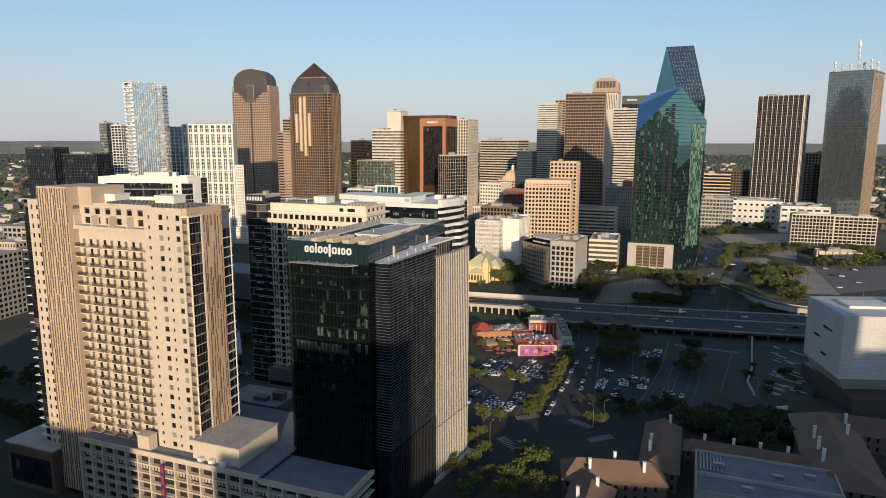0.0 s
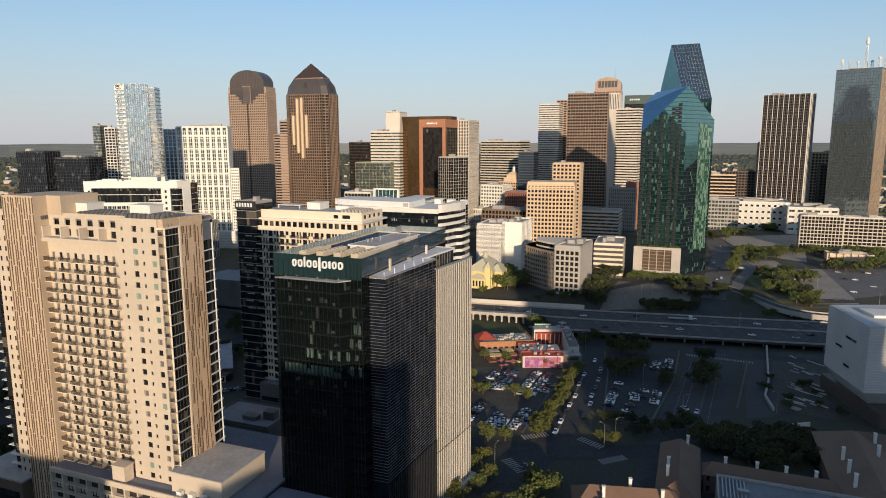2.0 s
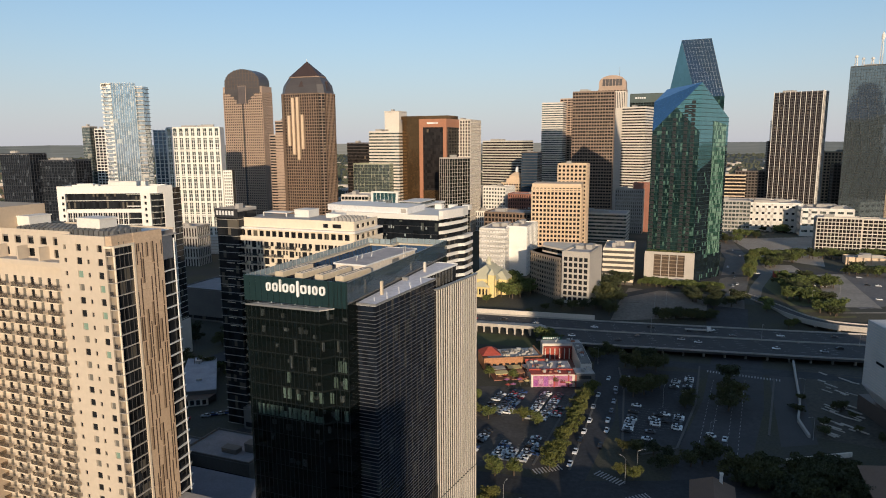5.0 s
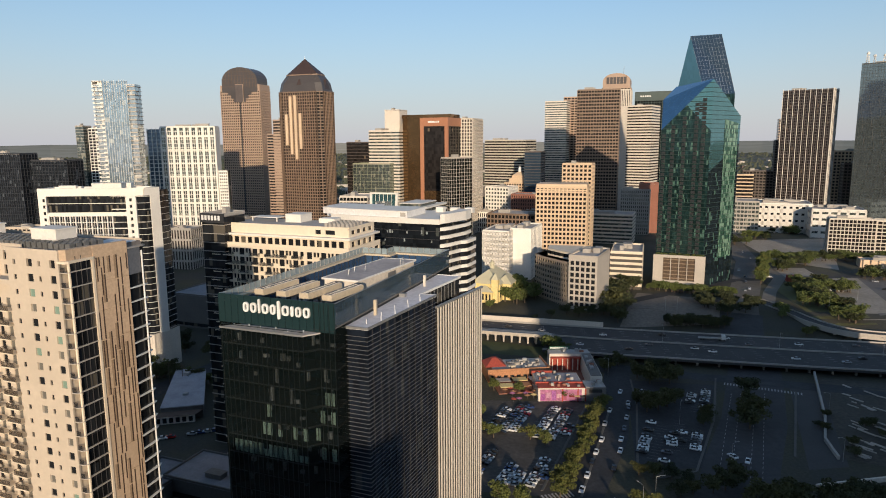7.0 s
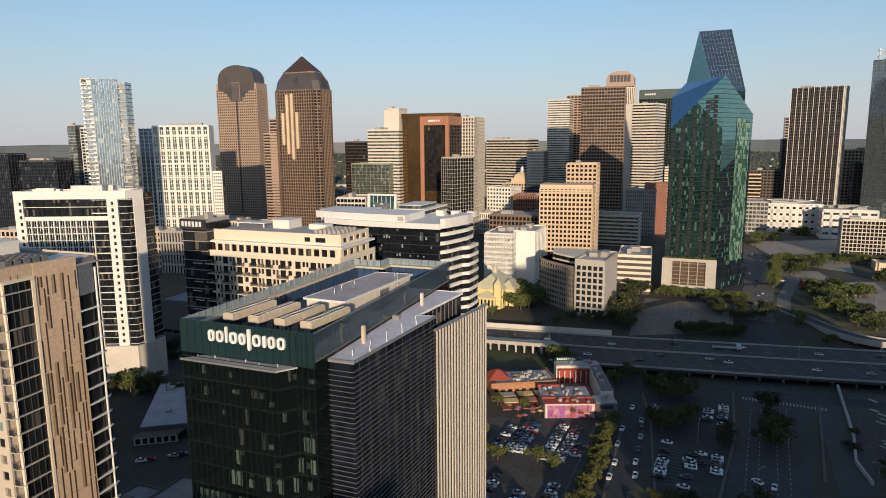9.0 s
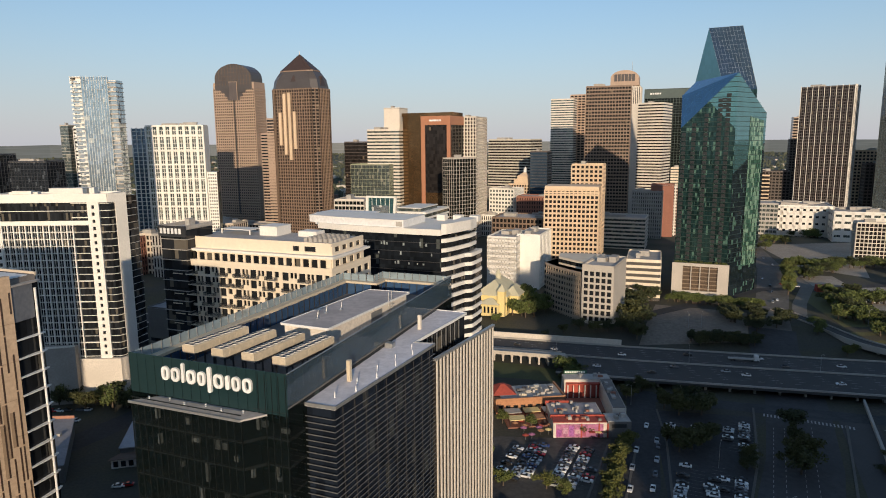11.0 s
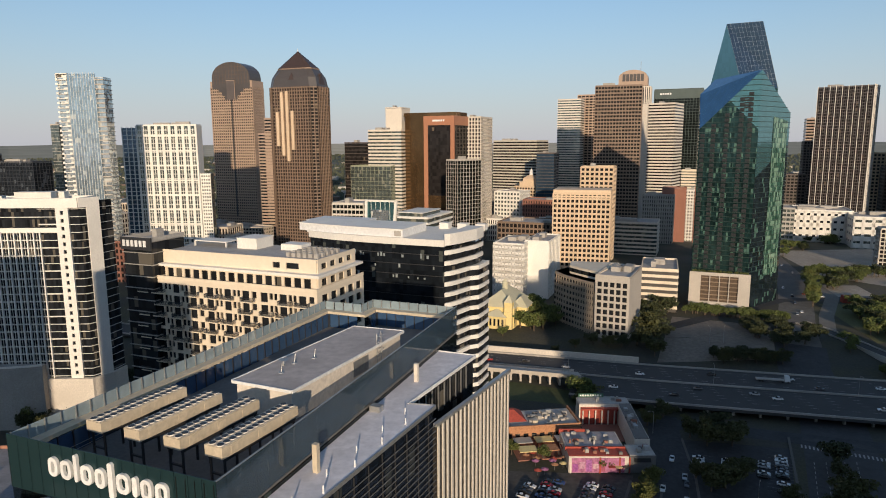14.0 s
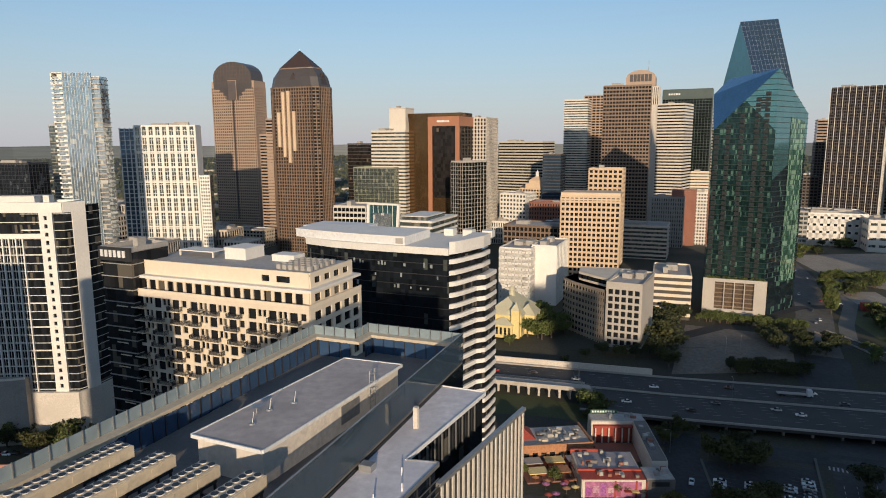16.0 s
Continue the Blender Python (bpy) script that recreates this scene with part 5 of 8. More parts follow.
part("podium_parapet", MB().prism([(-92, -5.7), (-58, -5.6), (-46, -4.6), (-40, -3.6), (-40, -3.3), (-46, -4.3), (-58, -5.3), (-92, -5.4)], 27.5, 28.3), white, HT)
roof_on(HT, (-89.8, FX - 0.6, -0.2, 11.0), 97.0, white, roof_pale, 5, 4, 1.3, white)

CR = thing("apartment_block", "cream stucco apartment block with dark windows and balconies", "building", (-36.1, 297.3, -1.1), 21.0)
part("core", MB().box(-58.5, -1.2, 0, 1.6, 23, 82.6), glass_black, CR)
cz = [(8 + i * 3.4 + 0.6, 8 + i * 3.4 + 2.85) for i in range(22)]
cdoor = [(8 + i * 3.4 + 0.15, 8 + i * 3.4 + 2.75) for i in range(22)]
cwin = [(8 + i * 3.4 + 0.95, 8 + i * 3.4 + 2.75) for i in range(22)]
cvol = (-58.5, 1.6, -1.5, 40)
mb = MB()
for i in range(10):
    x0 = -58.7 + i * 6.06
    punched(mb, cvol, "F", x0, x0 + 2.9, 0, 83.4, [(x0 + 0.45, x0 + 2.75)], cdoor, 0.35)
    punched(mb, cvol, "F", x0 + 2.9, x0 + 6.06, 0, 83.4, [(x0 + 3.3, x0 + 4.4), (x0 + 4.75, x0 + 5.8)] if i % 3 else [(x0 + 3.6, x0 + 5.2)], cwin, 0.35)
    panes(CR, cvol, "F", [(x0 + 0.45, x0 + 2.75)], cdoor[12:], glass_black, 0.1)
punched(mb, cvol, "R", -1.5, 23, 0, 83.4, [(0.6 + i * 4.5, 3.6 + i * 4.5) for i in range(5)], cz, 0.35)
part("wall", mb, cream, CR)
bal = MB().box(-2.0, -1.6, -0.28, 2.0, 0, 0).mesh("balcony", cream)
brl = MB()
for i in range(17):
    brl.box(-1.98 + i * 0.2425, -1.58, 0.0, -1.90 + i * 0.2425, -1.53, 1.02)
for i in range(6):
    for sx in (-1.98, 1.92):
        brl.box(sx, -1.5 + i * 0.25, 0, sx + 0.06, -1.42 + i * 0.25, 1.02)
brl = brl.box(-2.0, -1.6, 1.02, 2.0, -1.5, 1.1).box(-2.0, -1.5, 1.02, -1.9, 0, 1.1).box(1.9, -1.5, 1.02, 2.0, 0, 1.1).mesh("balcony_railing", black_metal)
for i in range(10):
    for j in range(10, 22):
        if (i * 2 + j) % 5 and j < 22:
            o = placed("balcony", bal, CR, -58.7 + i * 6.06 + 1.9 + (0.9 if (i + j) % 2 else 0), -1.86, 8 + j * 3.4 + 0.1)
            placed("balcony_railing", brl, o, 0, 0, 0)
part("terrace", MB().box(-58.5, -1.6, 82.6, 1.7, 23, 83.2), roof_pale, CR)
part("terrace_wall", MB().box(-58.8, -1.95, 83.4, 2.0, -1.6, 84.3).box(1.6, -1.6, 83.4, 2.0, 23, 84.3), cream, CR)
part("top_core", MB().box(-54.4, 1.2, 83.2, 0.0, 21, 90.6), glass_black, CR)
part("overhang", MB().box(-56.2, -1.2, 87.0, 2.2, 22.5, 87.7), white, CR)
tc = [(-53.4 + i * 3.1, -51.2 + i * 3.1) for i in range(17)]
mb = MB()
punched(mb, (-54.6, 0.2, 1.2, 21), "F", -54.6, 0.2, 83.2, 87.0, tc, [(83.4, 86.2)], 0.3)
punched(mb, (-54.6, 0.2, 1.2, 21), "F", -54.6, 0.2, 87.7, 91.5, [(-13.5, -11.2), (-9.2, -5.2)], [(88.6, 90.2)], 0.3)
punched(mb, (-54.6, 0.2, 1.2, 21), "R", 1.2, 21, 83.2, 91.5, [(3 + i * 4.4, 5.6 + i * 4.4) for i in range(4)], [(84, 86), (88.6, 90.2)], 0.3)
part("top_wall", mb, cream, CR)
part("top_roof", MB().box(-54.5, 1.0, 90.6, 0.4, 21, 91.0), roof_pale, CR)
part("rooftop_plant", MB().box(-34, 12, 91, -27, 20, 94).box(-34.2, 11.8, 94, -26.8, 20.2, 94.2), white, CR)
part("rooftop_plant", MB().box(-20, 14, 91, -13, 19, 92.8), white, CR)
for i in range(30):
    a, c = -12 + (i % 6) * 1.8, 5 + (i // 6) * 2.6
    part("condenser", MB().box(a, c, 91, a + 1.1, c + 1.1, 92.2), concrete, CR)
part("roof_pergola", MB().box(-50, 12, 92.4, -38, 18, 92.7).box(-50, 12, 91, -49.6, 12.4, 92.4).box(-38.4, 12, 91, -38, 12.4, 92.4), white, CR)

GB = tower("apartment_block", "dark glass apartment block with white bands and lit roof sign", -85.4, 312.5, 21, 10.5, 13, 93.2, 27, concrete, glass_black, (0.22, 0.25), None, base=0, units=1, seed=3)
part("sign_panel", MB().box(-10.8, -0.6, 90.6, 0.3, 0.1, 94.2), black_metal, GB, "black sign panel")
for i in range(6):
    part("sign_shape", MB().box(-9.8 + i * 1.55, -0.85, 91.6, -8.9 + i * 1.55, -0.62, 93.4), white_trim, GB, "white block letter shape")

ST = thing("office_block", "dark glass office block with curved white banded corner", "building", (-3.0, 370.2, 0.7), 21.0)
ring = [(-62, 6), (-48, 2), (-34, 0.4), (-18, 0), (0, 0), (0, 36), (-62, 36)]
part("glass_core", MB().prism(ring, 0, 81.5), glass("blue_black_glass", (0.012, 0.015, 0.019), 1.5, 4.0, metal=0.15, lit=(0.10, 0.11, 0.10), share=0.06, vary=0.4), ST)
rnd = random.Random(66)
for i in range(34):
    x, f2 = -46 + i * 1.3, rnd.choice((68.6, 72.6, 76.6))
    yy = 1.7 - (x + 48) * 0.12 if x < -34 else 0.2 - (x + 34) * 0.025 if x < -18 else -0.15
    if rnd.random() < 0.6:
        part("window_blind", MB().box(x, yy - 0.12, f2, x + rnd.uniform(0.4, 0.9), yy - 0.02, f2 + rnd.uniform(0.6, 2.0)), office_pale, ST)
mb = MB()
for i in range(21):
    z = 2 + i * 4.0
    mb.prism([(-62.2, 5.8), (-48, 1.8), (-34, 0.2), (-18, -0.2), (0, -0.2), (0, 0.3), (-18, 0.3), (-34, 0.7), (-48, 2.3), (-62, 6.3)], z, z + 0.25)
part("floor_line_grid", mb, black_metal, ST, kind="stuff")
arc = [(0.0, -0.3), (1.6, 1.6), (3.0, 5.5), (4.4, 11.2), (6.2, 19), (6.2, 27)]
part("corner_glass", MB().prism([(max(0, x - 0.5), y + 0.5) for x, y in arc] + [(0, 27)], 0, 81), glass_black, ST)
bandm = MB().prism([(x + 0.3, y - 0.25) for x, y in arc] + [(0.0, 27)], 0, 1.6).mesh("white_band", white)
for i in range(20):
    placed("white_band", bandm, ST, 0, 0, 2.5 + i * 4.0)
part("corner_top", MB().prism([(x + 0.4, y - 0.3) for x, y in arc] + [(0, 27)], 82.0, 86.4), white, ST)
part("corner_lower_wing", MB().prism([(5.0, 14), (7.6, 17), (8.0, 22), (8.0, 29), (5, 29)], 0, 72), glass_black, ST)
b2 = MB().prism([(5.0, 13.7), (8.0, 16.8), (8.4, 22), (8.4, 29), (5, 29)], 0, 1.6).mesh("white_band", white)
for i in range(18):
    placed("white_band", b2, ST, 0, 0, 2.5 + i * 4.0)
part("main_roof", MB().prism([(-62.4, 5.6), (-48, 1.6), (-34, 0), (-18, -0.4), (0, -0.4), (0, 36), (-62.4, 36)], 81.5, 84.0), white, ST)
rbx = [(-68, 7.5), (-50, 3.6), (-34, 1.7), (-17.4, 1.0), (-17.4, 24), (-68, 24)]
part("roof_box", MB().prism(rbx, 84, 86.9), roof_white, ST)
part("roof_box_edge", MB().prism([(x + (0.2 if x > -20 else -0.2), y + (0.2 if y > 20 else -0.2)) for x, y in rbx], 86.9, 87.2), white, ST)
part("roof_louvre", MB().box(-20.9, 0.72, 84.5, -18.2, 1.05, 86.5), concrete, ST)
part("rear_roof_box", MB().box(-78, 28, 80, -51, 44, 85.3).box(-78.3, 27.7, 85.3, -50.7, 44.3, 85.6), roof_white, ST)
for x in (-14, -6, 2):
    part("rooftop_plant", MB().box(x, 30, 84, x + 4, 34, 86.6), white, ST)

# ---- the skyline ----
TG = thing("apartment_tower", "tall pale glass apartment tower with white balcony edges", "building", (-281.3, 670.2, 0), 1)
part("core", MB().box(-38.4, 0.6, 0, -0.3, 12, 173.5), glass_sky, TG)
part("curtain_wall", MB().box(-29.2, -1.0, 6, -6.6, 0.55, 176.5), glass("silver_curtain_glass", (0.36, 0.46, 0.53), 2.2, 3.8, metal=0.7, lit=(0.5, 0.52, 0.5), share=0.05, vary=0.22), TG, "silvery glass curtain wall")
for i in range(11):
    part("mullion", MB().box(-29.3 + i * 2.26, -1.25, 6, -29.1 + i * 2.26, -1.0, 177.6), white, TG)
mb, mb2 = MB(), MB()
for i in range(46):
    z = 4 + i * 3.72
    mb.box(-38.6, -1.5, z, -29.4, 0.55, z + 0.6).box(-38.6, -1.5, z + 0.6, -36.8, -1.35, z + 1.7).box(-32, -1.5, z + 0.6, -29.4, -1.35, z + 1.7)
    mb2.box(-6.5, -0.6, z, 0.2, 0.58, z + 0.9).box(-0.28, 0.6, z, 0.4, 12, z + 0.6)
part("balcony_edges", mb, white, TG, kind="stuff")
part("corner_edges", mb2, grey_stone, TG, kind="stuff")
mb = MB()
for i in range(46):
    mb.box(-29.2, -1.14, 6 + i * 3.72, -6.6, -1.02, 6.22 + i * 3.72)
part("floor_line_grid", mb, glass_sky, TG, kind="stuff")
part("crown_frame", MB().box(-38.6, -1.3, 171, -37.9, 10, 177).box(-38.6, -1.3, 176.3, -29.4, 10, 177).box(-35, 1.5, 173.5, -30, 9, 176), white, TG)
part("roof_slab", MB().box(-38.4, 0.6, 173.5, -0.3, 12, 173.9), roof_white, TG)
tower("slim_tower", "slim dark grey glass slab tower", -446, 880, 12, 11.5, 14, 142, 38, grey_stone, glass_grey, (0.3, 0.1), None, units=1)
tower("slim_tower", "slim white tower with dark balconies", -426, 878, 12, 15, 12, 139, 38, white, glass_black, (1.0, 0.4), (0.7, 0.42), (3, 3), units=1)
W2 = tower("apartment_tower", "white gridded apartment tower with tall grouped window bays", -234, 736.4, 4, 54, 10, 136.8, 34, white, glass_grey, (0.5, 0.2), (2.5, 0.5), (9, 4), top=roof_white, units=3, seed=5)
mb = MB()
for i in range(9):
    part("white_belt", MB().box(-54.4, -0.9, 18 + i * 13.6, 0.4, 0, 19.6 + i * 13.6), white, W2)
for i in range(9):
    part("window_mullion", MB().box(-51.2 + i * 6, -0.35, 20, -50.8 + i * 6, 0.05, 134), white, W2)
W2.scale = (1.065, 1, 1)
part("blue_bay", MB().box(-68, 1.5, 0, -54, 10, 135), glass_deep, W2, "blue glass corner bay")
mb = MB()
for i in range(4):
    mb.box(-68 + i * 4.5, 0.9, 0, -67.2 + i * 4.5, 1.6, 135.5)
for i in range(34):
    mb.box(-68, 1.2, 4 * i, -54, 1.55, 4 * i + 0.5)
part("blue_bay_ribs", mb, white, W2, kind="stuff")
part("podium", MB().box(-74, -6, 0, 14, 16, 24), white, W2)
mb = MB()
for i in range(7):
    mb.box(-74.2, -6.3, 3 + i * 3.1, 14.2, -6, 4.0 + i * 3.1)
    mb.box(14, -6.3, 3 + i * 3.1, 14.3, 16, 4.0 + i * 3.1)
part("podium_banding", mb, offwhite, W2, kind="stuff")
part("low_wing", MB().box(0.5, 2, 24, 9, 10, 93), glass_grey, W2)
mb = MB()
for i in range(22):
    mb.box(0.5, 1.4, 24 + i * 3.2, 9.4, 2, 25.6 + i * 3.2)
for i in range(5):
    mb.box(0.6 + i * 2.05, 1.3, 24, 1.3 + i * 2.05, 2, 93)
part("low_wing_grid", mb, white, W2, kind="stuff")

# barrel-vaulted tower with a slot near the top
DM = tower("granite_tower", "rose granite tower with dark barrel-vaulted roof and keyhole slot", -265, 1020, 17.6, 60, 26, 192, 52, rose_stone, glass_smoke, (1.6, 0.35), (1.3, 0.35), (20, 12), cap=False)
DM.scale = (1.1, 1, 1.015)
part("shoulder_left", MB().box(-60, 0, 192, -52, 26, 200), rose_stone, DM)
part("shoulder_right", MB().box(-8, 0, 192, 0, 26, 200), rose_stone, DM)
n = 14
arcp = [(-30 - 27 * math.cos(math.pi * i / n), 205 + 19.5 * math.sin(math.pi * i / n)) for i in range(n + 1)]
mb = MB()
k0 = len(arcp)
ringz = [(-57, 190)] + arcp + [(-3, 190)]
mb.v = [(x, -0.4, z) for x, z in ringz] + [(x, 26, z) for x, z in ringz]
q = len(ringz)
mb.f = [tuple(range(q)), tuple(range(2 * q - 1, q - 1, -1))] + [(i, i + q, (i + 1) % q + q, (i + 1) % q) for i in range(q)]
part("vault", mb, lead_roof, DM, "dark barrel vault roof")
mb = MB()
for i in range(12):
    x = -55 + i * 4.5
    zt = 205 + 19.5 * math.sqrt(max(0, 1 - ((x + 30) / 27) ** 2))
    mb.box(x, -0.7, 196, x + 0.5, -0.4, zt)
for z in (198, 203, 208, 213, 218):
    hw2 = 27 if z < 205 else 27 * math.sqrt(max(0, 1 - ((z - 205) / 19.5) ** 2))
    mb.box(-30 - hw2, -0.65, z, -30 + hw2, -0.4, z + 0.4)
part("vault_ribs", mb, solid("brown_vault_rib", (0.15, 0.11, 0.09), wear=0.2), DM, kind="stuff")
# raised box; the slot's shadow is put into its colour
part("slot", MB().box(-36, -1.1, 176, -24, -0.35, 201), solid("shadowed_slot", (0.16, 0.13, 0.12), rough=0.3, metal=0.3), DM, "glazed slot, its depth shown by a shadow colour")
part("slot_cheek", MB().box(-24.6, -1.6, 176, -24, -0.3, 201).box(-36, -1.6, 200.4, -24, -0.3, 201), rose_stone, DM)
for i, (a, z) in enumerate(((-48, 186), (-43, 181), (-39, 176))):
    part("stepped_glazing", MB().box(a, -0.9, z, -36, -0.4, z + 6), lead_roof, DM)
    part("stepped_glazing", MB().box(-24, -0.9, z, -60 - a, -0.4, z + 6), lead_roof, DM)
part("centre_seam", MB().box(-30.8, -0.7, 20, -29.2, -0.3, 176), black_metal, DM)

# pyramid-topped tower
PY = thing("granite_tower", "dark brown granite tower with stepped bays and pyramid roof", "building", (-139.0, 812.0, 1.5), 21.0)
PY.scale = (1.05, 1, 1)
oct_ = [(-50, 0), (-6, 0), (0, 5), (0, 27), (-6, 32), (-50, 32), (-56, 27), (-56, 5)]
part("glass_core", MB().prism([(x * 0.985 - 0.4, y * 0.985 + 0.4) for x, y in oct_], 0, 176), glass_smoke, PY)
mb = MB()
for i in range(51):
    mb.prism(oct_, i * 3.5, i * 3.5 + 1.15)
part("banding", mb, brown_stone, PY, kind="stuff")
mb = MB()
for (xa, ya), (xb, yb) in zip(oct_, oct_[1:] + oct_[:1]):
    L = math.hypot(xb - xa, yb - ya)
    nb = max(2, int(L / 2.9))
    nx, ny = (yb - ya) / L, -(xb - xa) / L
    for i in range(nb + 1):
        cx, cy = xa + (xb - xa) * i / nb, ya + (yb - ya) * i / nb
        mb.box(cx - 0.42, cy - 0.42, 0, cx + 0.42, cy + 0.42, 176.5)
part("pier_grid", mb, brown_stone, PY, kind="stuff")
for a, z0, z in ((-43.6, 116, 151), (-37.8, 106, 171), (-32.0, 100, 172), (-26.2, 112, 152)):
    part("stepped_bay", MB().box(a - 1.5, -2.2, z0, a + 1.5, -0.5, z), tan_stone, PY, "pale vertical granite bay")
def octo(i):
    return [(-50 + i, i * 0.7), (-6 - i, i * 0.7), (-i, 5 + i * 0.4), (-i, 27 - i * 0.4), (-6 - i, 32 - i * 0.7), (-50 + i, 32 - i * 0.7), (-56 + i, 27 - i * 0.4), (-56 + i, 5 + i * 0.4)]


part("shoulder", MB().prism(octo(0.5), 176, 186, octo(2.6)).prism(octo(2.6), 186, 195, octo(8.6)), lead_roof, PY)
part("cornice", MB().prism(octo(8.2), 194.6, 195.8), brown_stone, PY)
part("pyramid_roof", MB().prism(octo(8.6), 195.8, 213.5, [(-28 + 0.5 * math.cos(math.radians(45 * j - 112)), 16 + 0.5 * math.sin(math.radians(45 * j - 112))) for j in range(8)]), slate, PY)
part("finial", MB().cyl(-28, 16, 212.5, 217, 0.6, 0.1, 6), white_trim, PY)
for a, c in (((-28, 1.0), 0), ((-1.0, 16), 1)):
    part("dormer", MB().prism([(a[0] - 6, a[1]), (a[0] + 6, a[1]), (a[0] + 6, a[1] + 7), (a[0] - 6, a[1] + 7)] if c == 0 else [(a[0] - 7, a[1] - 6), (a[0], a[1] - 6), (a[0], a[1] + 6), (a[0] - 7, a[1] + 6)], 178, 190, [(a[0] - 0.3, a[1] + 1), (a[0] + 0.3, a[1] + 1), (a[0] + 0.3, a[1] + 8), (a[0] - 0.3, a[1] + 8)] if c == 0 else [(a[0] - 8, a[1] - 0.3), (a[0] - 1, a[1] - 0.3), (a[0] - 1, a[1] + 0.3), (a[0] - 8, a[1] + 0.3)]), slate, PY)

tower("granite_tower", "slim rose granite tower with striped floors", -209, 905, 21, 21, 20, 131, 36, rose_stone, glass_black, (1.8, 0.3), None, units=1)
tower("granite_tower", "slim rose granite tower behind", -201, 902, 21, 20, 16, 148.5, 40, rose_stone, glass_black, (1.8, 0.3), None, units=1)
tower("apartment_block", "dark glass apartment block with pale balconies", -381, 725, 12, 52, 22, 104, 30, slate_blue, glass_ink, (0.35, 0.2), (0.3, 0.2), (14, 6), units=4, seed=2)
tower("apartment_block", "black glass apartment block", -426, 722, 12, 36, 22, 111, 31, slate_blue, glass_ink, (0.25, 0.2), (0.4, 0.25), (14, 6), units=2, seed=7)
tower("apartment_block", "low tan apartment block in the distance", -300, 420, 12, 60, 30, 44, 12, grey_stone, glass_black, (1.5, 0.2), (1.2, 0.2), (14, 8), units=2, seed=9)
tower("office_block", "pale blue-grey glass office block", -330, 300, 14, 60, 40, 62, 15, concrete, glass_deep, (0.5, 0.2), (0.4, 0.2), (16, 10), units=2, seed=10)

# bronze glass tower with a red granite frame
GO = thing("bronze_tower", "bronze glass tower with red granite frame round dark recesses", "building", (2.3, 850.0, 0), 24.5)
GO.scale = (1.15, 0.8, 1)
part("glass_core", MB().box(-31, 0.5, 0, -0.5, 58, 146), glass_smoke, GO)
part("left_wing", MB().box(-58, 16, 0, -31, 50, 152), glass_gold, GO, "bronze mirror glass wing")
part("frame_pier", MB().box(-31.5, -0.6, 0, -27.2, 3, 146), red_stone, GO)
part("frame_pier", MB().box(-3.2, -0.6, 0, 0.4, 3, 146), red_stone, GO)
part("frame_pier", MB().box(-3, 54, 0, 0.4, 58.5, 146), red_stone, GO)
part("frame_beam", MB().box(-31.6, -0.7, 139, 0.5, 58.6, 149), red_stone, GO)
part("frame_top", MB().box(-60, 18, 149, -3, 56, 153.5), glass_gold, GO)
part("gold_panel", MB().box(-27.2, -0.2, 0, -3.2, 0.45, 62), glass_gold, GO)
for a, w in ((-22, 8), (-13.4, 1.6), (-11, 1.6)):
    part("roof_sign", MB().box(a, -1.0, 143, a + w, -0.7, 145), white_trim, GO, "white sign shape")
tower("office_block", "pale horizontally banded office block", -57, 880, 21, 42, 40, 134, 34, offwhite, glass_grey, (2.1, 0.3), None, units=2)
tower("office_block", "tall blank pale stone block", -58, 905, 21, 21, 24, 160, 4, offwhite, offwhite, None, None, units=1)
tower("office_block", "low dark grey office block", -103, 950, 21, 34, 24, 120, 28, dark_stone, glass_smoke, (0.6, 0.2), None, units=1)
tower("office_block", "green glass office block with yellow top edge", -68.7, 871, 18.9, 50.2, 26, 93.7, 22, solid("olive_trim", (0.34, 0.35, 0.24)), glass_grey, (0.3, 0.15), (0.2, 0.15), (10, 8), units=0)
tower("office_tower", "dark green glass tower with pale gridded side", 5.5, 732.6, 45, 14.8, 31.5, 103.9, 28, grey_stone, glass_green, (0.35, 0.12), (0.35, 0.15), (5, 8), units=1)
tower("office_block", "white and brown gridded stone tower", 33, 880, 21, 25, 42, 148, 36, offwhite, glass_smoke, (1.2, 0.3), (1.4, 0.3), (7, 10), units=1)
tower("office_block", "grey stone office block with horizontal bands", 123.6, 1090, 29.6, 69.8, 44, 121.8, 29, solid("olive_grey_stone", (0.56, 0.51, 0.42), wear=0.12), glass_smoke, (2.0, 0.3), None, units=2)
tower("office_block", "low dark office block far behind", 135, 1000, 21, 24, 30, 105, 26, dark_stone, glass_deep, (0.8, 0.2), None, units=1)
tower("office_block", "pale banded office tower", 196, 1145, 21, 35.2, 30, 183.6, 50, offwhite, glass_grey, (1.9, 0.3), None, units=0)
tower("office_block", "pink granite gridded tower", 232, 1172, 21, 36, 30, 192, 46, rose_stone, glass_smoke, (1.8, 0.3), (1.4, 0.3), (6, 8), units=0)
tower("office_tower", "brown granite gridded office tower", 213, 882.3, 17.5, 51.1, 26, 182.4, 46, brown_stone, glass_smoke, (1.7, 0.35), (0.7, 0.35), (15, 9), units=2)
PB = tower("office_tower", "pale banded office tower with blank end wall", 275.9, 958, 33.6, 32.7, 40, 166.7, 44, offwhite, glass_smoke, (2.1, 0.3), None, units=1)
part("blank_end", MB().box(-45, 1.0, 0, -33, 38, 167.2), offwhite, PB, "blank pale stone end wall")
tower("office_tower", "pale stone slab behind the brown tower", 275.8, 1063.7, 21, 46, 30, 195, 50, offwhite, glass_smoke, None, (1.6, 0.3), (18, 10), units=0)
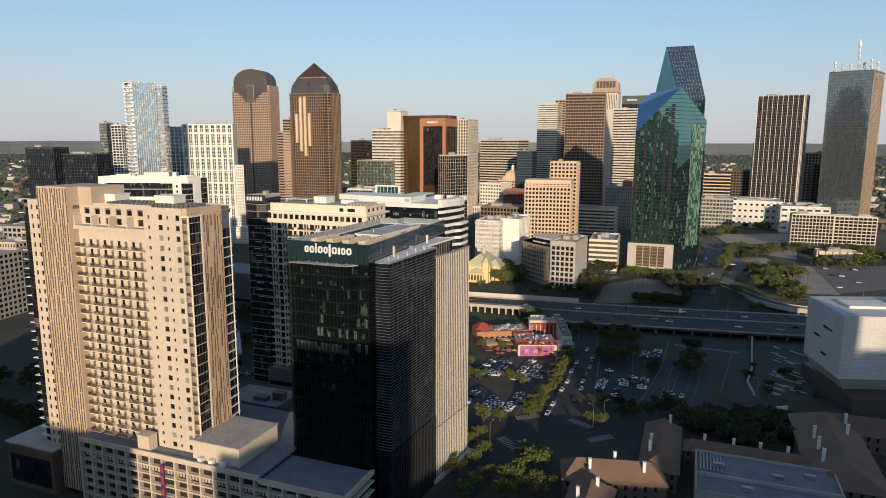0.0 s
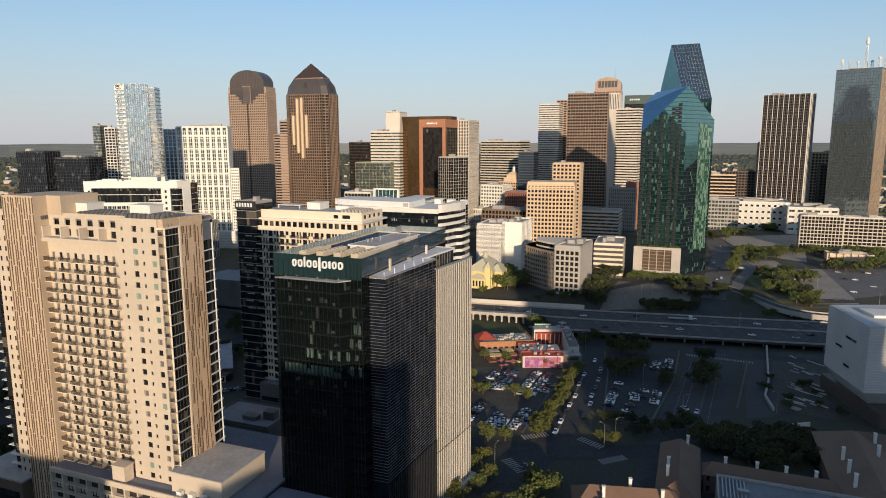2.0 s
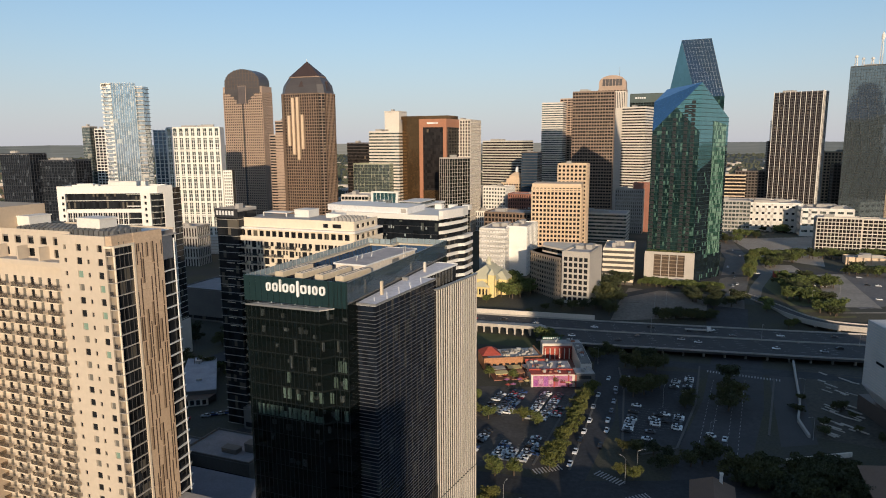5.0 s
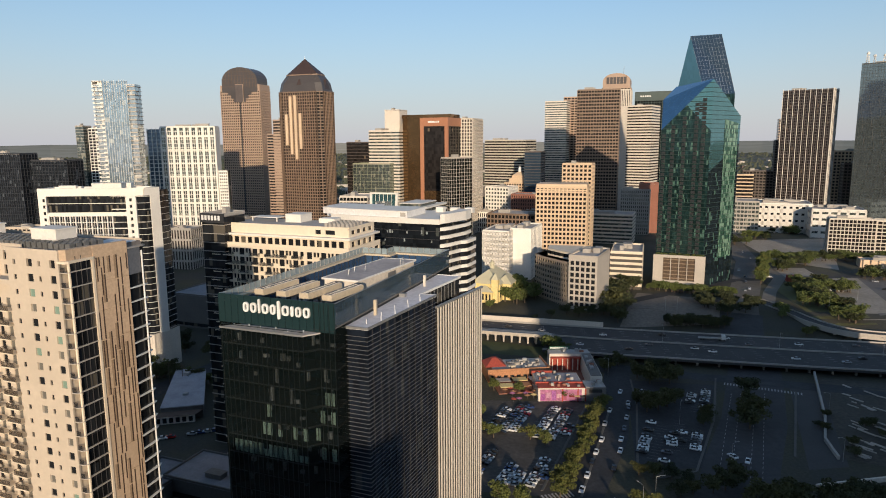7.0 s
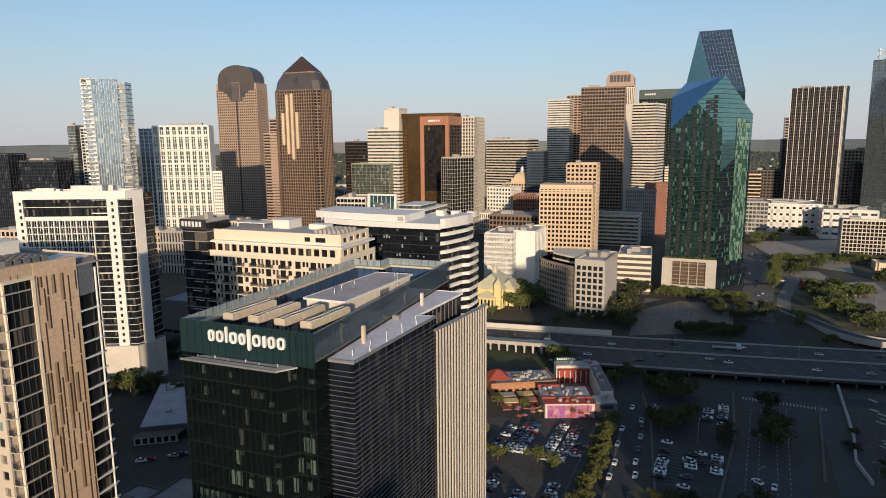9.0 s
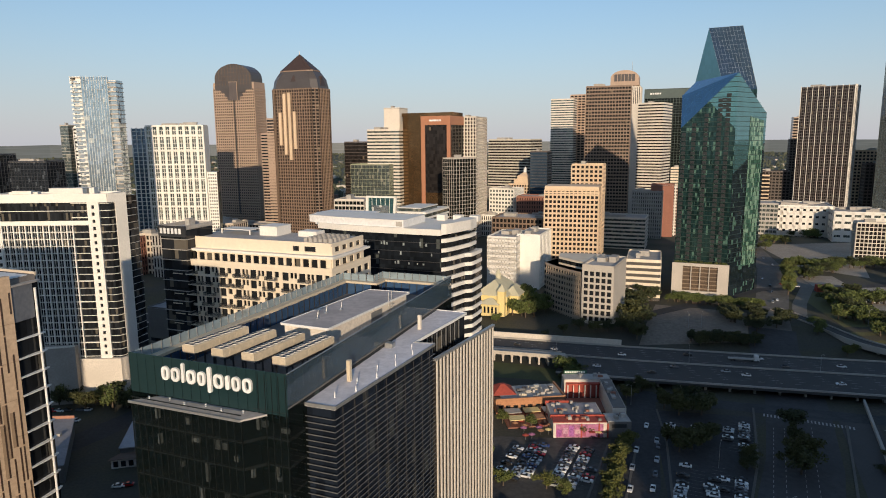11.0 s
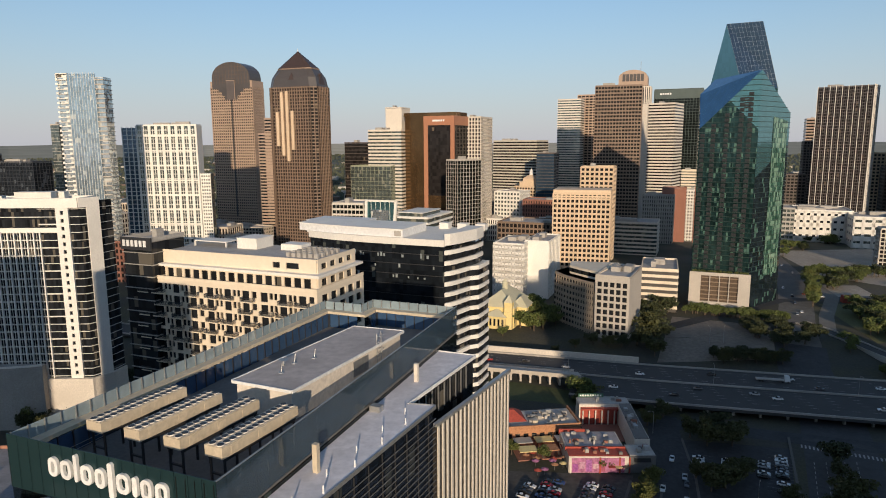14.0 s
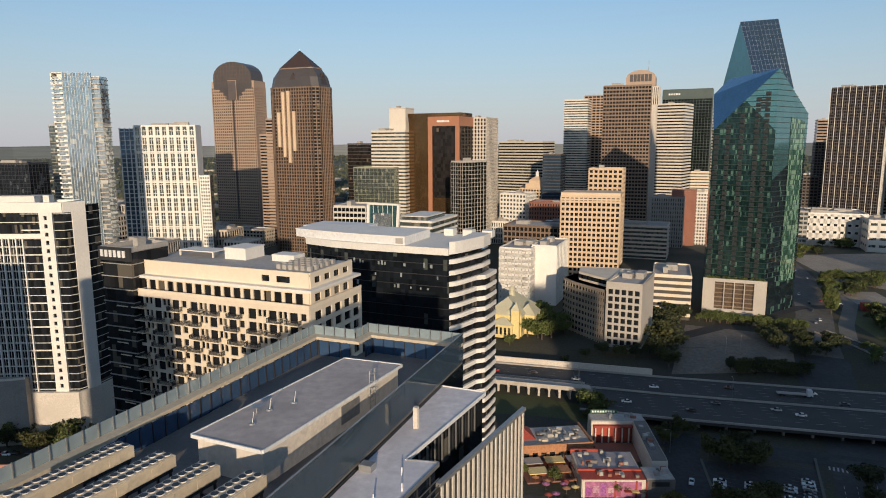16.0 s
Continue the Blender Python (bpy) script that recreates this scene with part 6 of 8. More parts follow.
DF = tower("office_tower", "distant tan tower with small barrel vault", 334, 1275.5, 19.6, 50.3, 34, 216, 50, rose_stone, glass_smoke, (1.8, 0.3), (1.6, 0.3), (9, 8), cap=False)
mb = MB()
rg = [(-49, 214)] + [(-25 - 24 * math.cos(math.pi * i / 12), 228 + 13 * math.sin(math.pi * i / 12)) for i in range(13)] + [(-1, 214)]
mb.v = [(x, 0, z) for x, z in rg] + [(x, 34, z) for x, z in rg]
q = len(rg)
mb.f = [tuple(range(q)), tuple(range(2 * q - 1, q - 1, -1))] + [(i, i + q, (i + 1) % q + q, (i + 1) % q) for i in range(q)]
part("vault", mb, rose_stone, DF)
part("vault_glazing", MB().box(-43, -0.4, 222, -7, 0, 234), lead_roof, DF)
for i in range(7):
    part("vault_mullion", MB().box(-43.4 + i * 6, -0.9, 216, -42.6 + i * 6, -0.4, 235), rose_stone, DF)
part("mast", MB().cyl(-14, 17, 234, 257, 0.5, 0.2, 6), steel, DF)
GD = tower("office_tower", "dark green glass tower with flat top", 367.8, 1115, 23.6, 68.3, 30, 196.3, 48, solid("green_mullion", (0.08, 0.10, 0.09)), glass_green, (0.5, 0.15), (0.5, 0.2), (16, 8), units=0)
part("top_band", MB().box(-68.7, -0.5, 183, 0.4, 30, 196.3), solid("green_crown", (0.09, 0.12, 0.11), rough=0.4), GD)
for i in range(5):
    part("sign_shape", MB().box(-60 + i * 3.4, -0.8, 189, -57.6 + i * 3.4, -0.5, 191.5), white_trim, GD, "white sign shape")
TN = tower("office_block", "golden tan precast office block with gridded windows", 129.4, 664.9, 15.7, 46.4, 30, 78, 19, tan_stone, glass_smoke, (1.7, 0.5), (1.2, 0.5), (13, 9), units=0)
part("crown", MB().box(-46.4, 0.4, 75.5, 0, 30, 81.2).box(-47, -0.6, 75.2, 0.6, 30.6, 76.4), tan_stone, TN)
tower("office_block", "taller golden tan precast block", 154.4, 759.4, 20.5, 31.2, 22, 96.1, 22, tan_stone, glass_smoke, (1.9, 0.4), (1.6, 0.4), (7, 5), units=1, top=tan_stone)
tower("brick_block", "blank red brick block", 268.1, 881.6, 20.9, 26.4, 20, 66.8, 4, brick_red, brick_red, None, None, units=0)
tower("office_block", "small pale block beside red brick block", 293, 884, 21, 24, 18, 64, 17, white, glass_black, (1.7, 0.3), (1.4, 0.3), (8, 6), units=1)
tower("office_block", "plain cream block with a small roof storey", 354, 1057, 21, 30, 18, 79.4, 20, cream, glass_grey, (2.6, 0.3), None, units=2)
DK = tower("office_tower", "dark glass tower with white vertical fins", 504.4, 936.2, 42.3, 60.9, 26, 185, 48, solid("grey_brown_spandrel", (0.115, 0.098, 0.09), rough=0.5), glass_smoke, (0.9, 0.15), (0.4, 0.2), (27, 18), units=2)
mb = MB()
for i in range(10):
    part("white_fin", MB().box(-61.0 + i * 6.74, -1.0, 6, -60.5 + i * 6.74, 0, 187), white, DK)
    if i < 5:
        part("white_fin", MB().box(0, i * 6.4, 6, 0.9, i * 6.4 + 0.5, 187), white, DK)
RG = tower("glass_tower", "grey mirror glass tower with rooftop pinnacles", 552, 865, 45, 51, 60, 211.8, 52, solid("grey_mullion", (0.10, 0.11, 0.11), rough=0.4), glass_mirror, (0.3, 0.08), (0.25, 0.08), (17, 12), base=3.8, units=3, seed=6)
for i in range(14):
    part("side_rib", MB().box(0.1, 2.0 + i * 4.3, 4, 0.32, 3.3 + i * 4.3, 207), bronze_panel, RG)
for x, y, hgt in ((-46, 3, 15), (-4, 3, 15), (-46, 36, 15), (-4, 36, 15), (-22, 16, 42), (-30, 12, 12), (-14, 12, 12)):
    mb = MB()
    for s in (-1.6, 1.6):
        for s2 in (-1.6, 1.6):
            mb.bar((x + s, y + s2, 208), (x + s * 0.4, y + s2 * 0.4, 208 + hgt * 0.8), 0.3)
    for z in (211, 214, 217, 220):
        if z - 208 < hgt * 0.8:
            mb.bar((x - 1.3, y - 1.3, z), (x + 1.3, y + 1.3, z), 0.2).bar((x + 1.3, y - 1.3, z), (x - 1.3, y + 1.3, z), 0.2)
    mb.cyl(x, y, 208 + hgt * 0.78, 208 + hgt * 0.9, 1.8, 2.0, 8).cyl(x, y, 208 + hgt * 0.9, 208 + hgt, 2.0, 0.3, 8)
    part("pinnacle", mb, white, RG)
mb = MB()
for i in range(5):
    mb.bar((-50 + i * 10, -0.4, 40), (-40 + i * 10, -0.4, 105), 0.12).bar((-40 + i * 10, -0.4, 105), (-50 + i * 10, -0.4, 170), 0.12)
part("x_bracing", mb, black_metal, RG, kind="stuff")
tower("office_block", "stepped dark stone tower behind fins tower", 598, 1155, 21, 50, 30, 119, 28, dark_stone, glass_smoke, (1.6, 0.3), (1.2, 0.3), (12, 7), units=1)
tower("office_tower", "dark tower with pale floor bands", 624, 1244, 21, 30, 30, 156, 32, rose_stone, glass_smoke, (2.0, 0.4), None, units=1)
tower("office_block", "golden tan stepped block behind the fins tower", 561, 961, 21, 30, 24, 104, 24, tan_stone, glass_smoke, (1.9, 0.3), (1.5, 0.3), (7, 6), units=2, seed=5)
tower("office_block", "dark brick block below the tan stepped block", 566, 925, 21, 40, 24, 88, 21, dark_stone, glass_smoke, (1.6, 0.3), (1.2, 0.3), (9, 6), units=1)
tower("office_block", "low dark brick block", 466, 1000, 21, 40, 30, 76, 18, dark_stone, glass_smoke, (1.6, 0.3), (1.2, 0.3), (9, 7), units=1)
tower("office_block", "low tan block in the distance", 438, 1000, 21, 38, 28, 71, 14, tan_stone, glass_smoke, (1.8, 0.3), None, units=2)
tower("office_block", "white low office block", 386, 868, 21, 42, 40, 45, 9, concrete, glass_grey, (2.0, 0.3), (0.8, 0.2), (10, 8), units=2)
tower("office_block", "white stucco low block with roof plant", 452, 868, 21, 62, 60, 41, 5, white, glass_black, (5.6, 0.3), (3.6, 0.3), (9, 8), units=6, seed=12)
tower("office_block", "pale low block with roof plant", 487, 819, 21, 56, 50, 38.5, 5, white, glass_grey, (5.0, 0.3), (3.0, 0.3), (6, 5), units=6, seed=13)
tower("hotel_block", "long cream hotel block with deep window bays", 421, 700, 21, 40, 16, 42, 10, offwhite, glass_smoke, (0.75, 0.7), (0.55, 0.7), (12, 5), base=5, units=2)
tower("hotel_block", "long cream hotel wing", 461, 690, 21, 39, 16, 41, 10, offwhite, glass_smoke, (0.9, 0.7), (0.55, 0.7), (9, 5), base=5, units=2, seed=4)

# twin prism towers of blue and green glass
FPT = thing("prism_tower", "tall faceted blue glass tower with sloping ridge", "building")
a, b2, c, d, e = Vector((234.4, 713.4, 218.7)), Vector((256.1, 693.9, 217.5)), Vector((268.0, 685.0, 163.3)), Vector((246.3, 700.0, 162.5)), Vector((229.3, 735.0, 157.5))
g = e + (c - d) * 1.2
fl = lambda p: Vector((p.x, p.y, 0))
part("sloping_facet", MB().poly(a, d, c, b2), glass_deep, FPT, "dark blue gridded sloping facet")
part("left_facet", MB().poly(a, e, d), glass("pale_teal_facet", (0.11, 0.28, 0.38), 3.0, 3.9, metal=0.35, rough=0.25, share=0.0, vary=0.06, wave=0.004), FPT, "teal triangular facet")
part("back_facets", MB().poly(b2, c, g).poly(a, b2, g).poly(a, g, e), glass_blue, FPT)
part("wall", MB().poly(d, fl(d), fl(c), c).poly(e, fl(e), fl(d), d).poly(c, fl(c), fl(g), g).poly(g, fl(g), fl(e), e), glass_teal, FPT)
mb = MB()
nrm = (d - a).cross(b2 - a).normalized()
nrm = nrm if nrm.y < 0 else -nrm
for i in range(14):
    t = i / 14
    mb.bar(a.lerp(d, t) + nrm * 0.1, b2.lerp(c, t) + nrm * 0.1, 0.06, 4)
for i in range(11):
    t = i / 10
    mb.bar(a.lerp(b2, t) + nrm * 0.1, d.lerp(c, t) + nrm * 0.1, 0.06, 4)
part("facet_mullion_grid", mb, steel, FPT, kind="stuff")

AM = thing("prism_tower", "green glass apartment tower with faceted sloping top and balconies", "building")
A = Vector((203.7, 574.6, 166.6))
L4, L3 = Vector((173.0, 596.9, 128.8)), Vector((181.5, 622.0, 154.0))
P2, R = Vector((194.0, 628.0, 165.0)), Vector((238.5, 603.0, 139.6))
zb = 5.0
fl = lambda p: Vector((p.x, p.y, zb))
part("front_wall", MB().poly(A.lerp(L4, 0.5), L4, fl(L4), fl(A), Vector((A.x, A.y, 128))), glass_teal, AM)
# upper part of the same wall, the sky's reflection put into paler glass
part("upper_front_wall", MB().poly(A, A.lerp(L4, 0.5), Vector((A.x, A.y, 128))), glass_plain, AM)
mid = lambda p, z: Vector((p.x, p.y, z))
# side wall split likewise: paler reflecting tone above, darker glass below
part("upper_side_wall", MB().poly(R, A, mid(A, 96), mid(R, 118)), glass_plain, AM, "upper teal facet, sky reflection put into its colour")
part("side_wall", MB().poly(mid(R, 118), mid(A, 96), fl(A), fl(R)), glass_night, AM, "dark navy glass wall")
push = Vector((0.15, -0.25, 0))
part("corner_strip", MB().poly(mid(A.lerp(R, 0.46), 137) + push, mid(A.lerp(R, 0.46), 26) + push, mid(A.lerp(R, 0.92), 26) + push, mid(A.lerp(R, 0.92), 134) + push), glass_leaf, AM, "bright green glass strip")
for pa, pb in ((L4, L3), (L3, P2), (P2, R)):
    part("rear_wall", MB().poly(pa, pb, fl(pb), fl(pa)), glass_teal, AM)
part("roof_facet", MB().poly(A, P2, L3, L4), glass_blue, AM, "smooth blue sloping facet")
part("rear_facet", MB().poly(A, R, P2), glass_blue, AM)
ed = (L4 - A)
ed.z = 0
W = ed.length
ed.normalize()
out = Vector((ed.y, -ed.x, 0))
out = out if out.y < 0 else -out
rd = R - A
rd.z = 0
WR = rd.length
rd.normalize()
outr = Vector((rd.y, -rd.x, 0))
outr = outr if outr.y < 0 else -outr


def wall_box(mb, o, e1, n1, s0, s1, z0, z1, p0, p1):
    q = len(mb.v)
    for z in (z0, z1):
        for s, pp in ((s0, p0), (s1, p0), (s1, p1), (s0, p1)):
            v = o + e1 * s + n1 * pp
            mb.v.append((v.x, v.y, z))
    mb.f += [tuple(q + i for i in f) for f in ((3, 2, 1, 0), (4, 5, 6, 7), (0, 1, 5, 4), (1, 2, 6, 5), (2, 3, 7, 6), (3, 0, 4, 7))]


gm = solid("green_spandrel", (0.030, 0.055, 0.048), rough=0.35)
mb = MB()
for i in range(46):
    z = zb + 26 + i * 3.4
    s = min(W, W * (166.6 - z) / (166.6 - 128.8)) if z > 128.8 else W
    if z < 164:
        wall_box(mb, A, ed, out, 0.1, s - 0.2, z, z + 0.45, -0.05, 0.12)
    s = min(WR, WR * (166.6 - z) / (166.6 - 139.6)) if z > 139.6 else WR
    if z < 164:
        wall_box(mb, A, rd, outr, 0.1, s - 0.2, z, z + 0.3, -0.05, 0.42)
part("floor_edges", mb, gm, AM, kind="stuff")
bcy = MB()
wall_box(bcy, Vector((0, 0, 0)), ed, out, -1.4, 1.4, 0, 0.3, 0.0, 1.3)
wall_box(bcy, Vector((0, 0, 0)), ed, out, -1.4, 1.4, 0.9, 1.1, 1.2, 1.3)
bcy = bcy.mesh("balcony", gm)
# flat black sheet before the wall, painted as the shade of a recess
dkm = MB()
wall_box(dkm, Vector((0, 0, 0)), ed, out, -1.5, 1.5, 0.3, 2.6, 0.13, 0.2)
dkm = dkm.mesh("balcony_recess", black_metal)
for s0 in (5.5, 11.0, 20.0, 28.5, 35.5):
    for i in range(44):
        z = zb + 26 + i * 3.4
        lim = W * (166.6 - z - 6) / (166.6 - 128.8) if z > 120 else W
        if s0 + 2 < lim and z < 156:
            p = A + ed * s0
            o = placed("balcony", bcy, AM, p.x, p.y, z)
            placed("balcony_recess", dkm, o, 0, 0, 0)
lv = MB()
for i in range(5):
    wall_box(lv, A, ed, out, 5.5, 9.5, 142 + i * 1.6, 143 + i * 1.6, 0.1, 0.3)
part("top_louvre", lv, black_metal, AM)

# parking garage beside the green tower
tan_wall_ = solid("brown_deck_concrete", (0.26, 0.19, 0.13), wear=0.25)
PG = thing("parking_garage", "cream concrete parking garage with open decks", "parking garage", (202.6, 568.7, 6.5), 22.0)
# thin brown sheet; the dimness between the decks is put into its colour
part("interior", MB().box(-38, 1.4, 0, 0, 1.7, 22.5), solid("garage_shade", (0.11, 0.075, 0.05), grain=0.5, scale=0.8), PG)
part("frame", MB().box(-38.5, -0.3, 0, -31, 0.6, 24).box(-7, -0.3, 0, 0.5, 0.6, 24).box(-31, -0.3, 21.8, -7, 0.6, 24).box(-31, -0.3, 0, -7, 0.6, 3.5).box(0, 0.6, 0, 0.5, 1.8, 24), grey_stone, PG)
for i in range(6):
    part("deck_edge", MB().box(-31, -0.1, 5 + i * 3.0, -7, 1.38, 5.25 + i * 3.0).box(-31, -0.12, 5.25 + i * 3.0, -7, 0.2, 5.7 + i * 3.0), tan_wall_, PG)
for i in range(3):
    part("column", MB().box(-25.5 + i * 6.2, -0.2, 3.5, -24.9 + i * 6.2, 0.3, 21.8), grey_stone, PG)
part("roof_slab", MB().box(-38.4, 0.6, 22.5, 0, 6.0, 23.2), roof_pale, PG)

# pale office blocks across the highway
OB = thing("office_block", "pale precast office block with a grid of square dark windows", "building", (103.5, 505.1, 4.0), 25.7)
part("core", MB().box(-19.4, 0.3, 0, -0.3, 40, 37), glass_black, OB)
oc = [(-18.6 + i * 3.7, -16.0 + i * 3.7) for i in range(5)]
orow = [(2.0 + i * 4.2, 4.9 + i * 4.2) for i in range(8)]
mb = MB()
punched(mb, (-19.8, 0, 0.35, 40), "F", -19.8, 0, 0, 38.3, oc, orow, 0.4)
on_face(mb, (-19.8, 0, 0.35, 40), "R", 0, 40, 0, 38.3, 0.2, 0.6)
on_face(mb, (-19.8, 0, 0.35, 40), "L", 0, 40, 0, 38.3, 0.2, 0.6)
part("wall", mb, grey_stone, OB)
panes(OB, (-19.8, 0, 0.35, 40), "F", oc, orow, glass_black, 0.35)
roof_on(OB, (-19.9, 0.2, 0.0, 40), 37.4, grey_stone, roof_pale, 4, 5, 1.2)
CB = thing("office_block", "tan curved office block with stepped terrace and punched windows", "building", (85.5, 517, 2.0), 28.0)
cring = [(0, 0), (-6, 3), (-14, 8), (-24, 15), (-33, 24), (-30, 40), (0, 45)]
part("core", MB().prism(cring, 0, 34), glass_black, CB)
tan_wall = solid("tan_precast", (0.33, 0.265, 0.20), wear=0.2)
mb = MB()
for i in range(10):
    mb.prism([(x + 0.2, y - 0.45) for x, y in cring], i * 3.7 - 0.3 if i else 0, i * 3.7 + 1.5)
part("banding", mb, tan_wall, CB, kind="stuff")
mb = MB()
for (xa, ya), (xb, yb) in list(zip(cring, cring[1:]))[:4]:
    for i in range(4):
        x, y = xa + (xb - xa) * i / 4, ya + (yb - ya) * i / 4
        mb.box(x - 0.35, y - 0.4, 0, x + 0.5, y + 0.4, 34.4)
part("pier_grid", mb, tan_wall, CB, kind="stuff")
part("terrace", MB().prism([(x * 0.98, y + 0.3) for x, y in cring], 34.4, 34.8), roof_pale, CB)
part("upper_storey", MB().prism([(2, 6), (-10, 13), (-22, 21), (-26, 36), (4, 44)], 34.8, 40), cream, CB)
part("upper_glazing", MB().prism([(2.2, 5.8), (-10, 12.8), (-22.2, 20.8), (-22.2, 21.2), (-10, 13.2), (2.2, 6.2)], 36.2, 38.6), glass_black, CB)
# core painted dark to stand for shade between the decks
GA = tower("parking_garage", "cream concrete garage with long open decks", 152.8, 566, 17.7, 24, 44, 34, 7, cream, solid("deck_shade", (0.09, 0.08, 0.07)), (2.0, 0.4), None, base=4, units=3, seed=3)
tower("office_block", "white low block with slot windows", 52, 600, 21, 23, 40, 46.5, 10, white, glass_black, (2.6, 0.3), (2.2, 0.3), (9, 10), base=5, units=4, seed=5)
tower("office_block", "white ribbed low block", 71, 606, 21, 18, 40, 47.5, 10, white, glass_grey, (0.8, 0.3), (2.6, 0.4), (7, 8), base=5, units=2, seed=6)
tower("brick_block", "brown low brick block with white cornice", 98, 705, 21, 60, 40, 48, 9, solid("brown_precast", (0.24, 0.165, 0.115)), glass_smoke, (1.6, 0.3), (1.0, 0.3), (16, 10), base=5, units=3, seed=7)
tower("brick_block", "long red brick block", 123, 850, 21, 46, 30, 56, 11, brick_red, glass_smoke, (1.9, 0.3), (1.7, 0.3), (16, 8), base=5, units=2, seed=8)
CU = tower("stone_tower", "pink stone tower with white cupola", 121, 1016.9, 20.1, 38, 30, 60, 13, tan_stone, glass_smoke, (1.8, 0.3), (1.3, 0.3), (10, 8), base=5, units=0)
part("attic", MB().box(-31, 3, 55, -4, 26, 62).box(-27, 6, 62, -8, 22, 66).prism([(-27.5, 5.5), (-7.5, 5.5), (-7.5, 22.5), (-27.5, 22.5)], 66, 71, [(-20, 12), (-15, 12), (-15, 17), (-20, 17)]), tan_stone, CU)
part("cupola", MB().cyl(-17.5, 14.5, 71, 76, 2.6, 2.4, 10).cyl(-17.5, 14.5, 76, 79, 2.6, 0.3, 10).cyl(-17.5, 14.5, 79, 82, 0.25, 0.05, 5), white_trim, CU)
tower("office_block", "white mid-rise office block", 80, 900, 30, 33, 30, 62, 13, white, glass_grey, (2.2, 0.3), (1.6, 0.3), (8, 10), units=3, seed=9)
tower("office_block", "grey low block with pale roof", 208, 790, 21, 74, 40, 38, 8, offwhite, glass_grey, (2.0, 0.3), None, base=5, units=4, seed=10)
tower("office_block", "pale grey mid-rise with small windows", 250, 868, 21, 34, 20, 60, 13, concrete, glass_smoke, (1.9, 0.3), (1.6, 0.3), (14, 8), units=2)
YG = tower("office_block", "low office block with pale bands and yellow edge", -70, 645, 12, 26, 30, 72.5, 17, offwhite, glass_green, (1.5, 0.3), (0.4, 0.3), (8, 8), units=1)
GF = thing("office_block", "glass office block with white framed tilted front", "building", (-16.3, 571.2, 0), 21.0)
GF.scale = (1.13, 1.13, 0.885)
part("glass_core", MB().box(-41, 0.5, 0, 0, 40, 79), glass_grey, GF)
part("frame", MB().prism([(-43, -0.8), (-41.4, -0.8), (-41.4, 0.5), (-43, 0.5)], 60, 91.5, [(-42, -0.8), (-40.4, -0.8), (-40.4, 0.5), (-42, 0.5)]).prism([(-23.6, -0.8), (-22, -0.8), (-22, 0.5), (-23.6, 0.5)], 60, 91.5, [(-21.8, -0.8), (-20.2, -0.8), (-20.2, 0.5), (-21.8, 0.5)]).box(-42, -0.8, 90.3, -20.2, 0.5, 91.7), white, GF)
part("tilted_glass", MB().box(-41.4, 0.1, 62, -22, 0.4, 90.3), glass_plain, GF)
part("pale_inset", MB().prism([(-37, -0.3), (-27, -0.3), (-27, 0.1), (-37, 0.1)], 70, 84, [(-38.5, -0.3), (-25.5, -0.3), (-25.5, 0.1), (-38.5, 0.1)]), glass_sky, GF)
for i in range(5):
    part("mullion", MB().box(-38.2 + i * 3.2, -0.1, 62, -38.0 + i * 3.2, 0.12, 90.3), white, GF)
part("upper_block", MB().box(-20, 2, 79, -4, 30, 82), glass_grey, GF)
part("upper_roof", MB().box(-20.4, 1.6, 82, -3.6, 30.4, 82.6), white, GF)
mb = MB()
for i in range(6):
    mb.box(-20, -0.6, 56 + i * 4.4, 0.5, 0.45, 57.6 + i * 4.4)
    mb.box(0.02, 0.45, 56 + i * 4.4, 0.6, 40, 57.6 + i * 4.4)
part("white_banding", mb, white, GF, kind="stuff")
part("roof_slab", MB().box(-22, 0.4, 79, 0.3, 40, 79.5), white, GF)


# ---- unseen stand-in blocks, added to throw the long evening shadows ----
for x, y, w, d, h, s in ((8, -130, 36, 30, 113, 1), (45, -130, 37, 30, 63, 2), (94, -130, 48, 30, 62, 3), (121, -130, 26, 30, 150, 12), (210, -130, 89, 30, 122, 4), (256, -130, 45, 30, 98, 5), (370, -130, 110, 30, 64, 9), (-50.5, -130, 29, 30, 61, 6), (-28.5, -130, 21.5, 30, 79, 11), (-80, -130, 109, 30, 80, 7), (-190, -130, 140, 30, 72, 8), (-158.5, 120, 87, 30, 119, 10)):
    tower("office_block", "unseen beige stand-in block that casts evening shadow", x, y, 0, w, d, h, int(h / 3.8), beige, glass_grey, (1.6, 0.2), None, faces="RL", units=2, seed=s)


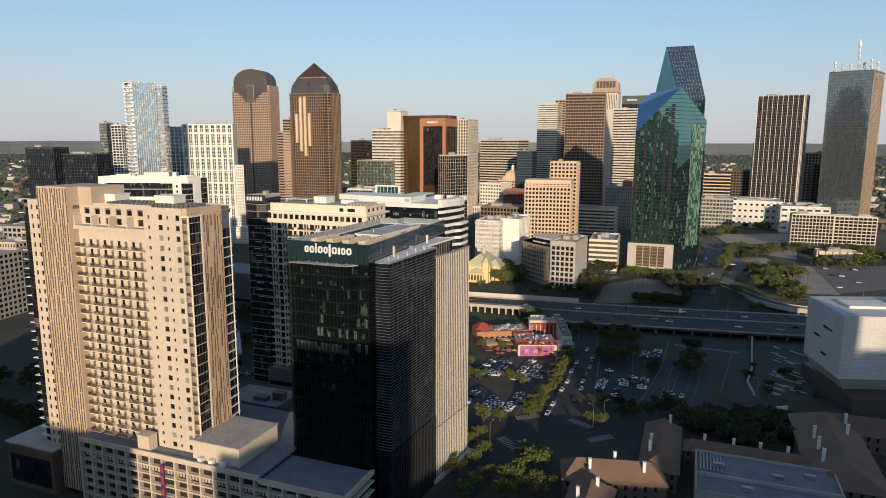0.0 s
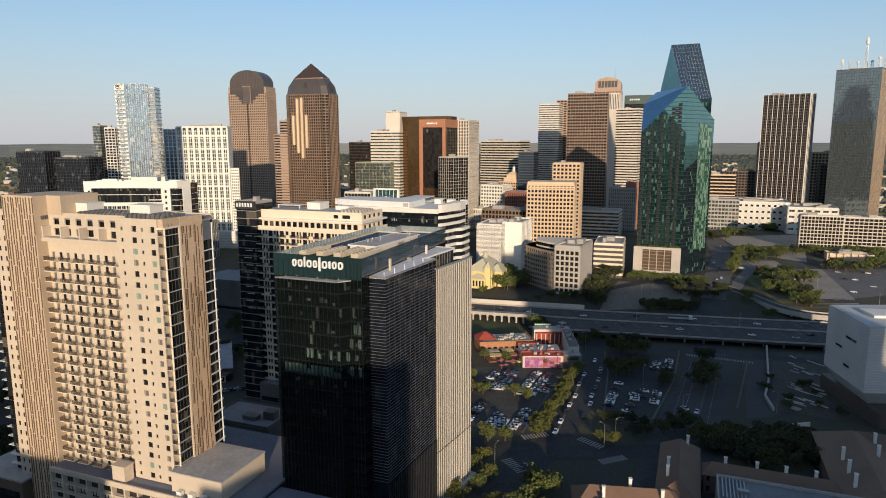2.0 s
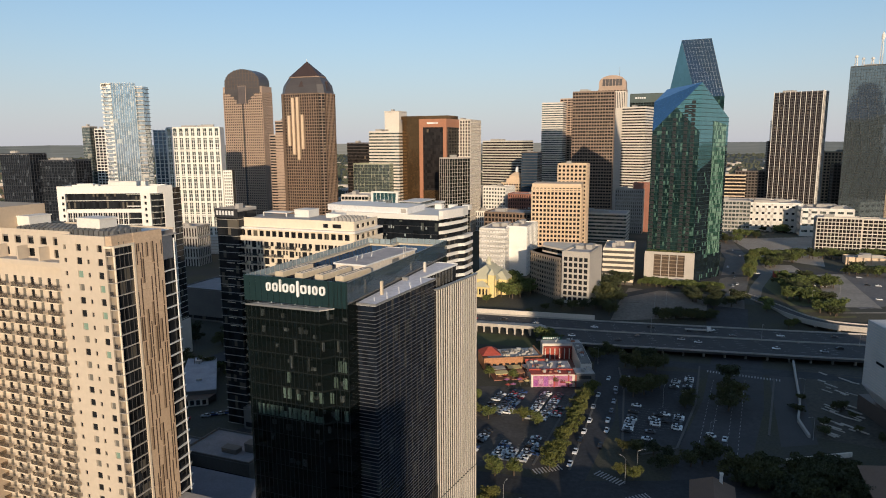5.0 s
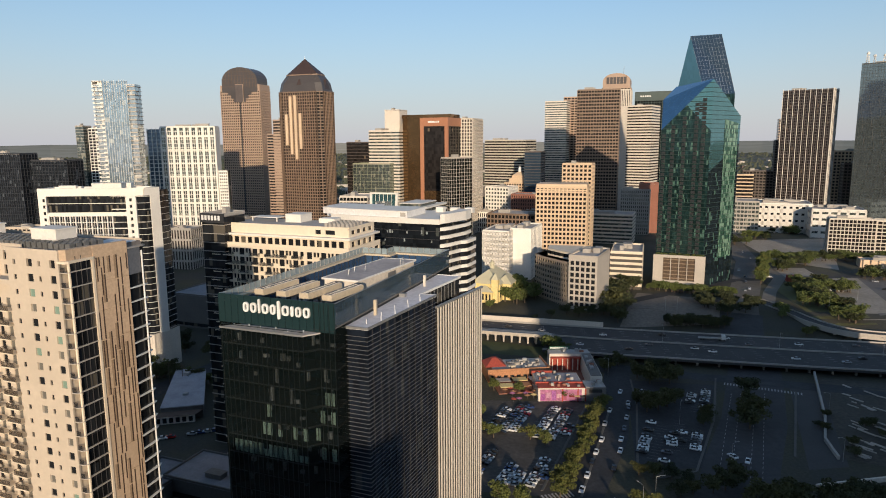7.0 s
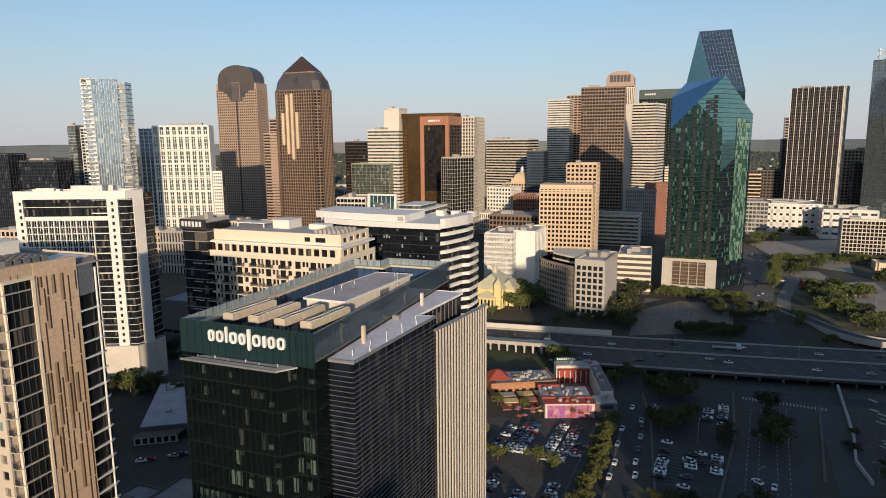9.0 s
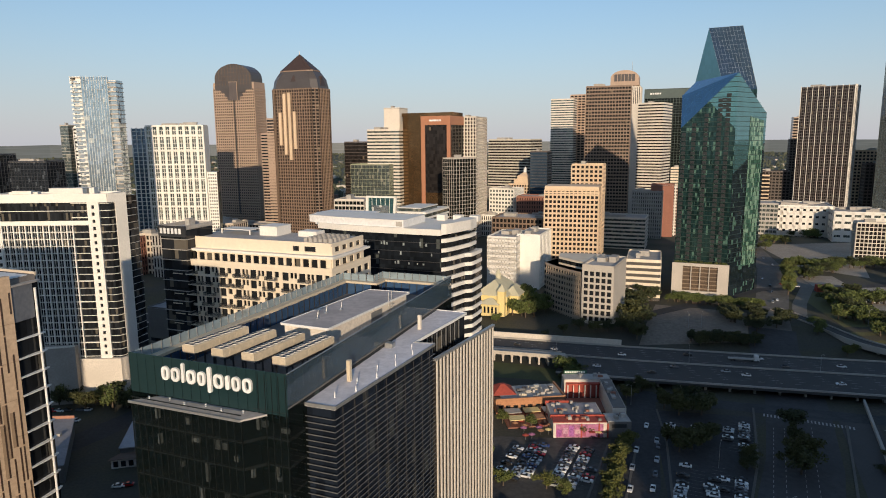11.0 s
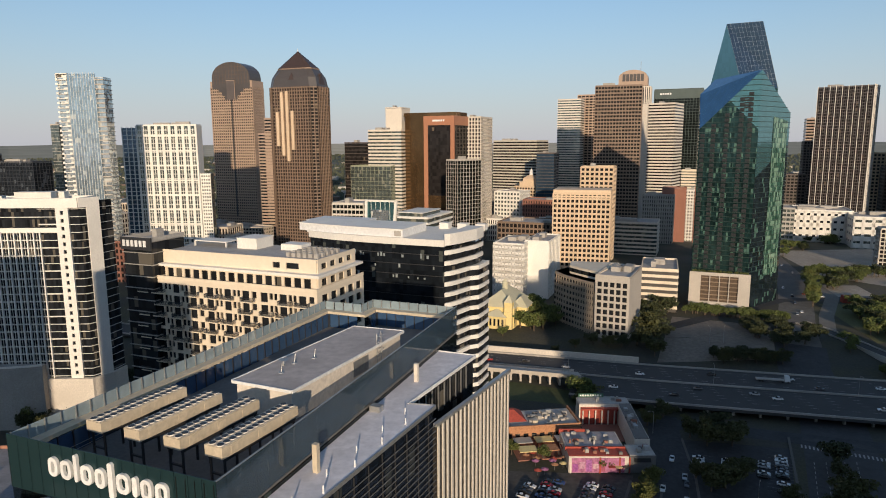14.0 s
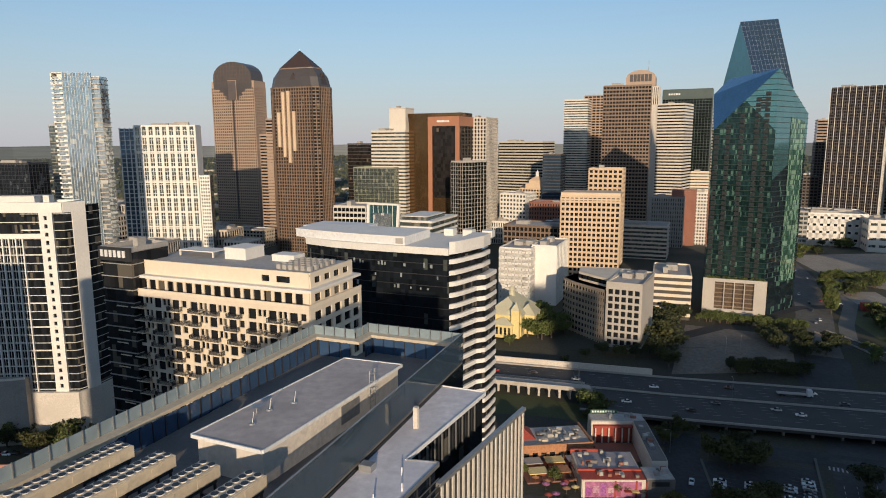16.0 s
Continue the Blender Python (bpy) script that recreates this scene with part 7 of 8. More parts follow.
# ---- trees ----
def tree_mesh(seed, h, r, n, mat, flat=0.8, leaf=0.55):
    """Trunk with limbs, and a crown of many leaf clumps with gaps."""
    rnd = random.Random(seed)
    tb = MB()
    th = h * 0.38
    tb.cyl(0, 0, -0.4, th, 0.035 * h, 0.022 * h, 7)
    tips = []
    for i in range(6):
        a = 6.283 * i / 6 + rnd.uniform(-0.4, 0.4)
        q = (r * 0.55 * math.cos(a), r * 0.55 * math.sin(a), h * rnd.uniform(0.5, 0.78))
        tb.bar((0, 0, th * rnd.uniform(0.7, 1.0)), q, 0.012 * h, 4)
        tips.append(q)
    cb = MB()
    lobes = [(rnd.gauss(0, r * 0.36), rnd.gauss(0, r * 0.36), h * (0.60 + rnd.uniform(-0.20, 0.20)), r * rnd.uniform(0.34, 0.5)) for _ in range(16)]
    for i in range(n):
        lx, ly, lz, lr = lobes[i % len(lobes)]
        while True:
            p = Vector((rnd.uniform(-1, 1), rnd.uniform(-1, 1), rnd.uniform(-1, 1)))
            if 0.25 < p.length < 1:
                break
        c = Vector((lx, ly, lz)) + Vector((p.x * lr, p.y * lr, p.z * lr * flat))
        s = leaf * rnd.uniform(0.6, 1.4)
        u = Vector((rnd.gauss(0, 1), rnd.gauss(0, 1), rnd.gauss(0, 0.6))).normalized()
        w = u.orthogonal().normalized()
        k = u.cross(w)
        cb.poly(c + w * s, c + k * s * 0.9 + u * s * 0.3, c - w * s * 0.9, c - k * s - u * s * 0.25)
    return tb.mesh("trunk", bark), cb.mesh("crown", mat)


KINDS = []
for i, (mat, lab) in enumerate(((leaf_a, "green live oak with a rounded uneven crown"), (leaf_b, "yellow-green young street tree"), (leaf_c, "tree with shade put into its dark green leaves"), (leaf_a, "broad green park tree"), (leaf_b, "small yellow-green shrub tree"))):
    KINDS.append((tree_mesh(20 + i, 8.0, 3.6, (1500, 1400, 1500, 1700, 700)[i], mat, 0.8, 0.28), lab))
TREES, WOODS = {}, []


def stand(x, y, h, wide):
    rnd = random.Random(int(x * 31 + y * 17))
    return pose(x, y, land(x, y), 0, 0, rnd.uniform(0, 360)) @ Matrix.Diagonal((h / 8 * wide, h / 8 * wide, h / 8, 1))


def tree(x, y, h=8.0, kind=0, wide=1.0, group=""):
    WOODS.append((x, y, h, kind, wide, group))


def plant(x, y, h, kind, wide, group):
    m = stand(x, y, h, wide)
    if kind not in TREES:
        (tm, cm), lab = KINDS[kind]
        t = new("tree")
        tagged(t, lab, "tree", group)
        part("trunk", tm, None, t)
        part("crown", cm, None, t)
        t.matrix_basis = m
        TREES[kind] = t
        return t
    src = TREES[kind]
    keep = tuple(src.scale)
    src.scale = (1, 1, 1)
    t = copy_thing(src, m)
    src.scale = keep
    return t


rnd = random.Random(5)
for i in range(22):
    t = i / 21
    tree(38.5 + 33 * t + rnd.uniform(-1, 1), 272 + 78 * t + rnd.uniform(-1, 1), rnd.uniform(5.5, 8), 1, 1.1, "row of trees dividing the parking areas")
for x, y, h, k in ((19, 318, 7, 0), (34, 316, 7.5, 1), (39.5, 311, 6.5, 0), (23, 370, 7, 0), (35, 366, 6.5, 0), (56, 358, 7, 1), (14, 322, 7, 1), (18, 268, 8, 0), (25, 268, 7.5, 0), (14.6, 250, 7, 1), (10, 243, 7, 0), (4, 223, 7, 1), (12, 230, 7, 0), (17, 238, 6, 0), (68, 265, 6, 1), (64, 268, 5, 1), (15, 340, 6, 0),
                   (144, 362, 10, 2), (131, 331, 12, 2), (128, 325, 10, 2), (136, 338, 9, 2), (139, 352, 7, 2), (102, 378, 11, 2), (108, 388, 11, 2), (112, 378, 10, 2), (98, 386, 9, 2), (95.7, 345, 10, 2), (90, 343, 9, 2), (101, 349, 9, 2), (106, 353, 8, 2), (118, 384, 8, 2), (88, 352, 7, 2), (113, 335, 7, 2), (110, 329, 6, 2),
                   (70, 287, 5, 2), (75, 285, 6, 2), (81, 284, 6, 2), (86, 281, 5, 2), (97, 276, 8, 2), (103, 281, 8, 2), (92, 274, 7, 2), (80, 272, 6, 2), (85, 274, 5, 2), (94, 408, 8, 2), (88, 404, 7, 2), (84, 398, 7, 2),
                   (34, 226, 10, 0), (28, 220, 9, 0), (31, 232, 8, 0), (38, 229, 8, 0), (25, 213, 9, 0), (33, 208, 9, 1), (22, 205, 8, 0), (8, 205, 7, 0), (11, 212, 7, 0), (16, 219, 6, 1),
                   (47, 560, 16, 3), (56, 566, 15, 3), (57, 534, 11, 0), (62, 545, 13, 3), (52, 548, 14, 3), (31, 519, 7, 0), (66, 536, 9, 0), (43, 545, 11, 0), (70, 552, 11, 0), (38, 538, 8, 1), (49, 529, 7, 0),
                   (118, 512, 15, 2), (122, 520, 15, 2), (113, 498, 13, 2), (114, 486, 11, 2), (124, 508, 11, 2), (108, 500, 9, 2), (99, 499, 8, 2), (91, 499, 8, 2), (83, 503, 8, 2), (72, 500, 6, 2), (141, 560, 14, 2), (132, 556, 12, 2), (126, 548, 11, 2), (147, 566, 12, 2), (60, 494, 5, 2),
                   (209, 502, 11, 2), (214, 511, 9, 2), (203, 496, 9, 2), (226, 489, 9, 0), (222, 484, 7, 0), (223, 456, 7, 0), (229, 460, 6, 1), (228, 503, 6, 0),
                   (64, 428, 9, 0), (60, 424, 8, 0), (68, 431, 8, 1), (63, 434, 8, 0), (63, 431, 12, 3), (43, 531, 13, 3), (51, 526, 13, 3), (57, 528, 12, 3), (47, 538, 14, 3)):
    tree(x, y, h, k, 1.25 if k == 2 else 1.15)
for i in range(30):
    t = i / 29
    tree(160 + 54 * t + rnd.uniform(-1.5, 1.5), 566 - 26 * t + rnd.uniform(-2, 2), rnd.uniform(6, 9), 0 if i % 3 else 3, 1.2, "hedge in front of the garage")
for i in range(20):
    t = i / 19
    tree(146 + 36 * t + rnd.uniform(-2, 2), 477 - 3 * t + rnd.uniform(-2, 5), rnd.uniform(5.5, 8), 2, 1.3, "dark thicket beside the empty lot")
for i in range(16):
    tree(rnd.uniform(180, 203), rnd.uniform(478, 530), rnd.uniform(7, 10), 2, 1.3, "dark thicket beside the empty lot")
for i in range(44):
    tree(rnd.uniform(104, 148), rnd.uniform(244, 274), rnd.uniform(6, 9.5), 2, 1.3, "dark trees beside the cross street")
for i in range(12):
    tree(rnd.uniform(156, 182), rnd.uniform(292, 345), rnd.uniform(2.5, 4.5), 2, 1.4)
for i in range(12):
    tree(254 + i * 3.6 + rnd.uniform(-1, 1), 582 + i * 7 + rnd.uniform(-2, 2), rnd.uniform(9, 14), (0, 3, 1)[i % 3], 0.9, "street trees beside the paved forecourt")
for cx, cy, n, s in ((283, 554, 9, 9), (301, 554, 9, 9), (266, 503, 8, 8), (264, 478, 7, 7), (262, 515, 6, 7), (272, 535, 6, 8), (357, 607, 5, 8), (372, 598, 6, 8), (402, 617, 7, 9), (300, 640, 6, 9), (330, 665, 6, 10), (323, 795, 7, 10), (372, 830, 7, 12), (425, 868, 7, 14), (292, 580, 5, 8), (440, 640, 6, 12)):
    for i in range(n):
        tree(cx + rnd.gauss(0, s * 0.6), cy + rnd.gauss(0, s * 0.5), rnd.uniform(7, 12), (0, 2, 3, 2, 0, 0)[i % 6], rnd.uniform(1.2, 1.6), "park trees between the ramps")
for i in range(34):
    tree(306 + i * 4.3 + rnd.uniform(-1.5, 1.5), 686 - 12 * (i / 33) ** 2 + rnd.uniform(-3, 3), rnd.uniform(8, 12), (0, 2, 3)[i % 3], 1.3, "band of trees below the hotel")
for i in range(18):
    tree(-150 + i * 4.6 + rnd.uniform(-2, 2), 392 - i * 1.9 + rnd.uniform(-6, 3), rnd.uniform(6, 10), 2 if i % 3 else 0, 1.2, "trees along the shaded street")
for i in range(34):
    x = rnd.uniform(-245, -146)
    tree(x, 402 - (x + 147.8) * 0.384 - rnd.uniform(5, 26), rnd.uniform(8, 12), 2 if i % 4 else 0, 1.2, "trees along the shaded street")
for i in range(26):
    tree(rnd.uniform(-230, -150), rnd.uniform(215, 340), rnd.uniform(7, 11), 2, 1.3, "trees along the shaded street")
for i in range(14):
    tree(rnd.uniform(-160, -85), rnd.uniform(420, 470), rnd.uniform(8, 12), 2, 1.2)
for i in range(10):
    tree(rnd.uniform(-150, -110), rnd.uniform(700, 760), rnd.uniform(10, 16), 2, 1.3)
for i in range(16):
    tree(29 + i * 2.6, highway_y(29 + i * 2.6) + 31 + rnd.uniform(-1, 1), rnd.uniform(2.2, 3.2), 4, 1.5, "low hedge above the retaining wall")
WOODS.sort(key=lambda w: math.hypot(w[0], w[1] - 160))
for w in WOODS[:285]:
    plant(*w)
for i in range(11):
    o = placed("roof_hedge", KINDS[(0, 3)[i % 2]][0][1], PG, -36 + i * 3.4, 3.4, 20.6, i * 47)
    o.scale = (0.62, 0.5, 0.62)
# the farther trees as one clump
verts, faces, slots, count = [], [], [], 0
mats = [leaf_a, leaf_b, leaf_c, leaf_a, leaf_b]
for x, y, h, kind, wide, group in WOODS[285:]:
    m = stand(x, y, h, wide)
    for j, me in enumerate(KINDS[kind][0]):
        for v in me.vertices:
            verts.append(m @ v.co)
        for p in me.polygons:
            faces.append([count + i for i in p.vertices])
            slots.append(0 if j == 0 else 1 + (0, 1, 2, 0, 1)[kind])
        count += len(me.vertices)
me = bpy.data.meshes.new("far_trees")
me.from_pydata(verts, [], faces)
for mt in (bark, leaf_a, leaf_b, leaf_c):
    me.materials.append(mt)
me.polygons.foreach_set("material_index", slots)
tagged(new("far_trees", me), "green and dark trees round the far streets and hotel", "trees", kind="stuff")

# backdrop ring of the far distance; its haze is put into an emission colour
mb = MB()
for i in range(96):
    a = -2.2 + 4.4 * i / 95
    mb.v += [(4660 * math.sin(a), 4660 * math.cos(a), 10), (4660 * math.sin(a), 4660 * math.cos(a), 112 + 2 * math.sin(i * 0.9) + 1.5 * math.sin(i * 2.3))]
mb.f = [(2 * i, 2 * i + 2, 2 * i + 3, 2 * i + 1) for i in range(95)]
m, nt, ln, b = nodes_of("haze_glow")
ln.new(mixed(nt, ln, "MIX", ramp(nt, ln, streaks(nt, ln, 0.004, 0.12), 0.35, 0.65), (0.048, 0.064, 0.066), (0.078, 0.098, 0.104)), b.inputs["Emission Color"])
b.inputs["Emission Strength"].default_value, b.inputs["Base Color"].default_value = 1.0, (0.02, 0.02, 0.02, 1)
single("backdrop", mb, m, "blue-grey backdrop band that glows as far horizon haze", "backdrop", kind="structure")

# far woods and suburbs to the horizon
wb, hb, rb = MB(), MB(), MB()
for i in range(15000):
    a = rnd.uniform(-0.85, 0.85)
    d = 1050 * (4.3 ** rnd.random())
    x, y = math.sin(a) * d, math.cos(a) * d
    s = rnd.uniform(3, 6) * (1 + d / 7000)
    z = land(x, y)
    q = len(wb.v)
    ring = [(x + s * 1.2 * rnd.uniform(0.7, 1.2) * math.cos(6.283 * j / 5), y + s * rnd.uniform(0.7, 1.2) * math.sin(6.283 * j / 5)) for j in range(5)]
    wb.v += [(px, py, z) for px, py in ring] + [(px * 0.5 + x * 0.5, py * 0.5 + y * 0.5, z + s * rnd.uniform(0.8, 1.3)) for px, py in ring]
    wb.f += [(q + j, q + (j + 1) % 5, q + 5 + (j + 1) % 5, q + 5 + j) for j in range(5)] + [tuple(range(q + 5, q + 10))]
single("far_woods", wb, leaf_far, "dark tree cover of distant suburbs", "woods", kind="stuff")
for i in range(1500):
    a = rnd.uniform(-0.85, 0.85)
    d = 1000 * (3.6 ** rnd.random())
    x, y = math.sin(a) * d, math.cos(a) * d
    w, l, h = rnd.uniform(8, 26), rnd.uniform(8, 24), rnd.uniform(4, 10)
    z = land(x, y)
    (hb if i % 3 else rb).box(x - w / 2, y - l / 2, z - 1, x + w / 2, y + l / 2, z + h)
single("far_houses", hb, grey_stone, "pale low buildings of distant suburbs", "buildings", kind="stuff")
single("far_houses", rb, brick_dark, "brick low buildings of distant suburbs", "buildings", kind="stuff")
for i in range(60):
    a = -0.62 + i * 0.021 + rnd.uniform(-0.01, 0.01)
    d = rnd.uniform(760, 1150)
    x, y = math.sin(a) * d, math.cos(a) * d
    if -420 < x < 620 and not (x > 215 and y < 1010) and not (-190 < x < -60 and y < 1000):
        tower("low_block", rnd.choice(("low pale stucco block among taller towers", "low brick block among taller towers", "low tan block among taller towers")), x, y, 21, rnd.uniform(22, 46), rnd.uniform(18, 34), rnd.uniform(16, 48) + 5, rnd.randint(4, 10), rnd.choice((offwhite, brick_red, beige, concrete, white)), glass_smoke, (1.8, 0.3), (1.4, 0.3), (9, 7), base=5, units=2, seed=i)
for i in range(26):
    x, y = rnd.uniform(-420, -170), rnd.uniform(560, 900)
    tower("low_block", "low pale block in the hazy distance", x, y, 10, rnd.uniform(20, 40), rnd.uniform(18, 34), rnd.uniform(14, 38) + 5, rnd.randint(4, 9), rnd.choice((offwhite, brick_red, beige, concrete)), glass_smoke, (1.8, 0.3), (1.4, 0.3), (8, 7), base=3, units=2, seed=i + 90)


# ---- cars ----
def loft(rings):
    mb = MB()
    k = len(rings[0])
    for rr in rings:
        mb.v += rr
    for i in range(len(rings) - 1):
        for j in range(k):
            mb.f.append((i * k + j, i * k + (j + 1) % k, (i + 1) * k + (j + 1) % k, (i + 1) * k + j))
    mb.f += [tuple(range(k - 1, -1, -1)), tuple(range((len(rings) - 1) * k, len(rings) * k))]
    return mb


def car_ring(y, w, z0, z1):
    return [(-w, y, z0), (w, y, z0), (w * 1.02, y, (z0 + z1) / 2), (w * 0.9, y, z1), (-w * 0.9, y, z1), (-w * 1.02, y, (z0 + z1) / 2)]


CARB = loft([car_ring(-2.25, 0.78, 0.35, 0.62), car_ring(-2.05, 0.88, 0.28, 0.82), car_ring(-0.9, 0.92, 0.25, 0.95), car_ring(1.2, 0.92, 0.25, 0.98), car_ring(2.0, 0.88, 0.28, 0.95), car_ring(2.25, 0.8, 0.38, 0.75)])
CARG = loft([[(-0.8, -1.0, 0.93), (0.8, -1.0, 0.93), (0.78, -0.95, 0.98), (-0.78, -0.95, 0.98)], [(-0.72, -0.25, 0.93), (0.72, -0.25, 0.93), (0.64, -0.2, 1.42), (-0.64, -0.2, 1.42)], [(-0.72, 0.9, 0.93), (0.72, 0.9, 0.93), (0.64, 0.85, 1.44), (-0.64, 0.85, 1.44)], [(-0.76, 1.75, 0.93), (0.76, 1.75, 0.93), (0.72, 1.7, 1.0), (-0.72, 1.7, 1.0)]])
CARR = MB().box(-0.63, -0.2, 1.43, 0.63, 0.86, 1.47)
tyre = MB()
tyre.v = [(sx, 0.32 * math.cos(6.283 * i / 10), 0.32 * math.sin(6.283 * i / 10)) for sx in (-0.1, 0.1) for i in range(10)]
tyre.f = [(i, (i + 1) % 10, 10 + (i + 1) % 10, 10 + i) for i in range(10)] + [tuple(range(9, -1, -1)), tuple(range(10, 20))]
tyre_me = tyre.mesh("wheel", paint("tyre_rubber", (0.02, 0.02, 0.02), 0.8))
gl_car = paint("car_window", (0.015, 0.017, 0.02), 0.08)
cabin_me = CARG.mesh("cabin_glass", gl_car, True)
CARS = []
for nm, col in (("white", (0.75, 0.75, 0.74)), ("silver", (0.42, 0.43, 0.44)), ("black", (0.02, 0.02, 0.022)), ("dark grey", (0.10, 0.10, 0.11)), ("red", (0.42, 0.02, 0.02)), ("dark blue", (0.03, 0.06, 0.16))):
    mt = paint("car_" + nm.replace(" ", "_"), col, 0.25, 0.1)
    CARS.append((nm, CARB.mesh("body", mt, False), CARR.mesh("roof_panel", mt)))
PROTO = {}


def car(x, y, rz, c, z=None, group="", state="parked"):
    m = pose(x, y, (land(x, y) + 0.07) if z is None else z, 0, 0, rz)
    key = (c, state)
    if key in PROTO:
        return copy_thing(PROTO[key], m)
    nm, body, top = CARS[c]
    o = new("car")
    tagged(o, f"{nm} saloon car {'parked on asphalt' if state == 'parked' else 'on the highway lanes'}", "car", group)
    part("body", body, None, o)
    part("cabin_glass", cabin_me, None, o)
    part("roof_panel", top, None, o)
    for sx in (-0.82, 0.82):
        for sy in (-1.4, 1.4):
            placed("wheel", tyre_me, o, sx, sy, 0.32)
    o.matrix_basis = m
    PROTO[key] = o
    return o


def car_row(x, y, rz_line, n, face, gap=2.8, fill=0.8, seed=0, pal=(0, 0, 1, 1, 2, 3, 3, 0, 4, 5)):
    r2 = random.Random(seed)
    c, s = math.cos(radians(rz_line)), math.sin(radians(rz_line))
    for i in range(n):
        if r2.random() < fill:
            car(x + c * gap * i + r2.uniform(-0.2, 0.2), y + s * gap * i + r2.uniform(-0.3, 0.3), face + r2.uniform(-3, 3) + (180 if r2.random() < 0.4 else 0), r2.choice(pal), group="cars in the parking area")


for x, y, n, f, sd in ((16.5, 322, 12, 0.8, 1), (21.8, 320, 13, 0.95, 2), (27.4, 324, 11, 0.9, 3), (36.6, 318, 13, 0.95, 4), (42.0, 316, 13, 0.9, 5), (47.2, 316, 8, 0.5, 6), (9.5, 286, 9, 0.8, 7), (18.0, 279, 8, 0.85, 8), (23.4, 280, 7, 0.7, 9), (29.0, 279, 9, 0.9, 10), (34.4, 284, 4, 0.6, 11)):
    car_row(x, y, 66, n, 66, 2.6, f, sd, (0, 0, 0, 1, 1, 2, 3, 0, 1, 2, 3, 0, 1, 3, 2, 0, 1, 4, 5, 3))
for x, y, n, f, sd in ((76, 304, 12, 0.7, 21), (81.5, 294, 12, 0.55, 22), (86.8, 303, 10, 0.6, 23), (97.8, 306, 7, 0.95, 25), (92.4, 309, 6, 0.6, 24), (114.8, 342, 11, 0.9, 26), (109.5, 345, 8, 0.5, 27), (90, 357, 6, 0.85, 28), (101, 357, 4, 0.7, 29)):
    car_row(x, y, 66, n, 66, 2.7, f, sd, (0, 0, 1, 1, 3, 0, 2))
for x, y, rz, c in ((73.5, 344, -22, 0), (68, 330, -22, 1), (63, 314.7, -22, 0), (58.3, 304, -22, 0), (55, 296, -22, 2), (51, 286, -22, 0), (79, 336, -22, 1), (75, 325, -22, 3), (71, 315, -22, 0), (68, 305, -22, 0), (83, 347, -22, 3), (62, 291, -22, 2), (47, 276, -22, 0), (84, 352, -20, 1), (30, 246, -40, 3), (110, 300, -160, 0), (114, 296, -30, 0), (70, 366, -22, 1), (84, 366, -22, 0)):
    car(x, y, rz, c, group="cars on the street")
for x, off, c in ((96, -9, 0), (118, 6, 3), (150, 12, 0), (176, -6, 3), (205, -12, 0), (226, 9, 2), (248, 14, 0), (60, -10, 1), (40, -14, 2), (132, -16, 2), (262, -8, 1), (190, 16, 0)):
    car(x, highway_y(x) - off, -102 if off > 0 else 78, c, DECK + 0.02, "cars on the highway", "driving")


for x, y, rz, c in ((238, 566, -26, 0), (246, 590, -26, 3), (232, 560, 154, 1), (262, 640, -24, 0), (255, 612, 156, 2), (300, 700, -18, 1), (308, 735, 160, 0), (296, 560, 60, 0), (303, 556, 60, 1), (316, 575, 60, 3), (322, 572, 62, 0), (340, 560, 60, 2), (347, 557, 60, 0), (352, 590, 62, 1), (376, 585, 60, 0), (383, 582, 60, 3), (318, 512, 60, 0), (345, 530, 62, 1), (275, 610, 70, 0), (268, 618, 70, 4), (206, 508, -24, 0), (212, 540, 156, 3)):
    car(x, y, rz, c, group="cars on the sunlit streets")
for x, off, c in ((78, 14, 0), (104, 17, 2), (142, 8, 1), (168, -17, 0), (214, 17, 1), (236, -15, 3), (278, 11, 0), (296, -10, 2), (318, 15, 1), (20, -12, 4), (-10, -16, 0)):
    car(x, highway_y(x) - off, -102 if off > 0 else 78, c, DECK + 0.02, "cars on the highway", "driving")


# white lorry on the highway
LR = thing("lorry", "white articulated lorry with flat grey trailer", "lorry", (160, highway_y(160) + 13, DECK + 0.02), 102)
part("cab", MB().prism([(-1.2, 4), (1.2, 4), (1.2, 6.6), (-1.2, 6.6)], 0.6, 3.6, [(-1.15, 4), (1.15, 4), (1.1, 6.0), (-1.1, 6.0)]), CARS[0][1].materials[0], LR)
part("windscreen", MB().box(-1.0, 6.1, 2.2, 1.0, 6.45, 3.1), gl_car, LR)
part("trailer", MB().box(-1.25, -9, 1.0, 1.25, 4, 1.5), concrete, LR)
for y in (-7.5, -6, 3, 5.6):
    for x in (-1.1, 1.1):
        o = placed("wheel", tyre_me, LR, x, y, 0.5)
        o.scale = (1.6, 1.55, 1.55)


# ---- street furniture ----
def lamp():
    o = new("street_lamp")
    tagged(o, "grey steel street lamp with a curved arm", "street lamp", "street lamps")
    part("pole", MB().cyl(0, 0, 0, 9.5, 0.12, 0.07, 7), steel, o)
    part("arm", MB().bar((0, 0, 9.4), (1.2, 0, 10.0), 0.05).bar((1.2, 0, 10.0), (2.4, 0, 10.05), 0.05), steel, o)
    part("lamp_head", MB().box(2.2, -0.16, 9.95, 3.0, 0.16, 10.12), concrete, o)
    return o


lp = lamp()
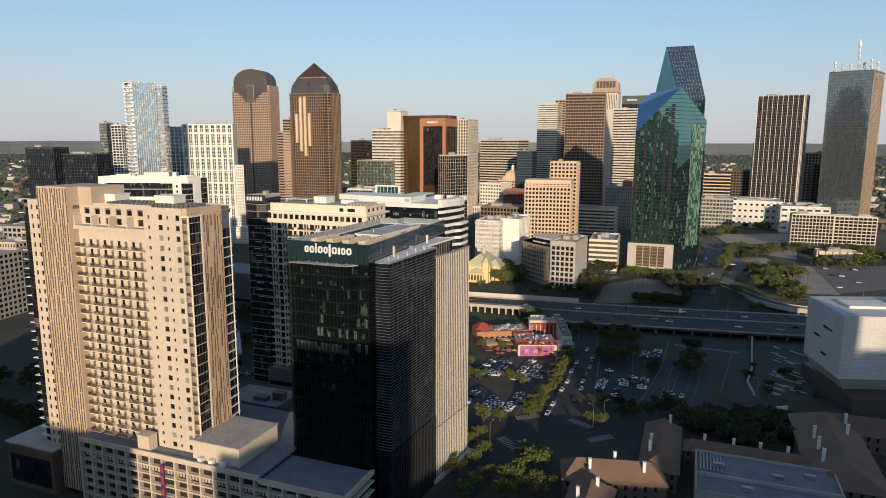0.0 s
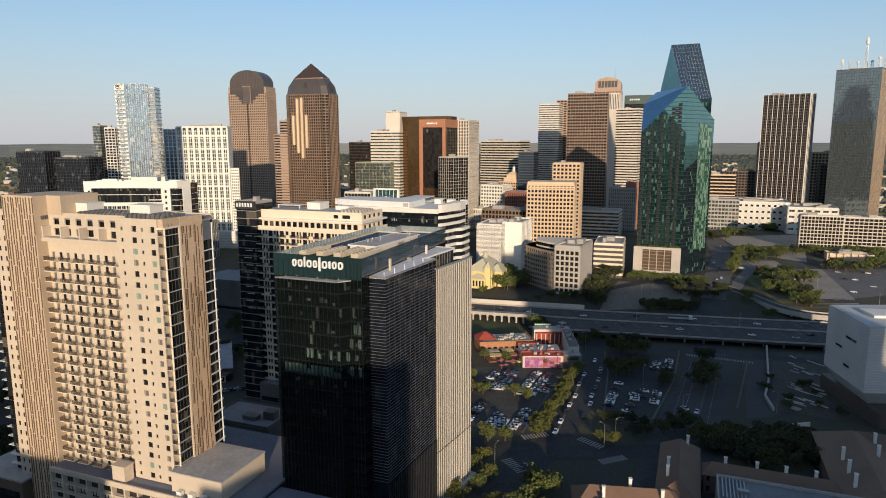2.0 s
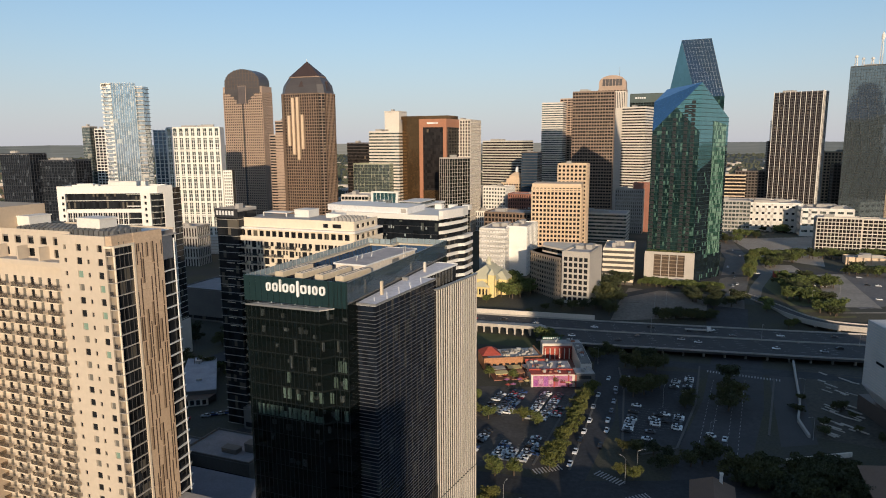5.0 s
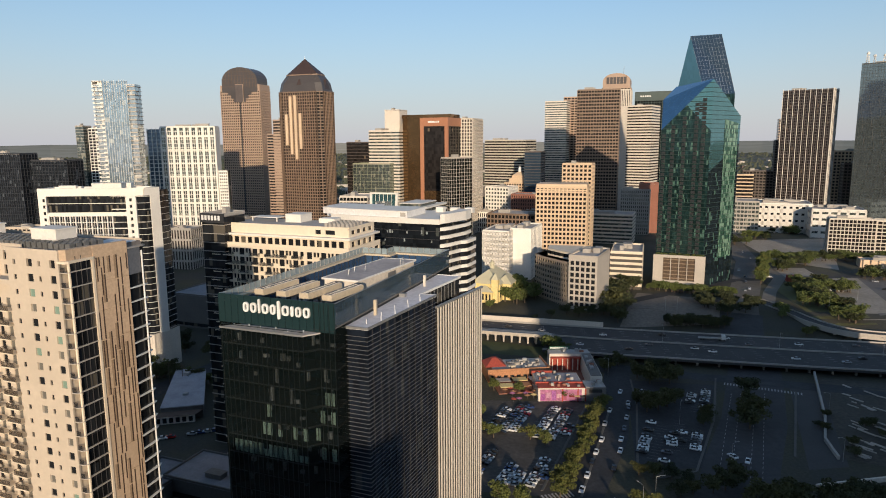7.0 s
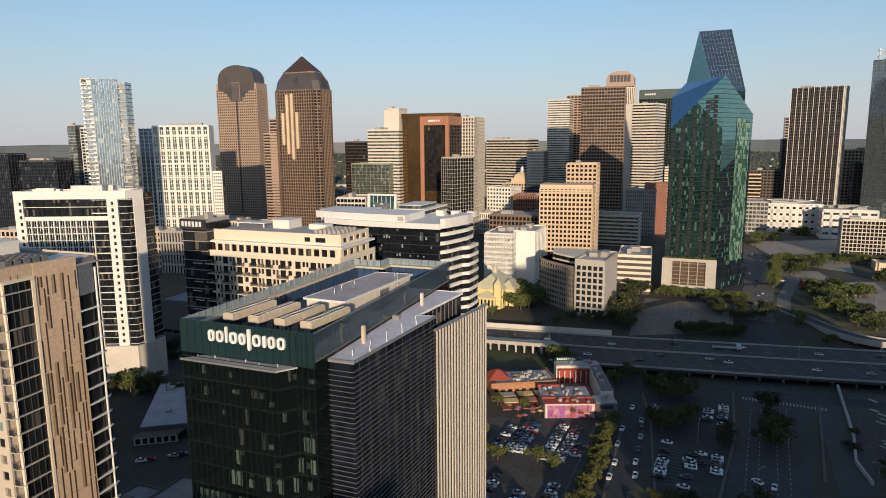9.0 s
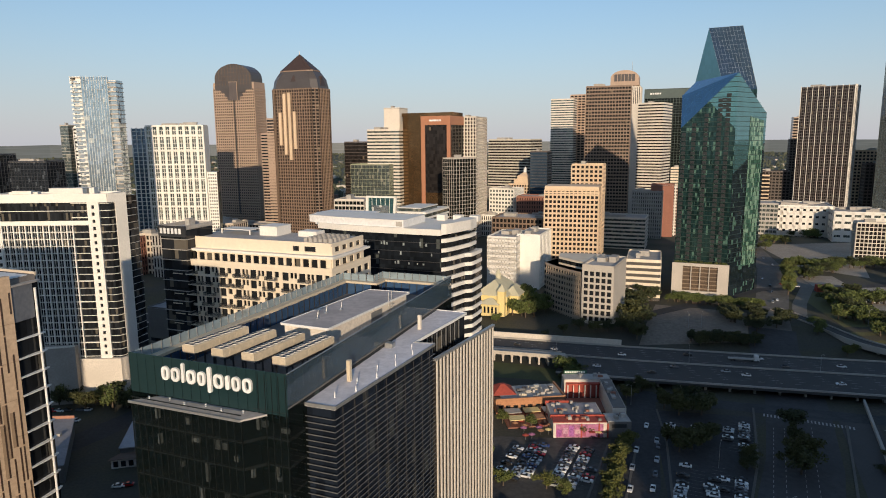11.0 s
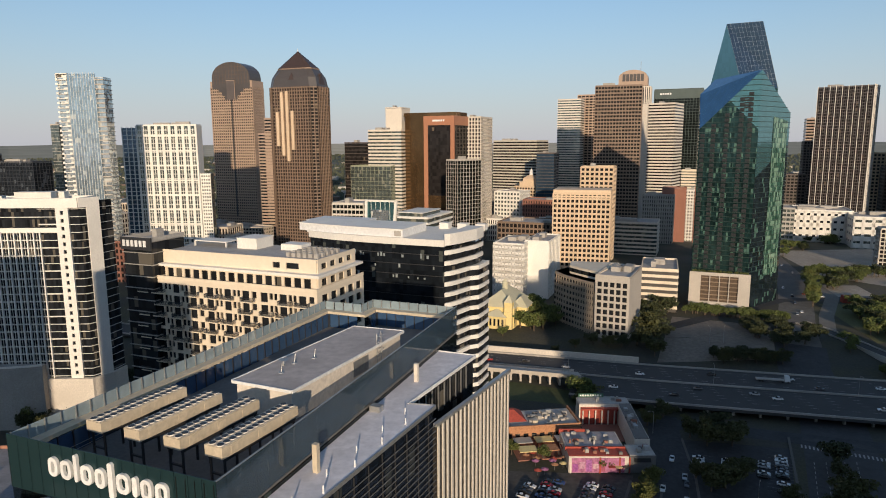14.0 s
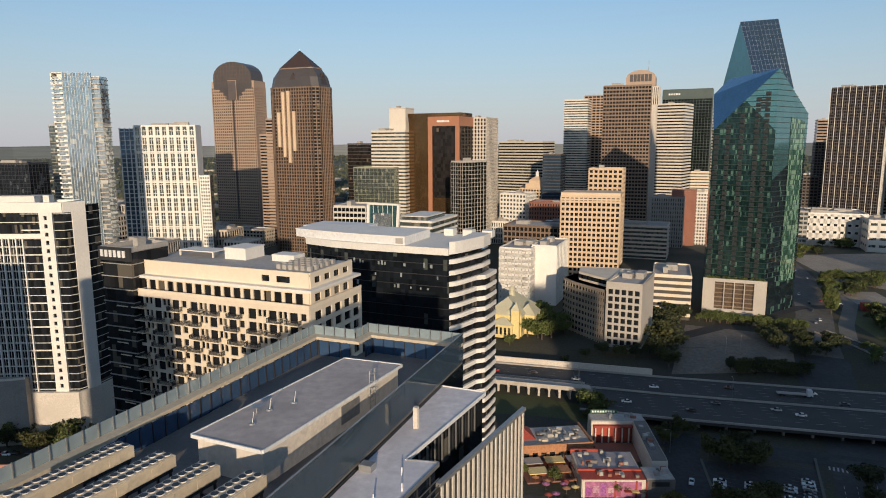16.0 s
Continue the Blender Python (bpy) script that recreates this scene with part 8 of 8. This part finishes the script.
for i, (x, y, rz) in enumerate(((19, 245, 60), (64, 262, 120), (70, 268, 0), (106, 292, 20), (150, 296, 190), (100, 330, 60), (84, 390, 200), (60, 455, 250), (128, 438, 80), (190, 424, 260), (240, 410, 80), (280, 404, 260), (170, 340, 180), (262, 500, 30), (310, 470, 60), (300, 530, 90), (150, 500, 90), (158, 500, 60))):
    m = pose(x, y, land(x, y) if not highway_y(x) - 24 < y < highway_y(x) + 24 else DECK, 0, 0, rz)
    if i == 0:
        lp.matrix_basis = m
    else:
        copy_thing(lp, m)
for x, y in ((-140, 378), (-132, 375), (-152, 384)):
    o = thing("utility_pole", "wooden utility pole with crossarms beside the street", "utility pole", (x, y, 0), 20, "utility poles")
    part("pole", MB().cyl(0, 0, 0, 13, 0.18, 0.12, 7), bark, o)
    part("crossarm", MB().box(-1.5, -0.08, 11.6, 1.5, 0.08, 11.8).box(-1.1, -0.08, 10.6, 1.1, 0.08, 10.8), bark, o)

# ---- white museum cube ----
MU = thing("museum", "white ribbed concrete museum cube raised on a dark plinth", "building", (180.0, 284.0, 0), 2.0)
mring = [(0, 0), (70, -3), (74, 40), (3.5, 38)]
part("shell", MB().prism([(6, 6), (66, 4), (68, 36), (8, 34)], 7, 14, mring).prism(mring, 14, 43.4), solid("grey_white_precast", (0.60, 0.59, 0.57), wear=0.2, grain=0.12), MU)
mb = MB()
for i in range(24):
    z = 14.5 + i * 1.2
    mb.prism([(-0.12, -0.12), (70.1, -3.1), (74.1, 40.1), (3.4, 38.1)], z, z + 0.14)
part("ribs", mb, offwhite, MU, kind="stuff")
for y0, z0, l in ((10, 33, 9), (22, 27, 6), (14, 20, 5)):
    part("slot_window", MB().prism([(-0.2 + y0 * 0.092, y0), (0.4 + y0 * 0.092, y0), (0.4 + (y0 + l) * 0.092, y0 + l), (-0.2 + (y0 + l) * 0.092, y0 + l)], z0, z0 + 1.0), glass_black, MU)
part("roof", MB().prism([(1, 1), (69, -2), (73, 39), (4.3, 37)], 42.3, 42.6), roof_pale, MU)
part("roof_block", MB().prism([(10, 14), (30, 13), (31, 26), (11, 27)], 42.6, 44.6).prism([(34, 10), (60, 9), (61, 28), (35, 28)], 42.6, 45.2), white, MU)
part("plinth", MB().prism([(4, -6), (80, -10), (84, 46), (6, 44)], 0, 7), dark_stone, MU)


# ---- tiled-roof buildings in front ----
def gable(par, x0, y0, x1, y1, z, h, along="x", over=0.6):
    mb = MB()
    x0, y0, x1, y1 = x0 - over, y0 - over, x1 + over, y1 + over
    if along == "x":
        yc = (y0 + y1) / 2
        i0, i1 = x0 + (y1 - y0) * 0.35, x1 - (y1 - y0) * 0.35
        pts = [(x0, y0, z), (x1, y0, z), (x1, y1, z), (x0, y1, z), (i0, yc, z + h), (i1, yc, z + h)]
        mb.v = pts
        mb.f = [(0, 1, 5, 4), (1, 2, 5), (2, 3, 4, 5), (3, 0, 4), (3, 2, 1, 0)]
    else:
        xc = (x0 + x1) / 2
        i0, i1 = y0 + (x1 - x0) * 0.35, y1 - (x1 - x0) * 0.35
        mb.v = [(x0, y0, z), (x1, y0, z), (x1, y1, z), (x0, y1, z), (xc, i0, z + h), (xc, i1, z + h)]
        mb.f = [(0, 1, 4), (1, 2, 5, 4), (2, 3, 5), (3, 0, 4, 5), (3, 2, 1, 0)]
    part("tile_roof", mb, tile_roof, par)


def house(x0, y0, x1, y1, z, h, along, ang, at, chim=()):
    o = thing("tiled_house", "dark brick building with hipped brown tile roof and white chimneys", "building", (*at, 0), ang, "tiled buildings round a yard")
    part("wall", MB().box(x0, y0, 0, x1, y1, z), brick_dark, o)
    pane = MB().box(0, -0.06, 0, 1.2, 0.1, 1.7).mesh("window", glass_black)
    for i in range(int((x1 - x0) / 3.2)):
        for zz in (1.2, 4.8):
            placed("window", pane, o, x0 + 1 + i * 3.2, y0, zz)
    gable(o, x0, y0, x1, y1, z, h, along)
    for cx, cy in chim:
        part("chimney", MB().box(cx - 0.5, cy - 0.5, z + 0.5, cx + 0.5, cy + 0.5, z + h + 1.2).box(cx - 0.6, cy - 0.6, z + h + 1.2, cx + 0.6, cy + 0.6, z + h + 1.45), white, o)
    return o


house(0, 0, 34, 14, 7, 5.0, "x", 8, (41, 206), ((9, 4), (18, 10), (27, 4)))
house(0, 0, 13, 40, 7, 5.0, "y", 21, (69, 214), ((3, 10), (3, 16), (9, 36)))
house(0, 0, 42, 8, 7, 3.2, "x", 21, (90, 228), ((7, 6), (17, 6), (26, 6), (35, 6)))
house(0, 0, 23, 62, 7, 6.0, "y", 21, (124, 203), ((5, 14), (5, 24), (5, 34), (17, 40)))
house(0, 0, 44, 15, 7, 5.0, "x", 21, (150, 246), ((10, 4), (26, 4), (38, 10)))
house(0, 0, 14, 22, 7, 5.0, "y", 21, (36, 184), ((4, 8), (9, 16)))
FR = thing("flat_roofed_building", "grey flat-roofed building with pale parapet and roof ducts", "building", (81, 194, 0), 21)
part("wall", MB().box(0, 0, 0, 44, 30, 9.2), concrete, FR)
part("roof_slab", MB().box(0.5, 0.5, 9.2, 43.5, 29.5, 9.5), solid("grey_felt_roof", (0.22, 0.22, 0.225), big=0.12, wear=0.35), FR)
part("parapet", MB().box(0, 0, 9.2, 44, 0.5, 10.4).box(0, 29.5, 9.2, 44, 30, 10.4).box(0, 0.5, 9.2, 0.5, 29.5, 10.4).box(43.5, 0.5, 9.2, 44, 29.5, 10.4).box(0.5, 12, 9.5, 43.5, 12.8, 10.6), concrete, FR)
for x, y in ((6, 20), (14, 6), (24, 18), (34, 22), (36, 6)):
    part("roof_duct", MB().box(x, y, 9.5, x + 3.4, y + 1.6, 10.8), steel, FR)
for i in range(7):
    part("roof_beam", MB().box(1.5 + i * 1.1, 16, 9.5, 1.9 + i * 1.1, 29, 10.0), steel, FR)

# ---- low shaded buildings between the towers ----
shed_grey = solid("dull_grey_render", (0.17, 0.16, 0.15), wear=0.3)
redpaint_dull = solid("dull_terracotta", (0.42, 0.20, 0.13), wear=0.25)
shed_roof = solid("dull_blue_grey_roof", (0.27, 0.275, 0.30), big=0.15, wear=0.35)
for x, y, w, d, h, lab in ((-70, 262, 30, 20, 8, "low white-roofed building in the shade"), (-62, 300, 26, 18, 9, "low pale building between towers"), (-98, 262, 16, 22, 7, "low shed with pale roof"), (-128, 468, 60, 36, 22, "low white parking structure")):
    o = thing("low_building", lab, "building", (x, y, 0), 21)
    part("wall", MB().box(-w, 0, 0, 0, d, h - 0.32), shed_grey, o)
    part("glazing_strip", MB().box(-w + 1, -0.08, 1.2, -1, 0.1, 3.2), glass_black, o)
    roof_on(o, (-w, 0, 0, d), h, shed_grey, shed_roof, 2, int(w), 0.7, shed_grey)

SH = thing("shop_building", "low shop with pale blue-grey roof and dark lean-to front", "building", (-126, 336, 0), 0)
part("wall", MB().prism([(0, 0), (17, 4), (1.8, 48.6), (-13, 49.6)], 0, 5.6), shed_grey, SH)
part("roof", MB().prism([(-0.4, -0.4), (17.5, 3.8), (2.1, 49.2), (-13.6, 50.2)], 5.6, 6.0), solid("pale_blue_roof", (0.40, 0.41, 0.45), big=0.15, wear=0.3), SH)
part("lean_to_roof", MB().prism([(-2, -6), (15.6, -1.6), (17, 3.9), (0, -0.1)], 3.6, 3.9, [(-1.4, -4), (15.9, 0.3), (16.9, 3.8), (0, -0.2)]), brick_dark, SH)
part("front_wall", MB().prism([(-1.2, -5), (15.0, -1.0), (15.0, -0.6), (-1.2, -4.6)], 0, 3.6), white, SH, "pale front wall")
for i in range(6):
    part("shop_window", MB().prism([(-0.4 + i * 2.6, -5.0 + i * 0.642 + 0.1), (1.2 + i * 2.6, -4.6 + i * 0.642 + 0.1), (1.2 + i * 2.6, -4.75 + i * 0.642 + 0.1), (-0.4 + i * 2.6, -5.15 + i * 0.642 + 0.1)][::-1], 0.6, 2.8), glass_black, SH)
part("roof_unit", MB().box(-6, 40, 6.0, -3.4, 42.6, 7.4), concrete, SH)
part("roof_unit", MB().box(4, 14, 6.0, 6, 16, 7.0), steel, SH)
DP = thing("depot_building", "wide low building with pale flat roof and tan end wall", "building", (-158, 340, 0), 0)
part("wall", MB().prism([(-14, -24), (19, -19), (0, 21), (-27, 19)], 0, 6.6), shed_grey, DP)
part("roof", MB().prism([(-14.4, -24.4), (19.5, -19.3), (0.3, 21.5), (-27.5, 19.4)], 6.6, 7.0), shed_roof, DP)
part("parapet", MB().prism([(-27.5, 19.4), (0.3, 21.5), (0.3, 21.1), (-27.4, 19.0)][::-1], 7.0, 8.2), redpaint_dull, DP)
for i in range(5):
    part("loading_door", MB().prism([(-10 + i * 5.6, -23.6 + i * 0.85), (-7 + i * 5.6, -23.14 + i * 0.85), (-7 + i * 5.6, -23.3 + i * 0.85), (-10 + i * 5.6, -23.76 + i * 0.85)][::-1], 0, 3.4), concrete, DP)
for i in range(4):
    part("roof_unit", MB().box(-15 + i * 6, -8 + i * 4, 7.0, -13.6 + i * 6, -6.6 + i * 4, 7.9), concrete, DP)
car_row(-186, 372, 4, 8, 90, 3.0, 0.7, 41)
car_row(-184, 384, 4, 8, 90, 3.0, 0.6, 42)
car_row(-118, 318, 20, 8, 100, 2.9, 0.6, 43)

# ---- restaurant round a courtyard ----
orange = solid("orange_brick", (0.46, 0.22, 0.11), wear=0.25, grain=0.35)
redpaint = solid("red_painted_wall", (0.42, 0.075, 0.05), wear=0.3, grain=0.3)
pink = solid("pink_mural", (0.46, 0.17, 0.30), grain=0.6, scale=0.8, wear=0.2)
bluegrey = solid("lilac_grey_roof", (0.36, 0.33, 0.34), wear=0.3)
RS = thing("restaurant", "orange and red restaurant with courtyard and painted mural wall", "building", (54.7, 405.0, 0), 0)
part("back_wing", MB().box(0, -6, 0, 22, 1.5, 8.6), offwhite, RS)
part("back_roof", MB().box(0.3, -5.7, 8.6, 21.7, 1.2, 8.9), roof_pale, RS)
part("courtyard_wall", MB().box(0.6, -6.25, 0, 16.5, -6.02, 7.4), redpaint, RS)
for i in range(6):
    part("arch_post", MB().box(1.2 + i * 2.7, -7.6, 0, 1.7 + i * 2.7, -7.1, 6.6), offwhite, RS)
part("arcade_beam", MB().box(0.6, -7.8, 6.6, 16.5, -6.3, 7.3), redpaint, RS)
part("right_wing", MB().prism([(16.6, -6.1), (22, -6), (20.2, -40), (14.4, -40)], 0, 8.8), offwhite, RS)
part("right_roof", MB().prism([(16.9, -6.1), (21.7, -6), (19.9, -39.6), (14.7, -39.6)], 8.8, 9.1), roof_dark, RS)
part("roof_units", MB().box(17.4, -14, 9.1, 18.8, -12, 10).box(17, -22, 9.1, 18.4, -20, 10.1).box(16.6, -31, 9.1, 18.2, -28, 10.1), steel, RS)
part("courtyard_floor", MB().box(0.5, -24, 0.1, 16.4, -8, 0.4), brick_red, RS)
part("front_building", MB().box(-12, -49, 0, 10, -28, 6.4), offwhite, RS)
part("front_roof", MB().box(-11.4, -42, 6.4, 9.4, -29, 6.7), bluegrey, RS)
part("red_cornice", MB().box(-12.4, -43, 5.6, 10.2, -42.2, 7.2), redpaint, RS)
part("red_cornice", MB().box(-12.4, -28.6, 5.6, -2, -27.8, 7.6), redpaint, RS)
part("lower_roof", MB().box(-12, -48.8, 6.4, 10, -43, 6.6), redpaint, RS)
part("mural", MB().box(-11, -49.3, 0.2, 8.5, -49.02, 5.8), pink, RS, "pink painted mural wall")
part("corner_block", MB().box(10.2, -49, 0, 20, -40.2, 6.6), shed_grey, RS)
part("corner_roof", MB().box(10.4, -48.8, 6.6, 19.8, -40.4, 6.9), roof_pale, RS)
part("dark_sign", MB().box(12, -49.2, 4.2, 18, -49.02, 5.8), black_metal, RS)
part("roof_sign_panel", MB().box(1, 1.3, 9.0, 12, 1.5, 10.6), solid("green_sign", (0.05, 0.14, 0.09)), RS, "green rooftop sign board")
for i in range(9):
    part("sign_bar", MB().box(1.6 + i * 1.1, 1.2, 9.4, 2.3 + i * 1.1, 1.29, 10.2), white_trim, RS)
rnd = random.Random(12)
for x0, x1, y0, y1, zr, n in ((-11, 9, -41, -29.5, 6.7, 16), (1, 21, -5, 1, 8.9, 7), (10.8, 19.4, -48, -41, 6.9, 4), (-11, 9, -48, -43.5, 6.6, 7), (15.5, 20, -38, -8, 9.1, 8)):
    for i in range(n):
        w, d, h = rnd.uniform(0.7, 2.4), rnd.uniform(0.7, 2.0), rnd.uniform(0.5, 1.6)
        x, y = rnd.uniform(x0, x1 - w), rnd.uniform(y0, y1 - d)
        part("roof_unit", MB().box(x, y, zr, x + w, y + d, zr + h).box(x + 0.1, y + 0.1, zr + h, x + w - 0.1, y + d - 0.1, zr + h + 0.12), rnd.choice((steel, concrete, roof_dark, roof_pale, brick_red)), RS)
for i in (0, 3, 5, 6):
    part("wall_pilaster", MB().box(-11.6 + i * 3.6, -49.5, 0, -11.0 + i * 3.6, -49.3, 6.2), rnd.choice((redpaint, offwhite, brick_red)), RS)
for i in range(5):
    part("mural_panel", MB().prism([(-10.6 + i * 2.5, -49.34), (-8.6 + i * 2.5, -49.34), (-8.6 + i * 2.5, -49.31), (-10.6 + i * 2.5, -49.31)], 0.6 + (i % 2) * 1.2, 3.6 + (i % 3) * 0.8), solid("mural_tone%d" % i, ((0.30, 0.08, 0.26), (0.55, 0.30, 0.40), (0.36, 0.12, 0.34), (0.60, 0.38, 0.42), (0.40, 0.10, 0.16))[i], grain=0.5, scale=1.2), RS, "painted patch of the mural")
for i in range(3):
    part("front_awning", MB().prism([(2.4 + i * 2.6, -51), (4.8 + i * 2.6, -51), (4.8 + i * 2.6, -49), (2.4 + i * 2.6, -49)], 2.8, 3.0), (redpaint, church_yellow, black_metal)[i], RS)
LB = thing("restaurant_annex", "low orange stucco annex with red pavilion roof and terraces", "building", (22, 372, 0), -8)
part("wall", MB().box(0, 8, 0, 32, 26, 5.6), orange, LB)
part("roof", MB().box(3, 9, 5.6, 31.5, 25, 6.0), roof_pale, LB)
part("pavilion_roof", MB().prism([(0, 14), (11, 14), (11, 26), (0, 26)], 6.0, 9.4, [(4.5, 19), (6.5, 19), (6.5, 21), (4.5, 21)]), redpaint, LB)
rnd = random.Random(14)
for i in range(22):
    w, d = rnd.uniform(0.6, 2.6), rnd.uniform(0.6, 2.2)
    x, y = rnd.uniform(11.5, 28), rnd.uniform(9.5, 22)
    part("roof_item", MB().box(x, y, 6.0, x + w, y + d, 6.0 + rnd.uniform(0.4, 1.5)), rnd.choice((steel, concrete, roof_dark, roof_pale, tan_metal)), LB)
for i in range(9):
    part("wall_opening", MB().box(1.2 + i * 3.4, 7.9, 1.0, 3.2 + i * 3.4, 8.1, 3.6), glass_black, LB)
part("roof_parapet", MB().box(-0.2, 7.7, 5.4, 32.2, 8.4, 6.9).box(31.6, 8.4, 5.4, 32.2, 26, 6.9), orange, LB)
for i in range(6):
    part("roof_unit", MB().box(13 + i * 2.9, 12 + (i % 3) * 3.4, 6, 15 + i * 2.9, 14 + (i % 3) * 3.4, 7.3), concrete, LB)
part("terrace", MB().box(2, -8, 0, 30, 8, 0.5), brick_red, LB)
for i, mt in enumerate((church_yellow, orange, redpaint, concrete, church_yellow, offwhite)):
    part("awning", MB().box(3 + (i % 3) * 8.5, -7 + (i // 3) * 7.5, 3.0, 10 + (i % 3) * 8.5, -2 + (i // 3) * 7.5, 3.3), mt, LB)
    for sx in (3.2, 9.6):
        part("awning_post", MB().box(sx + (i % 3) * 8.5, -6.8 + (i // 3) * 7.5, 0.5, sx + 0.2 + (i % 3) * 8.5, -6.6 + (i // 3) * 7.5, 3.0), black_metal, LB)
for i in range(14):
    r3 = random.Random(i)
    px, py = 24 + r3.uniform(0, 30), 352 + r3.uniform(0, 16)
    o = thing("parasol", "open coloured parasol over a terrace table", "parasol", (px, py, 0), 0, "parasols on the terrace")
    part("canopy", MB().cyl(0, 0, 2.3, 2.9, 1.5, 0.1, 8), (redpaint, orange, church_yellow, pink)[i % 4], o)
    part("pole", MB().cyl(0, 0, 0, 2.4, 0.04, 0.04, 5), steel, o)

# ---- yellow church ----
CHU = thing("church", "yellow stucco church with pale tiled roofs", "church", (18, 534, 5.5), 21)
part("nave", MB().box(0, 0, 0, 22, 34, 13), church_yellow, CHU)
shingle = solid("pale_shingle", (0.58, 0.54, 0.38), wear=0.2, scale=3)


def hip(mb, x0, y0, x1, y1, z, h):
    mb.prism([(x0, y0), (x1, y0), (x1, y1), (x0, y1)], z, z + h, [((x0 + x1) / 2 - 0.2, y0 + (x1 - x0) * 0.4), ((x0 + x1) / 2 + 0.2, y0 + (x1 - x0) * 0.4), ((x0 + x1) / 2 + 0.2, y1 - (x1 - x0) * 0.4), ((x0 + x1) / 2 - 0.2, y1 - (x1 - x0) * 0.4)])
    return mb


part("nave_roof", hip(MB(), -0.7, -0.7, 22.7, 34.7, 13, 9), shingle, CHU)
part("transept", MB().box(18, 8, 0, 28, 22, 12), church_yellow, CHU)
part("transept_roof", hip(MB(), 17, 7.4, 28.6, 22.6, 12, 6), shingle, CHU)
part("porch", MB().box(4, -5, 0, 18, 0, 8), church_yellow, CHU)
part("porch_roof", hip(MB(), 3.4, -5.6, 18.6, 6, 8, 4), shingle, CHU)
for x0, y0 in ((1, -1), (19, -1)):
    part("turret", MB().box(x0 - 2.4, y0 - 2.4, 0, x0 + 2.4, y0 + 2.4, 17), church_yellow, CHU)
    part("turret_roof", MB().prism([(x0 - 2.8, y0 - 2.8), (x0 + 2.8, y0 - 2.8), (x0 + 2.8, y0 + 2.8), (x0 - 2.8, y0 + 2.8)], 17, 21.5, [(x0 - 0.1, y0 - 0.1), (x0 + 0.1, y0 - 0.1), (x0 + 0.1, y0 + 0.1), (x0 - 0.1, y0 + 0.1)]), shingle, CHU)
part("lantern", MB().cyl(11, 17, 21, 25, 2.0, 1.8, 8).cyl(11, 17, 25, 28, 2.2, 0.1, 8), shingle, CHU)
for i in range(5):
    part("window", MB().box(5 + i * 2.6, -5.06, 2, 6.3 + i * 2.6, -4.9, 6.4), glass_black, CHU)
for i in range(6):
    part("window", MB().box(21.95, 1 + i * 5.4, 3, 22.06, 2.8 + i * 5.4, 9) if not 8 < 1 + i * 5.4 < 21 else MB().box(27.95, 1 + i * 5.4, 3, 28.06, 2.8 + i * 5.4, 9), glass_black, CHU)

# ---- kiosk and low building by the park ----
KI = thing("kiosk", "small red painted kiosk with long dark canopy", "kiosk", (281, 592, 5.0), 10)
part("red_wall", MB().box(0, 0, 0, 6, 5, 5.2), redpaint, KI)
part("canopy", MB().box(6.2, 0.5, 3.6, 23, 6.5, 4.3), dark_stone, KI)
for x in (7, 14, 22):
    part("post", MB().box(x, 1, 0, x + 0.3, 1.3, 3.6), steel, KI)
TB = thing("low_building", "low tan stucco building with flat roof among trees", "building", (378, 652, 5.0), 21)
part("wall", MB().box(0, 0, 0, 40, 16, 6.18), tan_stone, TB)
for i in range(6):
    part("bay", MB().box(2 + i * 6.2, -1.6, 0, 5.5 + i * 6.2, 0, 7.4), tan_stone, TB)
roof_on(TB, (0, 40, 0.1, 16), 6.5, tan_stone, roof_pale, 4, 6, 0.8)
